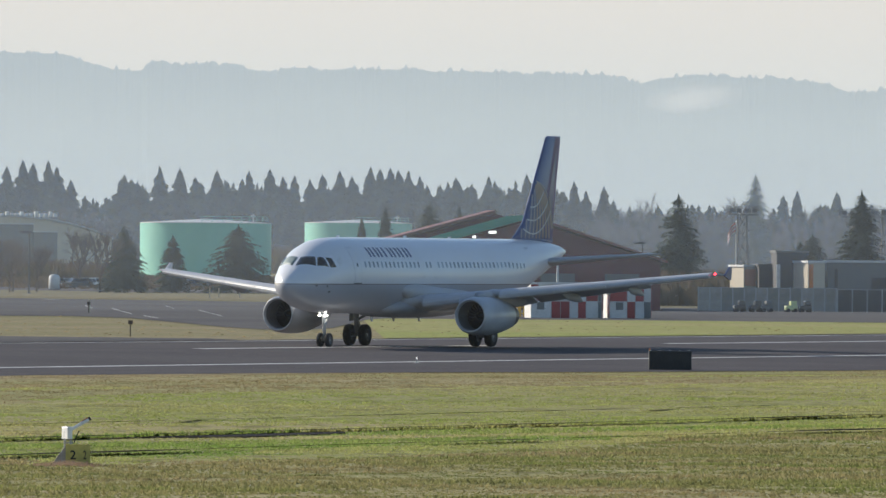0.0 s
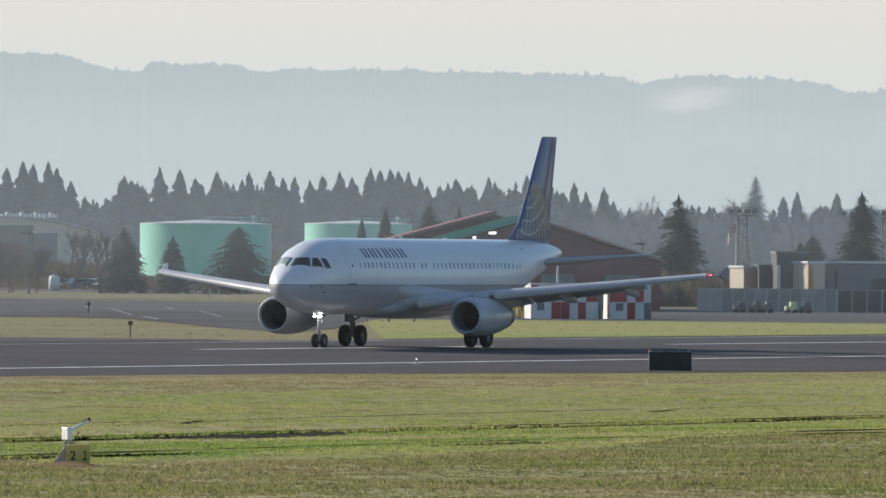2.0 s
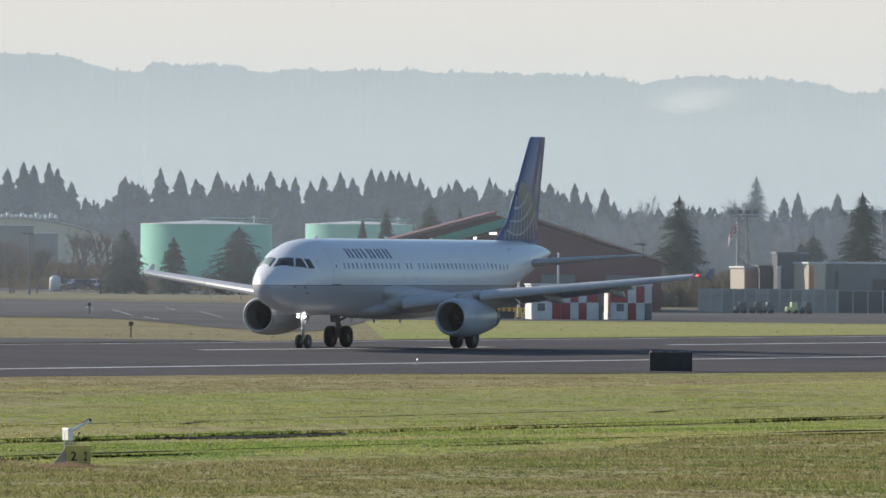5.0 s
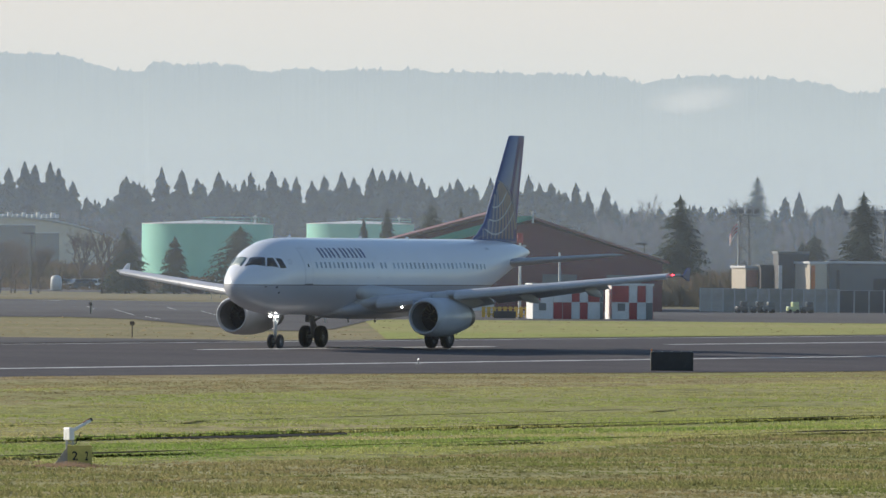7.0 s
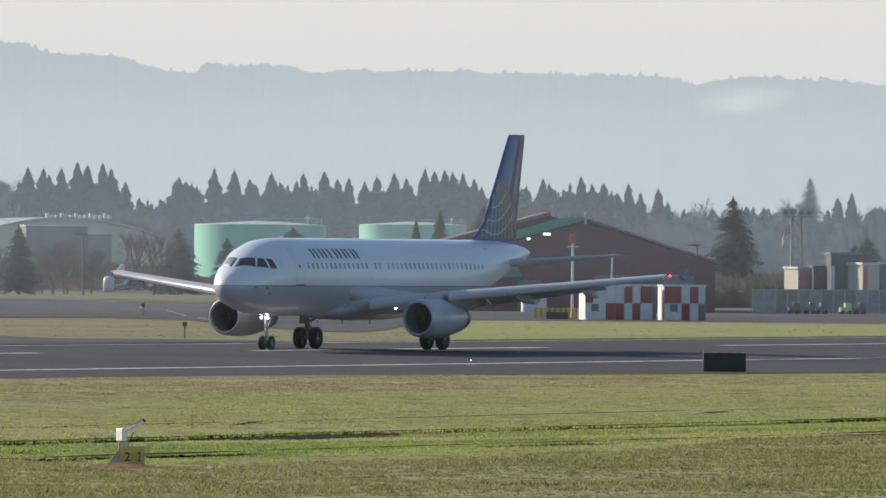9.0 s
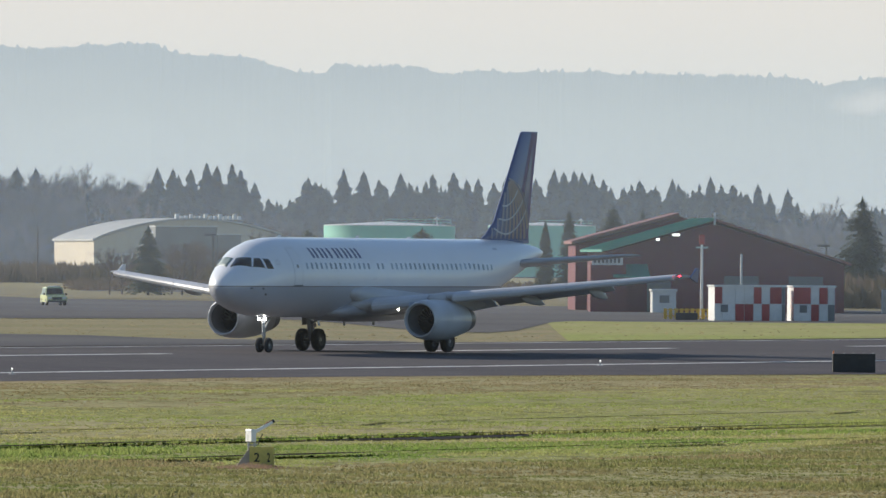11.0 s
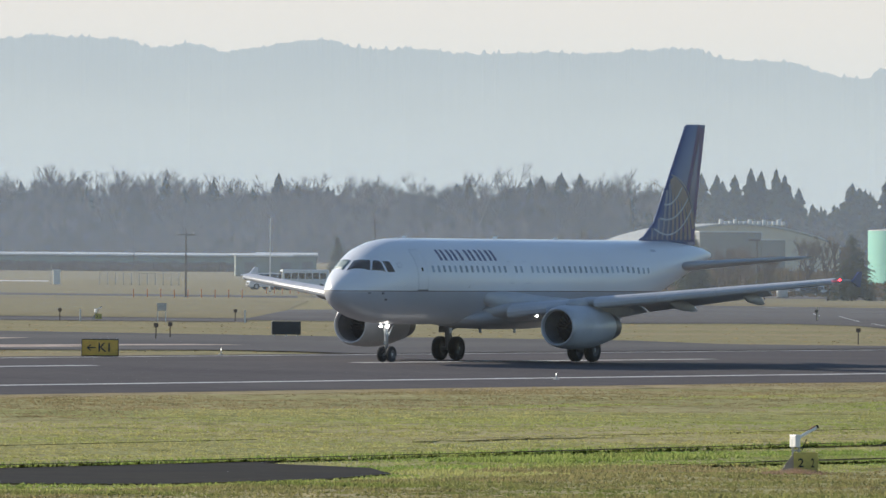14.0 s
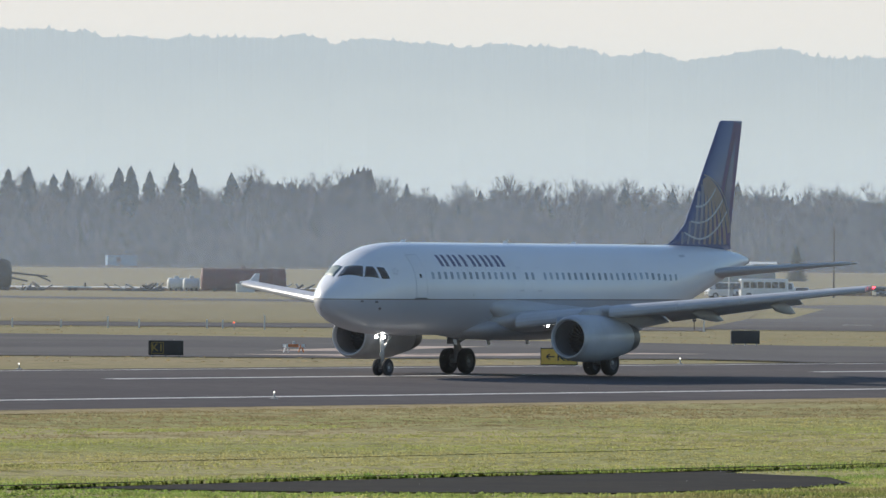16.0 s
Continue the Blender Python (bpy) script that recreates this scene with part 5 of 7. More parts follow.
def checkered_hut(u0, u1, d, cols, label):
    """A hut clad in red and white checked panels, each panel a piece."""
    w = (u1 - u0) * d * TICK
    h = 2.75
    t = empty("checkered_hut", facing(spot((u0 + u1) / 2, d), 10), label, "equipment hut", "checkered huts")
    part("body", bx(-w / 2, w / 2, 0, 3.0, 0, h), M["signal_white"], t)
    part("roof", bx(-w / 2 - 0.1, w / 2 + 0.1, -0.1, 3.1, h, h + 0.14, 0.03), M["pale"], t)
    rh = h / 2
    x = -w / 2
    for f, top, low in cols:
        for z0, paint in ((rh, top), (0, low)):
            part("panel", bx(x + 0.02, x + f * w - 0.02, -0.05, 0, z0 + 0.02, z0 + rh - 0.02, 0.01), M["signal_red" if paint == "r" else "signal_white" if paint == "w" else "mid_grey"], t)
        x += f * w
    part("cornice", bx(-w / 2 - 0.06, w / 2 + 0.06, -0.16, -0.1, h - 0.02, h + 0.16, 0.01), M["signal_white"], t)
    part("side_panel", bx(w / 2, w / 2 + 0.05, 0.1, 2.9, 0.05, h - 0.05), M["signal_red"], t)
    part("vent", bx(-w / 2 + 0.5, -w / 2 + 1.1, -0.12, -0.05, 0.7, 1.3, 0.02), M["mid_grey"], t)


checkered_hut(939, 1066, 856, ((0.11, "r", "w"), (0.18, "w", "w"), (0.13, "w", "r"), (0.13, "w", "r"), (0.115, "r", "w"), (0.115, "w", "r"), (0.17, "r", "w"), (0.05, "g", "g")), "red and white checkered equipment hut")
checkered_hut(1079, 1153, 858, ((0.42, "r", "w"), (0.2, "w", "r"), (0.21, "r", "w"), (0.17, "w", "g")), "smaller red and white checkered equipment hut")


def barrier(u0, u1, d):
    w = (u1 - u0) * d * TICK
    t = empty("barrier", facing(spot((u0 + u1) / 2, d)), "yellow board barrier with dark box", "barrier")
    n = 9
    b = part("board", bx(0, w / n * 0.62, -0.03, 0.03, 0.1, 0.95), M["yellow"], t)
    b.location = (-w / 2, 0, 0)
    for k in range(1, n):
        share("board", b.data, t, Matrix.Translation((-w / 2 + k * w / n, 0, 0)))
    for z in (0.3, 0.8):
        part("rail", bx(-w / 2, w / 2, 0.03, 0.09, z, z + 0.08), M["yellow"], t)
    part("box", bx(-w * 0.25, w * 0.2, -0.4, -0.06, 0, 0.6, 0.03), M["dark_grey"], t)


barrier(850, 936, 860)


def pole(name, u, d, h, r, material, label, head=None, z0=0.0, category="pole"):
    t = empty(name, facing(spot(u, d, z0)), label, category)
    part("post", rod(bmesh.new(), (0, 0, -0.1), (0, 0, h), r, r * 0.7, 8), material, t)
    part("foot", rod(bmesh.new(), (0, 0, -0.1), (0, 0, 0.15), r * 2.2, r * 1.8, 8), M["mid_grey"], t)
    if head == "lamp":
        part("arm", rod(bmesh.new(), (0, 0, h - 0.1), (-0.5, 0, h + 0.1), r * 0.5, n=6), material, t)
        part("lamp_head", bx(-1.0, 0.4, -0.2, 0.2, h - 0.05, h + 0.18, 0.04), M["dark_grey"], t)
    elif head == "red":
        part("obstacle_lamp", bx(-0.24, 0.24, -0.2, 0.2, h - 0.75, h + 0.05, 0.08), M["signal_red"], t)
        part("bracket", bx(-0.5, 0.5, -0.05, 0.05, h - 1.05, h - 0.92), M["steel"], t)
    elif head == "cross":
        part("cross_arm", bx(-1.1, 1.1, -0.06, 0.06, h - 0.7, h - 0.52), material, t)
        for x in (-0.9, 0.9):
            part("insulator", rod(bmesh.new(), (x, 0, h - 0.52), (x, 0, h - 0.3), 0.05, n=6), M["pale"], t)
    else:
        part("cap", rod(bmesh.new(), (0, 0, h), (0, 0, h + r), r * 0.9, r * 0.4, 8), material, t)
    return t


pole("obstacle_mast", 917, 862, 6.9, 0.13, M["pale"], "pale mast with a red obstruction lamp", "red")
pole("short_mast", 987, 900, 5.3, 0.12, M["pale"], "plain pale mast behind the checkered huts")
pole("lamp_post", 52, 1290, 7.4, 0.12, M["dark_grey"], "dark car-park lamp post", "lamp", category="lamp post")
pole("lamp_post", 780, 1290, 8.6, 0.1, M["dark_grey"], "slim lamp post behind the hall", "lamp", category="lamp post")
pole("lamp_post", 1137, 1180, 6.5, 0.1, M["dark_grey"], "slim twin lamp post behind the brush", "lamp", category="lamp post")
pole("lamp_post", 1484, 1010, 4.8, 0.07, M["dark_grey"], "dark lamp post beside the fence", "lamp", category="lamp post")
pole("utility_pole", -624, 1700, 11.2, 0.16, M["wood_pole"], "tall wooden utility pole in the field", "cross")
pole("utility_pole", -258, 1800, 9.6, 0.16, M["wood_pole"], "tall wooden utility pole in the field", "cross")
pole("utility_pole", -809, 1500, 10.4, 0.09, M["pale"], "thin pale red and white mast")
pole("utility_pole", -958, 1290, 8.2, 0.13, M["wood_pole"], "weathered wooden pole by the road", "cross")
pole("utility_pole", -1050, 2500, 13, 0.12, M["wood_pole"], "slim far wooden utility pole", "cross")
pole("utility_pole", -410, 2500, 13, 0.12, M["wood_pole"], "slim far wooden utility pole", "cross")


def flag_pole(u, d):
    t = empty("flag_pole", facing(spot(u, d)), "white pole with a small red and white flag", "flag pole")
    part("post", rod(bmesh.new(), (0, 0, 0), (0, 0, 8.6), 0.07, 0.04, 8), M["pale"], t)
    fl = Soup()
    cols = []
    for i in range(6):
        for j in range(6):
            q = [(-0.14 * a, 0.16 * math.sin(a * 1.1), 8.5 - 0.17 * b - 0.035 * a * a) for a, b in ((i, j), (i + 1, j), (i + 1, j + 1), (i, j + 1))]
            fl.add(q)
            cols.append(j % 2)
    me = fl.mesh("flag", M["signal_red"])
    me.materials.append(M["signal_white"])
    me.polygons.foreach_set("material_index", cols)
    f = new("flag", me)
    f.parent = t
    part("finial", rod(bmesh.new(), (0, 0, 8.6), (0, 0, 8.75), 0.08, 0.03, 8), M["pale"], t)


flag_pole(1302, 1060)


def floodlight_tower(u, d, h):
    t = empty("floodlight_tower", facing(spot(u, d), 5), "lattice floodlight tower with a railed platform", "light tower", "floodlight towers")
    for x, y in ((-1, -1), (1, -1), (1, 1), (-1, 1)):
        part("leg", rod(bmesh.new(), (x * 0.9, y * 0.9, 0), (x * 0.6, y * 0.6, h), 0.12, 0.1, 6), M["tower_steel"], t)
    for k in range(6):
        z0, z1 = h * k / 6, h * (k + 1) / 6
        w0, w1 = 0.9 - 0.3 * k / 6, 0.9 - 0.3 * (k + 1) / 6
        b = bmesh.new()
        for a, c in (((-1, -1), (1, -1)), ((1, -1), (1, 1)), ((-1, 1), (1, 1)), ((-1, -1), (-1, 1))):
            rod(b, (a[0] * w0, a[1] * w0, z0), (c[0] * w1, c[1] * w1, z1), 0.05, n=5)
            rod(b, (c[0] * w0, c[1] * w0, z0), (a[0] * w1, a[1] * w1, z1), 0.05, n=5)
        part("bracing", b, M["tower_steel"], t)
    part("platform", bx(-2.2, 2.2, -1.1, 1.1, h, h + 0.15), M["tower_steel"], t)
    rail = bmesh.new()
    for k in range(9):
        x = -2.15 + 4.3 * k / 8
        rod(rail, (x, -1.05, h), (x, -1.05, h + 1.2), 0.04, n=5)
        rod(rail, (x, 1.05, h), (x, 1.05, h + 1.2), 0.04, n=5)
    for y in (-1.05, 1.05):
        for z in (0.6, 1.2):
            rod(rail, (-2.15, y, h + z), (2.15, y, h + z), 0.05, n=5)
    part("guard_rail", rail, M["tower_steel"], t)
    for k in range(4):
        part("lamp_head", bx(-2.0 + 1.1 * k, -1.3 + 1.1 * k, -1.35, -1.1, h + 0.4, h + 1.0, 0.04), M["dark_grey"], t)


floodlight_tower(1313, 1500, 11.0)
floodlight_tower(1512, 1500, 10.8)
floodlight_tower(1568, 1500, 10.8)

# sheds and equipment on the apron's edge
plain_block("white_kiosk", 1315, 1341, 1010, 4.1, 3.2, M["cream"], "cream kiosk with sunlit side", 25, [(0.08, 1.15, 2.3, 3.9, M["faded_orange"])], "kiosk")
plain_block("dark_shed", 1343, 1374, 1008, 4.2, 4, M["dark_grey"], "dark maroon equipment shed", 6, None, "shed", 0.0, "dark_grey")
plain_block("tall_shed", 1374, 1428, 1004, 5.5, 5, M["dark_grey"], "tall dark equipment shed with pale corner", 6, [(0.0, 0.35, 0, 4.4, M["pale"])], "shed", 0.0, "mid_grey")
plain_block("long_container", 1464, 1620, 1004, 4.6, 5, M["mid_grey"], "long grey storage building", 4, [(0.08, 0.3, 0, 4, M["dark_grey"]), (0.5, 2.2, 0, 3.2, M["dark_grey"])], "storage")
plain_block("cream_shed", 1428, 1462, 1002, 4.55, 5, M["cream"], "narrow cream shed with orange edge", 30, [(0.05, 0.4, 0, 4.4, M["orange"])], "shed")


def fence(u0, u1, d, h, n, solid, label):
    w = (u1 - u0) * d * TICK
    t = empty("fence", facing(spot((u0 + u1) / 2, d)), label, "fence")
    p = part("post", bx(-0.06, 0.06, -0.06, 0.06, 0, h + 0.08), M["steel"], t)
    p.location = (-w / 2, 0, 0)
    for k in range(1, n + 1):
        share("post", p.data, t, Matrix.Translation((-w / 2 + w * k / n, 0, 0)))
    if solid:
        s = part("panel", bx(0.06, w / n - 0.06, -0.02, 0.02, 0.05, h, 0), solid, t)
        s.location = (-w / 2, 0, 0)
        for k in range(1, n):
            share("panel", s.data, t, Matrix.Translation((-w / 2 + w * k / n, 0, 0)))
    else:
        g = bmesh.new()
        for z in np.linspace(0.15, h, 6):
            rod(g, (-w / 2, 0, z), (w / 2, 0, z), 0.012, n=4)
        part("wires", g, M["steel"], t)
    part("top_rail", rod(bmesh.new(), (-w / 2, 0, h), (w / 2, 0, h), 0.03, n=6), M["steel"], t)


M["screen"] = mat("weathered_fence_screen", (0.34, 0.325, 0.30), 0.85, vary=0.18, scale=0.4, fine=3, object_random=0.2)
fence(1236, 1480, 985, 2.2, 12, M["screen"], "grey screened chain-link fence along the apron")
fence(1482, 1640, 985, 2.1, 6, M["dark_grey"], "dark screened fence along the apron")
fence(-1110, -970, 1800, 2.0, 10, None, "thin wire fence in the far field")


def cart(u, d, label, paint):
    """A small tractor or ground-power cart."""
    t = empty("ground_cart", facing(spot(u, d), 15), label, "cart", "apron carts")
    b = bmesh.new()
    box(b, -0.55, 0.55, -0.4, 0.4, 0.2, 0.62, 0.06)
    box(b, -0.1, 0.5, -0.35, 0.35, 0.62, 1.05, 0.06)
    part("body", b, paint, t)
    for x in (-0.34, 0.34):
        for y in (-0.38, 0.38):
            part("wheel", rod(bmesh.new(), (x, y - 0.07, 0.18), (x, y + 0.07, 0.18), 0.18, n=14), M["tyre"], t)
    part("lamp", bx(-0.6, -0.54, -0.25, -0.1, 0.4, 0.52), M["strobe"], t)


for u, m in ((1309, M["dark_car"]), (1337, M["dark_car"]), (1357, M["mid_grey"]), (1400, M["lime"]), (1425, M["dark_car"])):
    cart(u, 975, "small ground-support cart parked by the fence", m)


def tree_thing(name, u, d, v_top, wide, rng_seed, label, mt, z=0.0):
    """A conifer or a bare tree as a thing of trunk and crown."""
    rng = random.Random(rng_seed)
    h = tall(v_top, d) - z
    p = spot(u, d, z)
    t = empty(name, Matrix.Translation(p), label, "tree")
    s = Soup()
    if mt == "conifer":
        fir(s, h, wide * d * TICK * 1.7, rng, int(220 + 42 * h), 0.1, 0.76)
        crown = new("crown", s.mesh("crown", M["needles"]))
        part("trunk", rod(bmesh.new(), (0, 0, -0.2), (0, 0, h * 0.95), h * 0.02, h * 0.003, 8), M["bark"], t)
    else:
        trunk = Soup()
        bough(trunk, Vector((0, 0, -0.2)), Vector((0.02, 0, 1)), h * 0.3, h * 0.028, 0, rng)
        for k in range(6):
            e = Vector((rng.uniform(-1, 1) * wide, rng.uniform(-1, 1) * wide, 1)).normalized()
            bough(s, Vector((0, 0, h * rng.uniform(0.18, 0.28))), e, h * 0.36, h * 0.02, 4, rng, 0.6)
        crown = new("crown", s.mesh("crown", M["twigs"]))
        tr = new("trunk", trunk.mesh("trunk", M["bark"]))
        tr.parent = t
    crown.parent = t


for k, (u, d, v, w) in enumerate(((220, 1327, 46, 34), (306, 1340, 31, 23), (422, 1340, 50, 52), (760, 1500, 92, 42), (682, 1500, 84, 18), (640, 1500, 64, 13), (812, 1480, 86, 12), (1200, 1180, 110, 46), (1524, 1180, 118, 40), (1437, 1250, 44, 34), (1416, 1260, 30, 20), (-62, 1300, 50, 26), (218, 1560, 46, 14), (1336, 2900, 146, 30), (-690, 2500, 38, 14))):
    tree_thing("conifer", u, d, v, w, 20 + k, "dark green conifer with ragged boughs", "conifer")
for k, (u, d, v, w) in enumerate(((24, 1330, 22, 0.6), (66, 1330, 10, 0.5), (178, 1325, 34, 0.5), (-130, 1310, 4, 1.1), (-108, 1320, 6, 1.1), (-20, 1330, -2, 1.0), (18, 1320, 2, 0.9), (-2, 1315, 20, 0.5), (140, 1500, 30, 0.6))):
    tree_thing("bare_tree", u, d, v, w, 50 + k, "leafless spreading winter tree", "bare")


def brush_bank(u0, u1, d0, d1, h0, h1, count, seed, label, material, z=-0.1):
    rng = random.Random(seed)
    s = Soup()
    for k in range(count):
        p = spot(rng.uniform(u0, u1), rng.uniform(d0, d1), z)
        h = rng.uniform(h0, h1)
        for j in range(5):
            q = p + Vector((rng.uniform(-1, 1), rng.uniform(-1, 1), 0))
            s.add((q, q + Vector((rng.uniform(-0.9, 0.9), rng.uniform(-0.4, 0.4), h * rng.uniform(0.5, 1))), q + Vector((rng.uniform(0.2, 0.7), 0, h * rng.uniform(0.2, 0.6)))))
    tagged(new("brush", s.mesh("brush", material)), label, "brush", kind="stuff")


brush_bank(1050, 1700, 1080, 1300, 1.2, 4.2, 5200, 3, "brown leafless brush behind the apron sheds", M["brush"])
brush_bank(-330, 190, 1820, 1900, 1.2, 4.4, 2200, 4, "brown winter brush along a bank", M["brush"])
brush_bank(-1330, -830, 2480, 2540, 3.0, 4.3, 1500, 14, "dark brown hedge before the long shed", M["twigs"])
brush_bank(190, 560, 1820, 1900, 0.5, 1.6, 900, 9, "low brown brush before the tanks", M["brush"])
brush_bank(480, 1050, 2650, 2750, 3.0, 8.5, 1600, 6, "brown winter brush beyond the tanks", M["brush"])
brush_bank(-780, -330, 1800, 1900, 0.3, 1.3, 1800, 7, "low brown brush in the far field", M["brush"])
brush_bank(-2650, -560, 2860, 2925, 0.3, 1.1, 2600, 15, "low reddish brush along the field's edge", M["brush"], 3.15)
brush_bank(-2300, -1480, 1795, 1830, 0.2, 0.7, 1500, 16, "withered weeds round the training yard", M["brush"])
brush_bank(-200, 1050, 1450, 1800, 0.4, 1.6, 1500, 8, "low hedges round the car park", M["brush"])


def vehicle(name, u, d, length, width, h, turn, paint, label, lights=False, bar=False, van=False):
    """A car, van or sport utility seen from the front quarter."""
    t = empty(name, facing(spot(u, d, 0.02), turn), label, "car" if not van else "van")
    L, W = length / 2, width / 2
    low, belt = h * 0.17, h * 0.56
    side = [(-L, low), (L, low), (L, belt * 0.93), (L * 0.95, belt), (-L * (0.42 if not van else 0.85), belt), (-L * 0.95, belt * 0.9), (-L, belt * 0.72)]
    part("body", loft([[(x * k, y, low + (z - low) * (0.98 if k < 1 else 1)) for x, z in side] for y, k in ((-W, 0.97), (-W * 0.9, 1), (W * 0.9, 1), (W, 0.97))]), paint, t)
    cab = [(-L * (0.44 if not van else 0.9), belt), (L * 0.95, belt), (L * 0.88, h), (-L * (0.2 if not van else 0.72), h)]
    part("cabin", loft([[(x, y * f, z) for x, z, f in ((cab[0][0], cab[0][1], 1), (cab[1][0], cab[1][1], 1), (cab[2][0], cab[2][1], 0.82), (cab[3][0], cab[3][1], 0.82))] for y in (-W * 0.94, W * 0.94)]), paint, t)
    a, b = Vector((cab[0][0], 0, cab[0][1])), Vector((cab[3][0], 0, cab[3][1]))
    p, q = a.lerp(b, 0.1), a.lerp(b, 0.88)
    part("windscreen", loft([[(p.x - 0.03, y * W * 0.86, p.z), (q.x - 0.03, y * W * 0.72, q.z), (q.x, y * W * 0.72, q.z), (p.x, y * W * 0.86, p.z)] for y in (-1, 1)]), M["pane"], t, "dark windscreen")
    for s in (-1, 1):
        part("side_window", loft([[(x, s * (W * 0.94 * f + o), z) for x, z, f in ((cab[0][0] * 0.7, belt + 0.05, 0.99), (L * 0.82, belt + 0.05, 0.99), (L * 0.78, h * 0.94, 0.86), (cab[3][0] * 0.9, h * 0.94, 0.86))] for o in (0.0, 0.03)]), M["pane"], t)
        for x in (-L * 0.62, L * 0.62):
            w = part("wheel", rod(bmesh.new(), (x, s * (W - 0.22), h * 0.19), (x, s * (W + 0.01), h * 0.19), h * 0.19, n=18), M["tyre"], t)
            part("rim", rod(bmesh.new(), (x, s * (W - 0.02), h * 0.19), (x, s * (W + 0.02), h * 0.19), h * 0.11, n=12), M["steel"], w)
        part("headlight", bx(-L - 0.02, -L + 0.06, s * W * 0.72 - 0.18, s * W * 0.72 + 0.18, belt * 0.64, belt * 0.8, 0.02), M["lamp_on"] if lights else M["strobe"], t)
        part("mirror", bx(cab[0][0], cab[0][0] + 0.16, s * W * 1.0 - (0 if s > 0 else 0.2), s * W * 1.0 + (0.2 if s > 0 else 0), belt + 0.02, belt + 0.2, 0.02), M["black"], t)
    part("grille", bx(-L - 0.04, -L + 0.02, -W * 0.5, W * 0.5, belt * 0.55, belt * 0.8), M["black"], t)
    part("bumper", bx(-L - 0.1, -L + 0.1, -W * 0.95, W * 0.95, low, belt * 0.5, 0.04), M["dark_grey"], t)
    if bar:
        part("light_bar", bx(-0.5, -0.1, -W * 0.6, W * 0.6, h, h + 0.12, 0.03), M["strobe"], t)
    return t


vehicle("airfield_car", -229, 1026, 4.4, 1.95, 1.75, 99, M["lime"], "lime-yellow airfield sport utility with roof bar", False, True)
vehicle("parked_car", -543, 1777, 4.6, 1.8, 1.4, 100, M["dark_car"], "dark car parked on the far grass")
vehicle("parked_car", -690, 1790, 4.6, 1.8, 1.4, 30, M["white_car"], "white car parked on the far grass")
for k, (u, m) in enumerate(((135, "dark_car"), (150, "white_car"), (185, "dark_car"), (340, "dark_car"), (362, "white_car"), (395, "white_car"), (-40, "dark_car"), (110, "dark_car"), (170, "white_car"))):
    vehicle("parked_car", u, 1480 + 8 * (k % 3), 4.5, 1.8, 1.45, 20 + 40 * (k % 3), M[m], "car standing in the car park")
for k in range(5):
    vehicle("service_van", -815 + 22 * k, 1600 + 6 * (k % 2), 6.0, 2.2, 2.5, 15 + 20 * (k % 3), M["white_car"], "white service van in the works yard", van=True)


def bus(u, d):
    t = empty("bus", facing(spot(u, d), 8), "white bus in the works yard", "bus")
    part("body", bx(-3.6, 3.6, -1.25, 1.25, 0.45, 3.1, 0.18), M["white_car"], t)
    for k in range(6):
        part("window", bx(-3.2 + 1.08 * k, -2.3 + 1.08 * k, -1.29, -1.2, 1.7, 2.6, 0.02), M["pane"], t)
    part("windscreen", bx(-3.66, -3.5, -1.0, 1.0, 1.5, 2.8), M["pane"], t)
    for x in (-2.4, 2.4):
        for y in (-1.1, 1.1):
            part("wheel", rod(bmesh.new(), (x, y - 0.16, 0.5), (x, y + 0.16, 0.5), 0.5, n=16), M["tyre"], t)


bus(-748, 1590)


def long_shed(u0, u1, d, h, label):
    w = (u1 - u0) * d * TICK
    t = empty("long_shed", facing(spot((u0 + u1) / 2, d), 2), label, "shed", "long sheds")
    part("wall", bx(-w / 2, w / 2, 0, 9, 0, h), M["sage"], t)
    part("roof", loft([[(x, y, z) for y, z in ((-0.6, h), (4.5, h + 0.5), (9.6, h), (9.6, h + 0.3), (4.5, h + 0.75), (-0.6, h + 0.3))] for x in (-w / 2 - 0.4, w / 2 + 0.4)]), M["pale"], t, "bright pale metal roof")
    for k in range(max(2, int(w / 8))):
        part("door", bx(-w / 2 + 2 + 8 * k, -w / 2 + 4.4 + 8 * k, -0.08, 0.06, 0, h * 0.75), M["mid_grey"], t)


long_shed(-505, -350, 2450, 4.4, "long low shed with sunlit pale roof")
long_shed(-830, -727, 2400, 5.2, "long low shed with sunlit pale roof")
long_shed(-1295, -850, 2550, 5.0, "very long shed with sunlit pale roof")
long_shed(-870, -770, 2350, 5.0, "long low shed with sunlit pale roof")


def cylinder_tank(name, u, d, length, r, material, label, legs=True, turn=3):
    t = empty(name, facing(spot(u, d), turn), label, "tank")
    prof = [(-length / 2 - 0.25, 0.05), (-length / 2 - 0.2, r * 0.6), (-length / 2, r * 0.97), (-length / 2 + 0.2, r), (length / 2 - 0.2, r), (length / 2, r * 0.97), (length / 2 + 0.2, r * 0.6), (length / 2 + 0.25, 0.05)]
    b = spin(prof, 28)
    bmesh.ops.translate(b, vec=(0, 0, r + 0.25), verts=b.verts)
    part("drum", b, material, t, smooth=True)
    for x in (-length * 0.35, 0, length * 0.35):
        part("saddle", bx(x - 0.2, x + 0.2, -r * 0.8, r * 0.8, 0, 0.6), M["dark_grey"], t)
        band = spin([(x - 0.1, r + 0.01), (x, r + 0.05), (x + 0.1, r + 0.01)], 28)
        bmesh.ops.translate(band, vec=(0, 0, r + 0.25), verts=band.verts)
        part("band", band, material, t)
    part("hatch", rod(bmesh.new(), (0, 0, 2 * r + 0.2), (0, 0, 2 * r + 0.6), 0.4, n=14), material, t)


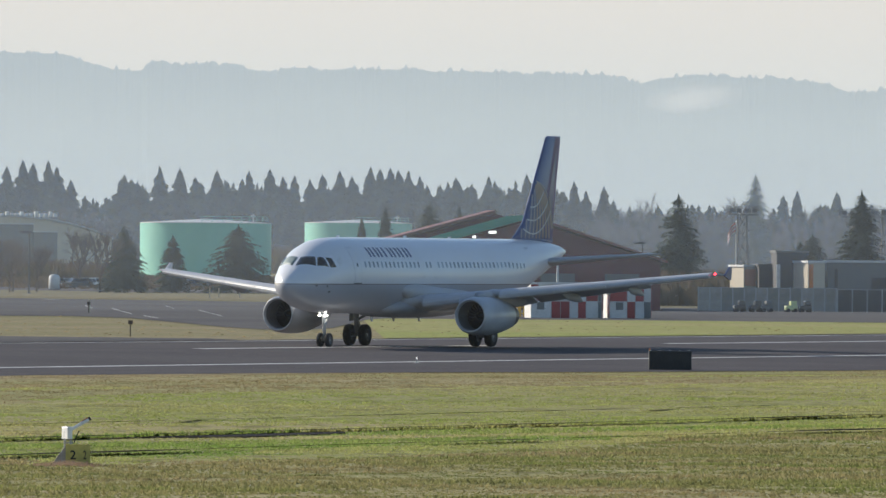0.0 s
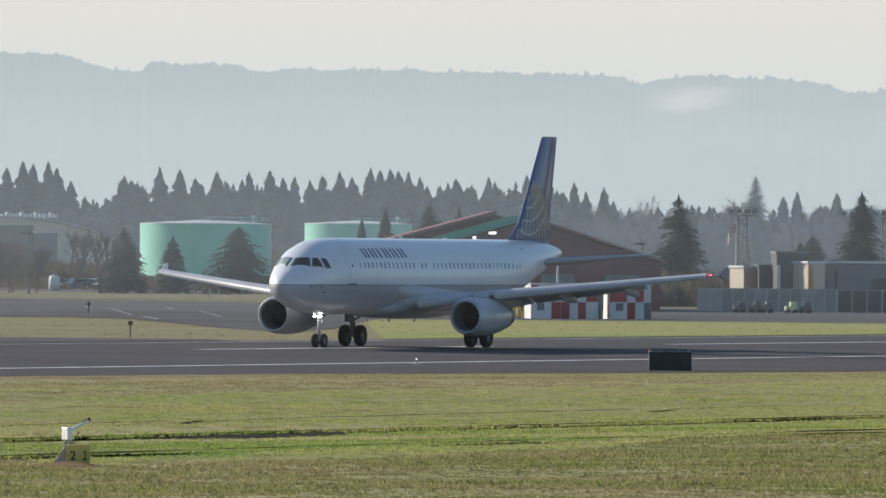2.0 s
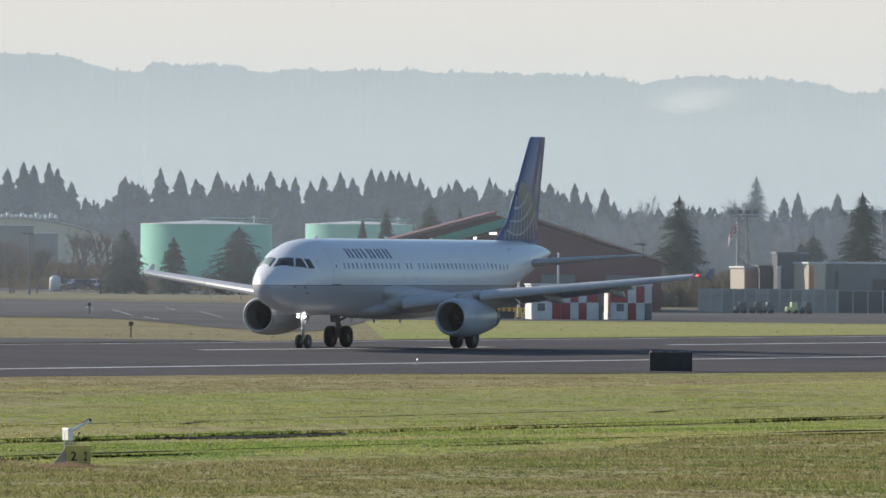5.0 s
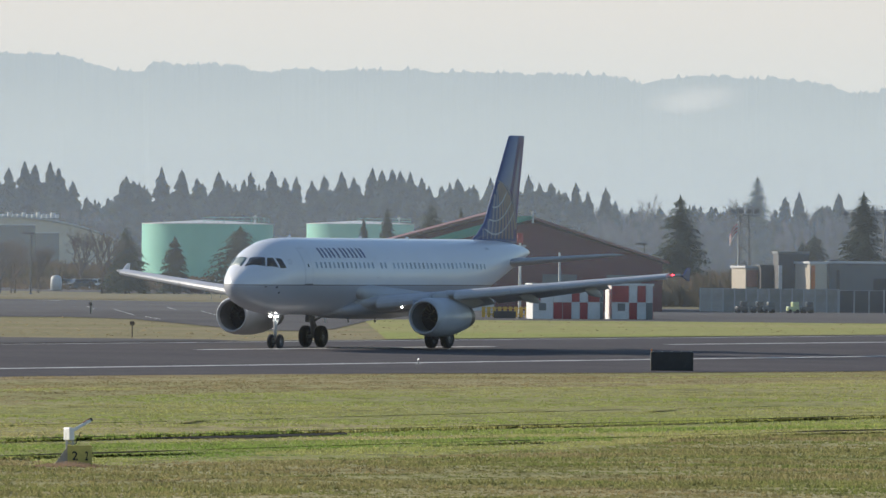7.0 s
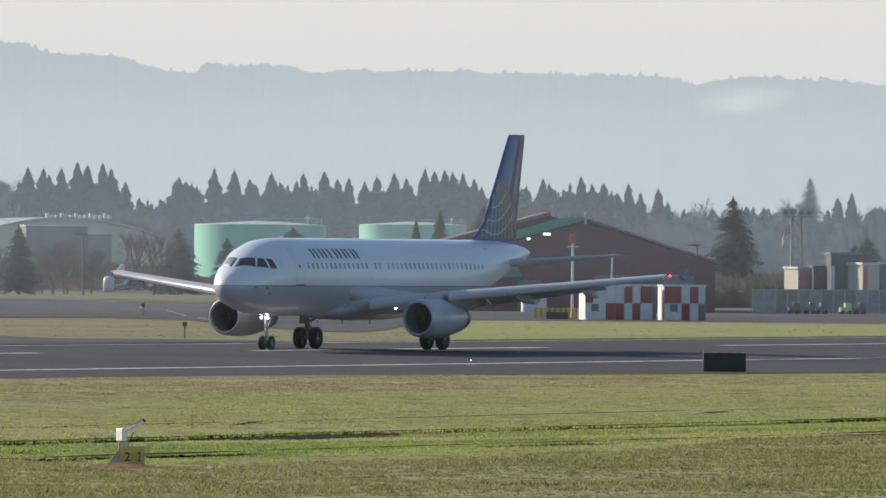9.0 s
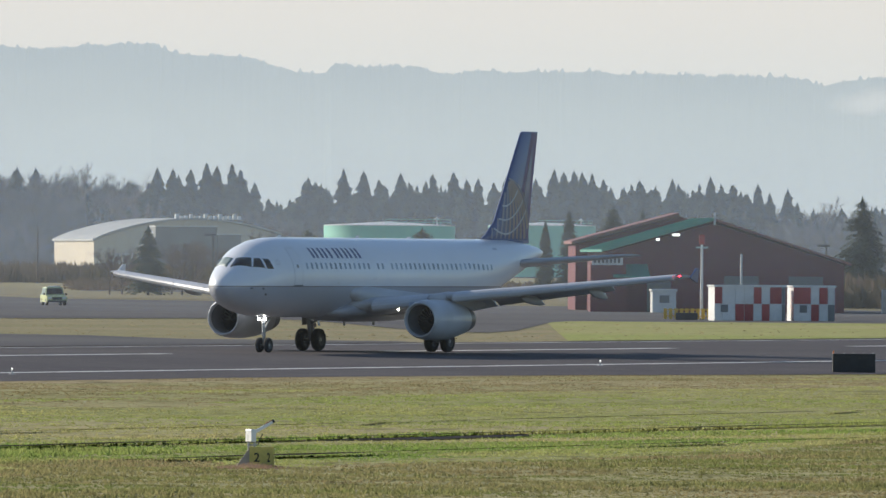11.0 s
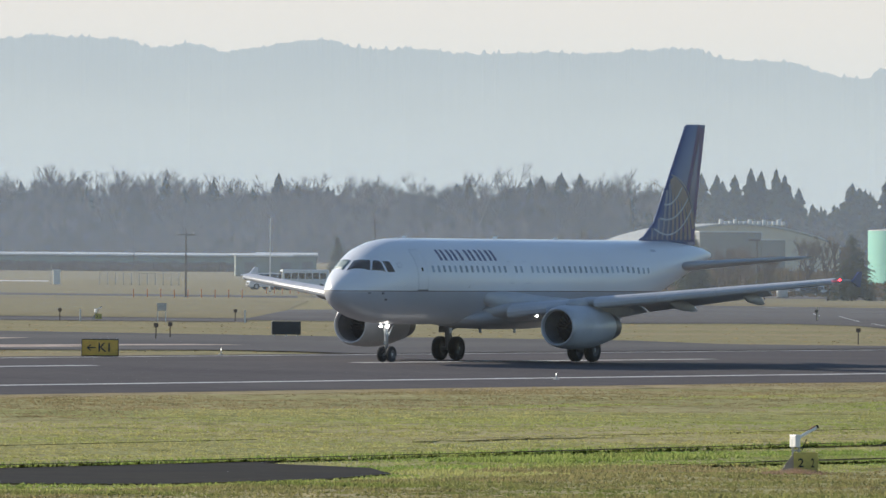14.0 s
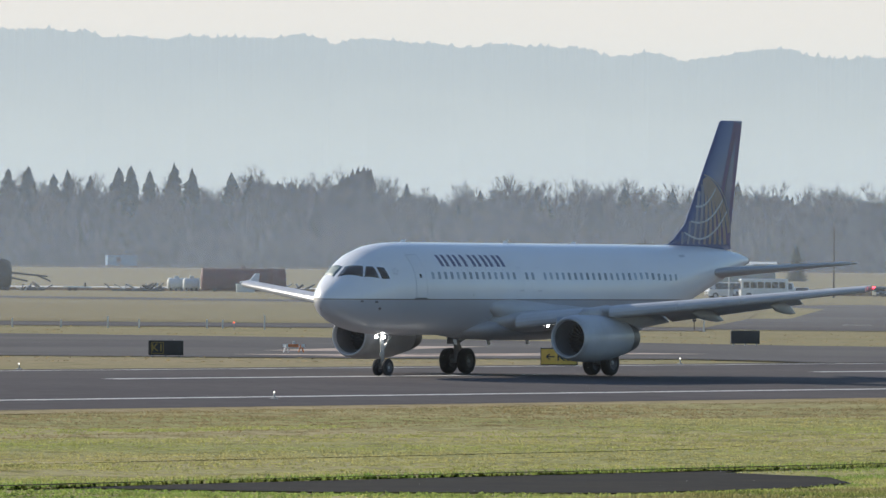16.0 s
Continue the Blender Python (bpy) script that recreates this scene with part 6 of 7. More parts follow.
cylinder_tank("rusty_tank", -1668, 1777, 13.9, 1.85, M["maroon"], "long rusty maroon tank lying in the training yard")
cylinder_tank("white_tank", -1787, 1790, 2.6, 1.0, M["pale"], "small white tank on saddles")
cylinder_tank("white_tank", -1760, 1785, 2.4, 1.0, M["pale"], "small white tank on saddles")
t = empty("upright_tank", facing(spot(97, 1420)), "small white upright tank by the car park", "tank")
part("drum", spin([(0, 0.75), (1.6, 0.75), (1.95, 0.6), (2.1, 0.2), (2.12, 0.02)], 24, "z"), M["pale"], t, smooth=True)
part("plinth", spin([(-0.1, 0.95), (0.12, 0.95)], 20, "z"), M["mid_grey"], t)
plain_block("white_box", -1680, -1648, 1765, 1.2, 1.5, M["pale"], "low white equipment box beside the rusty tank", 3, None, "box")
plain_block("blue_house", -1908, -1856, 2900, 3.4, 8, M["blue_roof"], "far house with a blue roof", 5, [(0.3, 1.2, 1.5, 3, M["dark_grey"])], "house", 3.1, "blue_roof")


def old_boiler(u, d):
    t = empty("fire_trainer", facing(spot(u, d), 10), "black metal training hulk with stack and long arm", "training rig")
    b = spin([(-2.2, 0.3), (-2.0, 1.9), (-1.4, 2.6), (1.2, 2.6), (2.0, 2.1), (2.3, 0.3)], 24)
    bmesh.ops.translate(b, vec=(0, 0, 2.7), verts=b.verts)
    part("hull", b, M["black"], t, smooth=True)
    part("stack", rod(bmesh.new(), (-0.4, 0, 5.0), (-0.6, 0, 7.6), 0.35, 0.25), M["black"], t)
    part("arm", rod(bmesh.new(), (2, 0, 3.0), (8.4, 0, 2.4), 0.18, 0.12), M["dark_grey"], t)
    part("arm", rod(bmesh.new(), (2, 0, 2.2), (5.0, 0, 1.6), 0.15), M["dark_grey"], t)
    part("strut", rod(bmesh.new(), (6.5, 0, 2.6), (8.9, 0, 1.6), 0.14), M["dark_grey"], t)
    for x in (-1.4, 1.4):
        part("saddle", bx(x - 0.3, x + 0.3, -1.5, 1.5, 0, 0.8), M["dark_grey"], t)


old_boiler(-2102, 1760)


def scrap_pile(u, d, w, seed):
    rng = random.Random(seed)
    t = empty("scrap_pile", facing(spot(u, d)), "dark heap of scrap beams in the training yard", "scrap")
    for k in range(14):
        x, z = rng.uniform(-w / 2, w / 2), rng.uniform(0.05, 1.1)
        part("beam", rod(bmesh.new(), (x, rng.uniform(-1, 1), z * 0.2), (x + rng.uniform(-2.4, 2.4), rng.uniform(-1, 1), z + 0.35), rng.uniform(0.08, 0.2), n=6), M["dark_grey"] if k % 3 else M["steel"], t)
    part("base", bx(-w / 2, w / 2, -0.8, 0.8, 0, 0.35, 0.05), M["dark_grey"], t)


scrap_pile(-1856, 1770, 8.5, 3)
scrap_pile(-1835, 1776, 5.0, 9)
scrap_pile(-2040, 1770, 4.0, 4)
scrap_pile(-1590, 1790, 5.0, 5)
t = empty("flat_trailer", facing(spot(-1962, 1765)), "low white flat trailer", "trailer")
part("bed", bx(-2.4, 2.4, -1, 1, 0.5, 0.75, 0.03), M["pale"], t)
part("headboard", bx(1.2, 1.5, -1, 1, 0.75, 1.4), M["dark_grey"], t)
for x in (-1.2, -0.3):
    part("wheel", rod(bmesh.new(), (x, -1.0, 0.35), (x, -0.75, 0.35), 0.35, n=14), M["tyre"], t)
    part("wheel", rod(bmesh.new(), (x, 0.75, 0.35), (x, 1.0, 0.35), 0.35, n=14), M["tyre"], t)


def shelter(u, d):
    t = empty("open_shelter", facing(spot(u, d)), "small open shelter on posts in the yard", "shelter")
    part("roof", bx(-2.0, 2.0, -1.2, 1.2, 2.3, 2.5, 0.03), M["wood_pole"], t)
    for x in (-1.7, 1.7):
        for y in (-1, 1):
            part("post", bx(x - 0.08, x + 0.08, y - 0.08, y + 0.08, 0, 2.3), M["wood_pole"], t)
    part("cabinet", bx(-0.6, 0.5, -0.5, 0.5, 0, 2.2, 0.04), M["mid_grey"], t)


shelter(-1447, 1640)


def radar_dish(u, d):
    t = empty("tilted_dish", facing(spot(u, d), 20), "white tilted dish on a steel stand", "antenna")
    part("stand", rod(bmesh.new(), (0, 0, 0), (0, 0, 2.6), 0.14, 0.1), M["steel"], t)
    for s in (-1, 1):
        part("brace", rod(bmesh.new(), (s * 0.9, 0, 0), (0, 0, 1.8), 0.07, n=6), M["steel"], t)
    b = spin([(0, 0.02), (0.05, 0.5), (0.2, 0.95), (0.42, 1.3), (0.47, 1.3), (0.25, 0.95), (0.1, 0.5), (0.05, 0.02)], 24)
    bmesh.ops.transform(b, matrix=Matrix.Translation((-0.2, 0, 3.4)) @ Matrix.Rotation(radians(-25), 4, "Y"), verts=b.verts)
    part("dish", b, M["pale"], t, smooth=True)
    part("feed_arm", rod(bmesh.new(), (0.3, 0, 2.7), (1.3, 0, 2.3), 0.06, n=6), M["steel"], t)


radar_dish(-1347, 2000)
plain_block("equipment_cabinet", -1192, -1180, 1800, 2.3, 1, M["pale"], "pale equipment cabinet in the field", 3, None, "cabinet")
pole("short_mast", -1196, 1790, 3.6, 0.06, M["steel"], "thin mast beside the equipment cabinet")
scrap_pile(-1345, 1640, 4.5, 8)


def snow_post(u, d, h, material=None, label="white marker post in the grass"):
    t = empty("marker_post", facing(spot(u, d)), label, "post", "marker posts")
    part("stake", bx(-0.06, 0.06, -0.04, 0.04, -0.1, h, 0.01), material or M["pale"], t)
    part("cap", bx(-0.08, 0.08, -0.06, 0.06, h, h + 0.06, 0.01), material or M["pale"], t)


for u, d, h in ((-1144, 805, 0.85), (-853, 805, 0.85), (-1402, 800, 0.85), (-1630, 790, 1.0), (-1907, 800, 0.8), (-1852, 800, 0.6), (-1732, 800, 0.6), (-1704, 800, 0.6), (-1990, 800, 0.5), (-2076, 800, 0.6)):
    snow_post(u, d, h)
for u, d in ((160, 900), (372, 1200), (388, 1210), (425, 1200)):
    snow_post(u, d, 1.0, M["cream"], "short pale bollard at the apron edge")
for k in range(9):
    snow_post(-1050 + 24 * k, 1275 + 6 * (k % 3), 0.9, M["orange"], "orange and white road works post")
for k in range(10):
    snow_post(-815 + 14 * k, 1430, 0.75, M["orange"], "orange road works cone post")


def board(u, d):
    t = empty("notice_board", facing(spot(u, d)), "grey notice board on two legs, seen from behind", "board")
    part("panel", bx(-0.36, 0.36, -0.03, 0.03, 0.85, 1.42, 0.01), M["steel"], t)
    for x in (-0.3, 0.3):
        part("leg", bx(x - 0.03, x + 0.03, -0.03, 0.03, -0.1, 0.85), M["pale"], t)


board(-1000, 805)


def barricade(u, d):
    """Low barricade: two trestles and a long board, lamps at the ends."""
    t = empty("barricade", facing(spot(u, d), -35), "orange and white low barricade with lamps", "barricade")
    for x in (-0.5, 0.5):
        for s in (-1, 1):
            part("trestle_leg", rod(bmesh.new(), (x, s * 0.25, 0), (x, 0, 0.46), 0.04, n=6), M["orange" if x > 0 else "signal_white"], t)
    part("lamp", spin([(0.46, 0.03), (0.5, 0.08), (0.58, 0.09), (0.64, 0.02)], 12, "z"), M["strobe"], t)
    for k in range(4):
        part("board", bx(-0.72 + 0.36 * k, -0.36 + 0.36 * k, -0.04, 0.04, 0.30, 0.46), M["orange" if k % 3 else "signal_white"], t)


barricade(-1578, 590)
for u0, d0, u1, d1 in ((-1640, 573, -1360, 580), (-1560, 600, -1300, 640), (-1330, 583, -900, 600), (-1500, 566, -1150, 584)):
    a, b = spot(u0, d0, 0.02), spot(u1, d1, 0.02)
    n = (b - a).cross(Vector((0, 0, 1))).normalized() * 2.4
    sheet("taxi_line", [a - n, b - n, b + n, a + n], M["orange_line"], label="faded yellow taxiway line", category="marking")
for u0, d0, u1, d1 in ((151, 1000, 164, 952), (198, 952, 234, 866), (293, 1000, 308, 955), (353, 930, 394, 845), (254, 845, 281, 812), (-480, 1010, -470, 960), (-610, 905, -560, 903), (60, 1120, 110, 1118)):
    a, b = spot(u0, d0, 0.025), spot(u1, d1, 0.025)
    n = Vector((0, 1, 0)) * 2.4
    sheet("apron_line", [a, b, b + n, a + n], M["line"], label="worn white apron marking", category="marking")

# ---- things beside the runway ----
def text_mesh(txt, size, depth):
    cu = bpy.data.curves.new("lettering", "FONT")
    cu.offset = size * 0.012
    cu.body, cu.size, cu.extrude, cu.align_x, cu.align_y = txt, size, depth, "CENTER", "CENTER"
    ob = new("lettering", cu)
    me = bpy.data.meshes.new_from_object(ob.evaluated_get(bpy.context.evaluated_depsgraph_get()))
    bpy.data.objects.remove(ob)
    return me


def runway_sign(p, w, h, face, border, txt, ink, label, turn=0.0, arrow=False, inset=False):
    t = empty("runway_sign", facing(p, turn), label, "sign", "runway signs")
    part("housing", bx(-w / 2, w / 2, -0.1, 0.12, 0.14, 0.14 + h, 0.025), border, t)
    part("face", bx(-w / 2 + 0.04, w / 2 - 0.04, -0.115, -0.1, 0.19, 0.09 + h), face, t)
    for x in (-w * 0.4, 0, w * 0.4):
        part("leg", bx(x - 0.04, x + 0.04, -0.04, 0.04, -0.15, 0.14), M["steel"], t)
    for k in range(5):
        part("top_clip", bx(-w * 0.45 + k * w * 0.225 - 0.03, -w * 0.45 + k * w * 0.225 + 0.03, -0.1, 0.1, 0.14 + h, 0.17 + h), M["steel"], t)
    if txt:
        me = text_mesh(txt, h * 0.72, 0.004)
        me.materials.append(ink)
        o = new("lettering", me)
        o.parent = t
        o.matrix_basis = Matrix.Translation((w * 0.13 if arrow else -w * 0.24 if inset else 0, -0.122, 0.14 + h * 0.49)) @ Matrix.Rotation(radians(90), 4, "X")
    if arrow:
        g = bmesh.new()
        box(g, -w * 0.34, -w * 0.12, -0.124, -0.116, 0.14 + h * 0.46, 0.14 + h * 0.53)
        for s in (-1, 1):
            rod(g, (-w * 0.345, -0.12, 0.14 + h * 0.495), (-w * 0.25, -0.12, 0.14 + h * (0.495 + s * 0.16)), h * 0.035, n=6)
        part("arrow", g, ink, t)
    if inset:
        g = bmesh.new()
        for a, b, c, d in ((-0.42, -0.06, 0.14 + h * 0.84, 0.14 + h * 0.88), (-0.42, -0.06, 0.14 + h * 0.1, 0.14 + h * 0.14), (-0.42, -0.40, 0.14 + h * 0.1, 0.14 + h * 0.88), (-0.08, -0.06, 0.14 + h * 0.1, 0.14 + h * 0.88)):
            box(g, a * w, b * w, -0.122, -0.116, c, d)
        part("border_frame", g, ink, t)
    return t


M["block_yellow"] = mat("weathered_yellow_paint", (0.60, 0.50, 0.14), 0.7, vary=0.1, scale=3, fine=14)
M["dim_yellow"] = mat("dim_yellow_ink", (0.22, 0.16, 0.03), 0.6, vary=0.1)
runway_sign(Vector((-52.93, 521.5, -0.12)), 1.85, 0.86, M["yellow"], M["black"], "K1", M["black"], "yellow taxiway sign with black arrow and lettering", 0, arrow=True)
runway_sign(Vector((-76.93, 552.6, -0.06)), 1.85, 0.78, M["black"], M["black"], "K1", M["dim_yellow"], "black taxiway location sign with yellow frame", 0, inset=True)
runway_sign(spot(-780, 663), 1.85, 0.82, M["black"], M["black"], "", None, "black runway sign seen from its dark back", 12)
runway_sign(spot(1187, 511, -0.58), 2.08, 0.92, M["black"], M["black"], "", None, "black runway sign seen from its dark back", 8)
b = bmesh.new()
rod(b, (0, 0, 0.9), (0, 0, 1.06), 0.05, 0.03, 8)
tt = empty("sign_lamp", facing(spot(1151, 511, -0.44)), "small lamp standing beside the black sign", "lamp")
part("stem", rod(bmesh.new(), (0, 0, -0.1), (0, 0, 0.9), 0.02, n=6), M["steel"], tt)
part("globe", b, M["orange"], tt)


def edge_light(p, label="small white runway edge light on a stem"):
    t = empty("runway_light", Matrix.Translation(p), label, "runway light", "runway edge lights")
    part("stem", rod(bmesh.new(), (0, 0, -0.05), (0, 0, 0.22), 0.03, n=8), M["steel"], t)
    part("lens", spin([(0.22, 0.025), (0.25, 0.032), (0.28, 0.022), (0.29, 0.008)], 12, "z"), M["lamp_on"], t, "bright glass lens", smooth=True)
    part("base", rod(bmesh.new(), (0, 0, -0.05), (0, 0, 0.03), 0.14, n=10), M["line"], t)
    return t


first = edge_light(rw(98.4 - 61.2, 25.2, fall(25.2)))
for k in (-3, -2, 0, 1, 2, 3):
    copy_thing(first, Matrix.Translation(rw(98.4 + 61.2 * k, 25.2, fall(25.2))))
for a in (40.3, 101.4):
    copy_thing(first, Matrix.Translation(rw(a, -25.6, fall(-25.6))))
for u, d, m, lab in ((-1684, 790, "lamp_red", "red marker light on a short post"), (-1494, 778, "lamp_on", "pale marker light on a short post")):
    t = empty("marker_light", facing(spot(u, d)), lab, "marker light")
    part("stem", rod(bmesh.new(), (0, 0, -0.1), (0, 0, 0.45), 0.035, n=6), M["steel"], t)
    part("lens", spin([(0.45, 0.04), (0.48, 0.06), (0.54, 0.06), (0.57, 0.02)], 10, "z"), M[m], t)
for u, d in ((232, 640), (158, 880), (-1010, 640), (-985, 650), (-1180, 812), (-870, 815)):
    t = empty("grass_marker", facing(spot(u, d)), "short brown stake marker in the verge", "marker")
    part("stake", rod(bmesh.new(), (0, 0, -0.1), (0, 0, 0.75), 0.04, n=6), M["wood_pole"], t)
    part("head", bx(-0.14, 0.14, -0.08, 0.08, 0.7, 0.95, 0.03), M["wood_pole"], t)


M["concrete"] = mat("pale_concrete", (0.40, 0.36, 0.30), 0.9, vary=0.12, scale=3, fine=20)
M["lamp_white"] = mat("glossy_white_enamel", (0.82, 0.83, 0.84), 0.2, vary=0.05, scale=3, fine=20, coat=0.5)
M["stalk"] = mat("withered_stalks", (0.44, 0.31, 0.22), 0.9, vary=0.25, scale=1, fine=8, leaf=0.4)
M["red_hood"] = mat("faded_red_hood", (0.34, 0.10, 0.07), 0.5, vary=0.12, scale=6, fine=30)


def approach_unit(p, s, label):
    """A tilted lamp on a steel stand over a yellow numbered block."""
    t = empty("approach_lamp", facing(p), label, "airfield lamp")
    k = s
    blk = loft([[(x * k, y * k, z * k) for x, y in ((-0.30, -0.26), (0.30, -0.26), (0.30, 0.26), (-0.30, 0.26))] for z in (-0.15, 0.52)])
    body = part("block", blk, M["block_yellow"], t, "yellow numbered marker block")
    ramp = loft([[(x * k, y * k, z * k) for x, z in ((-0.30, -0.1), (-0.62, -0.1), (-0.62, 0.05), (-0.30, 0.5))] for y in (-0.24, 0.24)])
    part("concrete_foot", ramp, M["concrete"], t)
    for x, sx in ((-0.12, 1), (0.17, 0.55)):
        me = text_mesh("2", 0.31 * k, 0.004)
        me.materials.append(M["black"])
        o = new("numeral", me)
        o.parent = body
        o.matrix_basis = Matrix.Translation((x * k, -0.272 * k, 0.25 * k)) @ Matrix.Rotation(radians(90), 4, "X") @ Matrix.Diagonal((sx, 1, 1, 1))
    st = bmesh.new()
    for x in (-0.32, -0.18):
        rod(st, (x * k, 0, 0.4 * k), (x * k, 0, 0.84 * k), 0.03 * k, n=8)
    rod(st, (-0.36 * k, 0, 0.56 * k), (-0.12 * k, 0, 0.56 * k), 0.02 * k, n=6)
    part("stand", st, M["steel"], t)
    case = bx(-0.07 * k, 0.07 * k, -0.17 * k, 0.17 * k, 0.64 * k, 0.95 * k, 0.02 * k)
    bmesh.ops.transform(case, matrix=Matrix.Translation((-0.27 * k, 0, 0)) @ Matrix.Rotation(radians(27), 4, "Z"), verts=case.verts)
    part("ballast_box", case, M["lamp_white"], t, "white sunlit ballast box")
    tube = bmesh.new()
    m = Matrix.Translation((0.0, 0, 0.99 * k)) @ Matrix.Rotation(radians(-30), 4, "Y")
    box(tube, -0.26 * k, 0.30 * k, -0.08 * k, 0.08 * k, -0.05 * k, 0.03 * k, 0.02 * k)
    bmesh.ops.transform(tube, matrix=m, verts=tube.verts)
    lamp = part("lamp_tube", tube, M["lamp_white"], t, "white tilted lamp housing")
    tip = bx(0.10 * k, 0.30 * k, -0.075 * k, 0.075 * k, 0.031 * k, 0.05 * k, 0.006)
    bmesh.ops.transform(tip, matrix=m, verts=tip.verts)
    part("lamp_rim", tip, M["red_hood"], lamp, "reddish lamp hood")
    end = bx(0.30 * k, 0.35 * k, -0.08 * k, 0.08 * k, -0.045 * k, 0.05 * k, 0.01)
    bmesh.ops.transform(end, matrix=m, verts=end.verts)
    part("lamp_mouth", end, M["black"], lamp, "black lamp mouth")
    c = rod(bmesh.new(), (-0.1 * k, -0.05 * k, 0.55 * k), (0.02 * k, -0.05 * k, 0.85 * k), 0.012 * k, n=5)
    part("cable", c, M["black"], t)


approach_unit(spot(141, 273, -0.47), 1.05, "yellow numbered block with a tilted steel approach lamp")
approach_unit(spot(-1112, 830, 0.0), 0.85, "far approach lamp on a green-grey block")
M["furrow_shade"] = mat("shaded_soil", (0.045, 0.04, 0.022), 1.0, vary=0.3, scale=0.3, fine=2, spec=0.02)
PAVE = [(170, 105.02), (203, 105.02), (213, 105.05), (216, 106.6), (224, 107.2), (228, 105.4), (236, 105.02), (262, 105.02), (266, 106.6), (269, 111.5), (275, 115.5), (282, 117.6), (290, 117.6), (295, 112.0)]
sheet("old_pavement", [rw(a, b, -0.475) for a, b in PAVE] + [rw(296, 105.2, -0.475), rw(165, 105.0, -0.475)], M["path"], label="strip of old dark asphalt in the grass", category="pavement")


def furrow(a0, a1, lat, width, seed, gaps=0.0):
    """A flat ragged furrow strip in the grass, its shade painted into dark soil."""
    rng = random.Random(seed)
    far, near = [], []
    for k in range(int((a1 - a0) / 1.5) + 1):
        a = a0 + 1.5 * k
        w = width * max(0.12 if not gaps else 0.0, 0.55 - gaps + 0.8 * gaps * noise.noise((a * 0.15, lat, 3)) + 0.9 * noise.noise((a * 0.06, lat, 0)) + rng.uniform(-0.15, 0.15))
        c = lat + 0.5 * noise.noise((a * 0.03, lat, 7))
        far.append(rw(a, c - w, -0.415))
        near.append(rw(a, c + w, -0.40))
    bm = bmesh.new()
    f, n = [bm.verts.new(p) for p in far], [bm.verts.new(p) for p in near]
    for k in range(len(f) - 1):
        bm.faces.new((f[k], f[k + 1], n[k + 1], n[k]))
    bmesh.ops.recalc_face_normals(bm, faces=bm.faces)
    tagged(link("furrow", bm, M["furrow_shade"]), "dark ragged furrow in the grass, its shade painted in", "furrow", kind="structure")


# shadow of the step along the old pavement's far edge, painted dark
furrow(120, 420, 104.9, 0.8, 1)
furrow(150, 235, 93.5, 0.8, 2, 0.5)
furrow(238, 330, 90.5, 0.8, 3, 0.5)
furrow(190, 262, 116.5, 1.0, 4, 0.5)


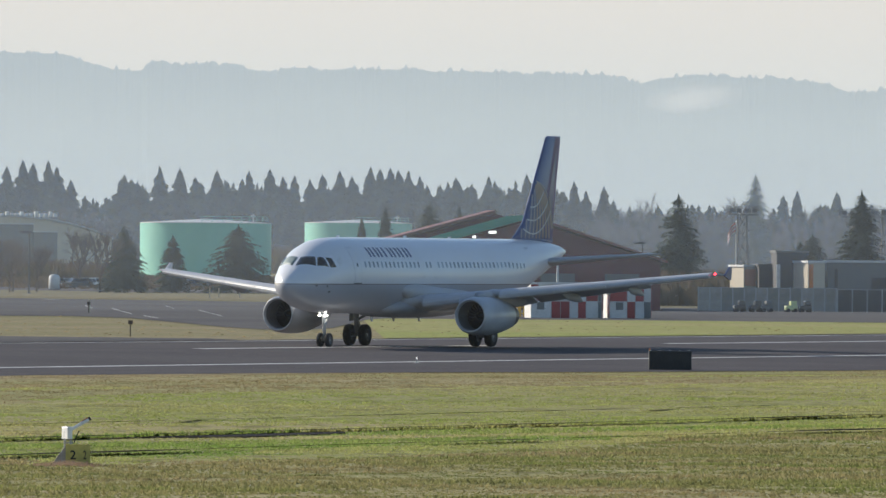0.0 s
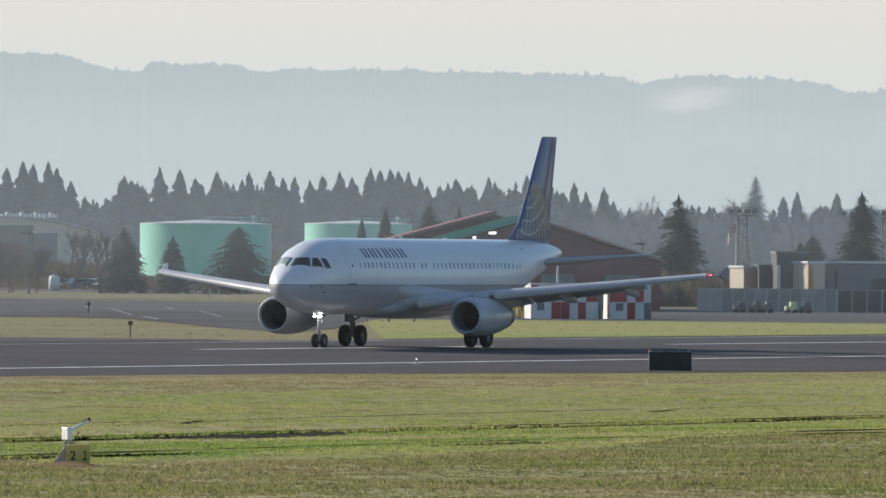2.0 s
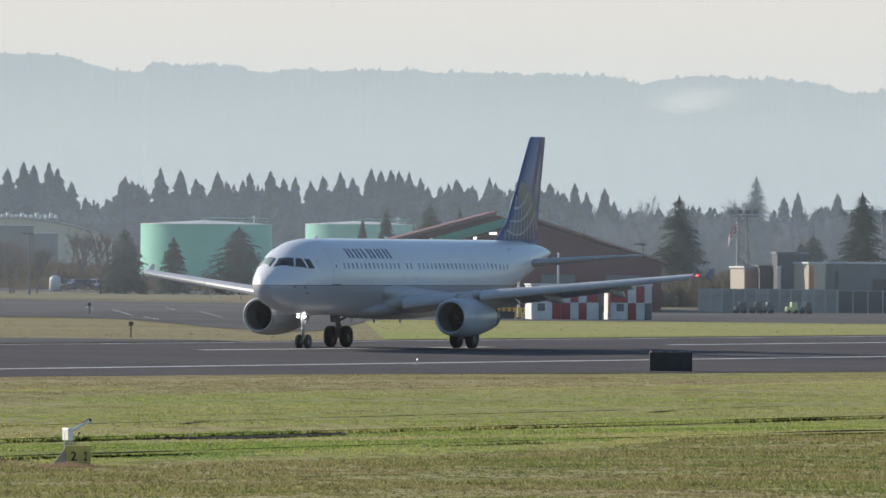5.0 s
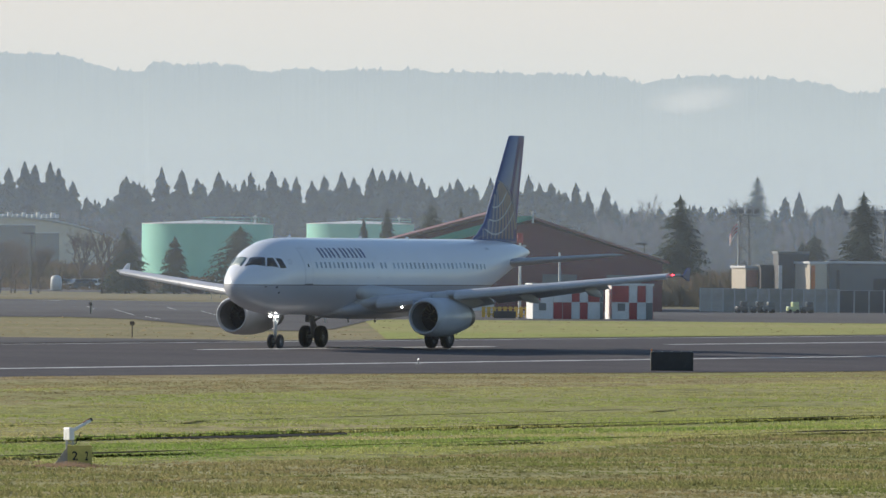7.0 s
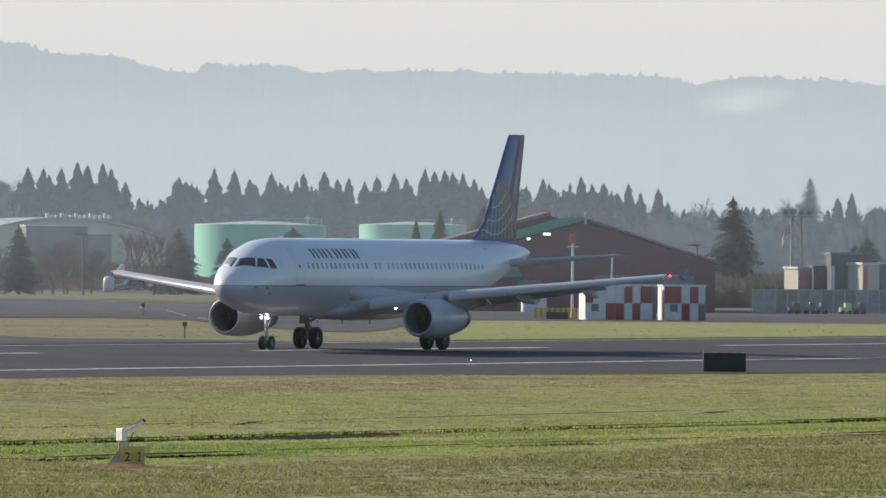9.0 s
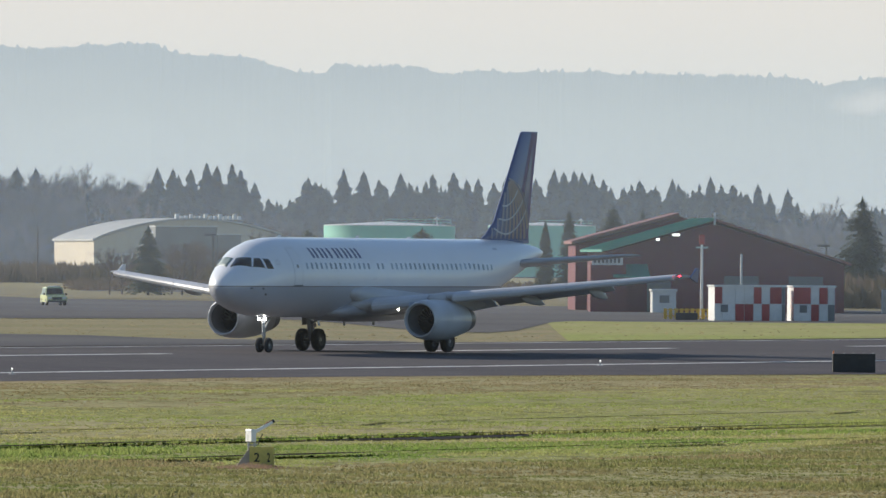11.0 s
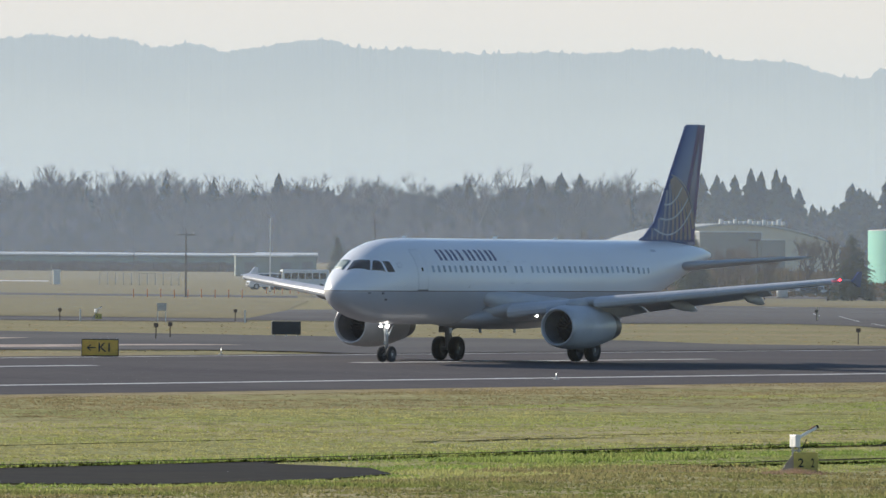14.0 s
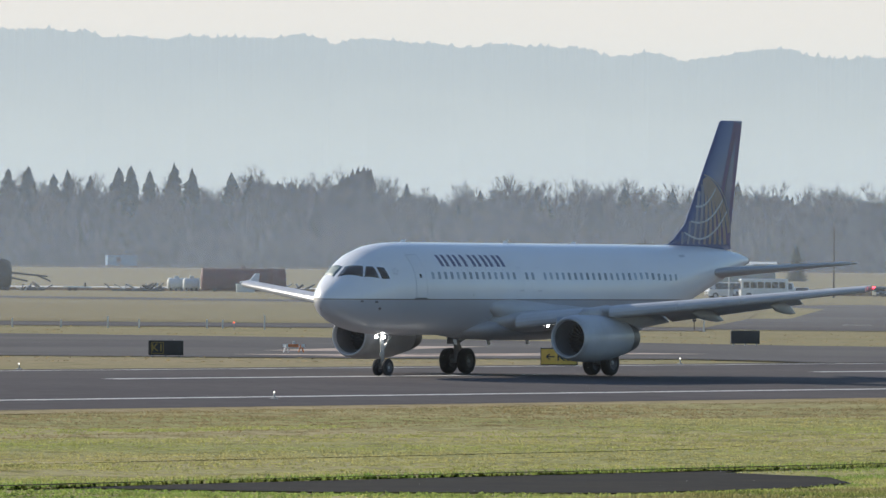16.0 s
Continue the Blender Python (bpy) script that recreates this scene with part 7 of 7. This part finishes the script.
# ---- grass tufts on the near field ----
def make_tufts():
    rng = np.random.default_rng(4)
    n = 540000
    d = rng.uniform(205, 535, n)
    u = rng.uniform(-2250, 1700, n)
    a = (u - 784) * TICK
    x, y = d * np.sin(a), d * np.cos(a)
    # most of them where the field lies nearest
    lat = (x - ORIGIN.x) * LF.x + (y - ORIGIN.y) * LF.y
    al = (x - ORIGIN.x) * HD.x + (y - ORIGIN.y) * HD.y
    near_edge = np.interp(al, [p[0] for p in PAVE], [p[1] for p in PAVE])
    keep = (lat > np.interp(al, [p[0] for p in SHOULDER], [p[1] for p in SHOULDER]) + 0.3) & ~((lat > 104.8) & (lat < near_edge) & (al > 168) & (al < 296))
    x, y, lat, al = x[keep], y[keep], lat[keep], al[keep]
    # the sunk strip is bordered by a ragged bank of longer grass
    rim = ((np.abs(lat - 103.9) < 0.8) & (al > 120) & (al < 420)) | ((np.abs(lat - 109.5) < 2.0) & (np.abs(al - 253) < 6))
    z = np.interp(lat, [33, 60, 200], [-0.42, -0.45, -0.45]) - 0.03
    z = z + np.array([lumps(a1, b1, c1, d1) for a1, b1, c1, d1 in zip(x, y, al, lat)])
    clump = np.array([noise.noise((a2 * 0.05, b2 * 0.16, 3.0)) for a2, b2 in zip(al, lat)])
    h = np.interp(lat, [60, 100, 114, 160], [1.0, 1.15, 1.7, 2.2]) * rng.uniform(0.015, 0.05, len(x)) * (1 + 0.9 * np.clip(clump, -0.6, 1)) + np.where(rim, rng.uniform(0.02, 0.12, len(x)), 0)
    w = rng.uniform(0.015, 0.06, len(x))
    th = rng.uniform(0, math.pi, len(x))
    v = np.zeros((len(x), 6, 3))
    for k, off in enumerate((0.0, 1.3)):
        c, sn = np.cos(th + off) * w, np.sin(th + off) * w
        v[:, 3 * k] = np.stack([x - c, y - sn, z], 1)
        v[:, 3 * k + 1] = np.stack([x + c, y + sn, z], 1)
        v[:, 3 * k + 2] = np.stack([x + rng.normal(0, 0.05, len(x)), y + rng.normal(0, 0.05, len(x)), z + h], 1)
    dry = lat + 22 * clump < 62
    rough = (lat + 9 * clump > 119) & ~rim
    lush = ((lat > 105) & (lat + 7 * clump < 116.5) & (lat + 9 * clump > 105) & ~rough & (al + 60 * clump > 214)) | (rim & (al > 214))
    rough &= ~lush
    dry &= ~lush
    for pick, name, material, label in ((lush, "lush_grass_tufts", M["lush_tuft"], "vivid green tufts along the furrow"), (rough, "rough_grass_tufts", M["rough_tuft"], "coarse olive and brown tufts of winter grass"), (~dry & ~rough & ~lush, "grass_tufts", M["tuft"], "short tufts of green winter grass"), (dry, "dry_grass_tufts", M["dry_tuft"], "short tufts of dry brown grass by the runway")):
        co = v[pick].reshape(-1)
        nv = len(co) // 3
        me = bpy.data.meshes.new(name)
        me.vertices.add(nv)
        me.vertices.foreach_set("co", co)
        me.loops.add(nv)
        me.loops.foreach_set("vertex_index", np.arange(nv, dtype=np.int32))
        me.polygons.add(nv // 3)
        me.polygons.foreach_set("loop_start", np.arange(0, nv, 3, dtype=np.int32))
        me.update()
        me.validate()
        me.materials.append(material)
        tagged(new(name, me), label, "grass", kind="stuff")


make_tufts()


def dry_clump(p, wide, count, seed):
    """Long dry stalks left standing round a block."""
    rng = random.Random(seed)
    s = Soup()
    for k in range(count):
        q = p + Vector((rng.gauss(0, wide), rng.uniform(-0.9, 0.5), -0.03))
        tip = q + Vector((rng.uniform(-0.12, 0.12), rng.uniform(-0.05, 0.05), rng.uniform(0.06, 0.24) * max(0.3, 1 - abs(q.x - p.x) / (2.4 * wide))))
        w = rng.uniform(0.004, 0.012)
        s.add((q - Vector((w, 0, 0)), q + Vector((w, 0, 0)), tip))
    tagged(new("dry_stalks", s.mesh("dry_stalks", M["stalk"])), "long dry stalks round the yellow block", "grass", kind="stuff")


dry_clump(spot(125, 272.2, -0.47), 0.7, 1600, 8)


def pale_flecks():
    """Small pale leaves and seed heads lying in the field."""
    rng = random.Random(12)
    s = Soup()
    for k in range(900):
        d, u = rng.uniform(215, 400), rng.uniform(-2250, 1700)
        p = spot(u, d, -0.42 + rng.uniform(0, 0.03))
        if (p.xy - ORIGIN).dot(LF) < 50:
            continue
        w = rng.uniform(0.008, 0.02)
        s.add([p + Vector((a * w, b * w, c * w)) for a, b, c in ((-1, 0, 0), (0, -0.4, 0.6), (1, 0, 0.2), (0.1, 0.4, 1.0))])
    tagged(new("fallen_leaves", s.mesh("fallen_leaves", M["line"])), "pale specks of leaves and daisies in grass", "leaves", kind="stuff")


pale_flecks()


def verge_tufts():
    """Rough clumps on the strips of grass beyond the runway."""
    rng = random.Random(21)
    s = Soup()
    made = 0
    while made < 1800:
        d, u = 1 / rng.uniform(1 / 860, 1 / 525), rng.uniform(-2250, 1700)
        p = spot(u, d, 0)
        if (p.xy - ORIGIN).dot(LF) > -27 or any(inside(u, d, ring) for ring in PAVED):
            continue
        made += 1
        h, w, th = 0.015 + 0.05 * rng.random() ** 3, rng.uniform(0.04, 0.22), rng.uniform(-0.6, 0.6)
        e = Vector((math.cos(th) * w, math.sin(th) * w, 0))
        s.add((p - e, p + e, p + e * 0.5 + Vector((0, 0, h)), p - e * rng.uniform(0.1, 0.7) + Vector((0, 0, h * rng.uniform(0.5, 1)))))
    tagged(new("verge_tufts", s.mesh("verge_tufts", M["dry_tuft"])), "rough green-brown clumps on the grass verges", "grass", kind="stuff")


verge_tufts()

motions()
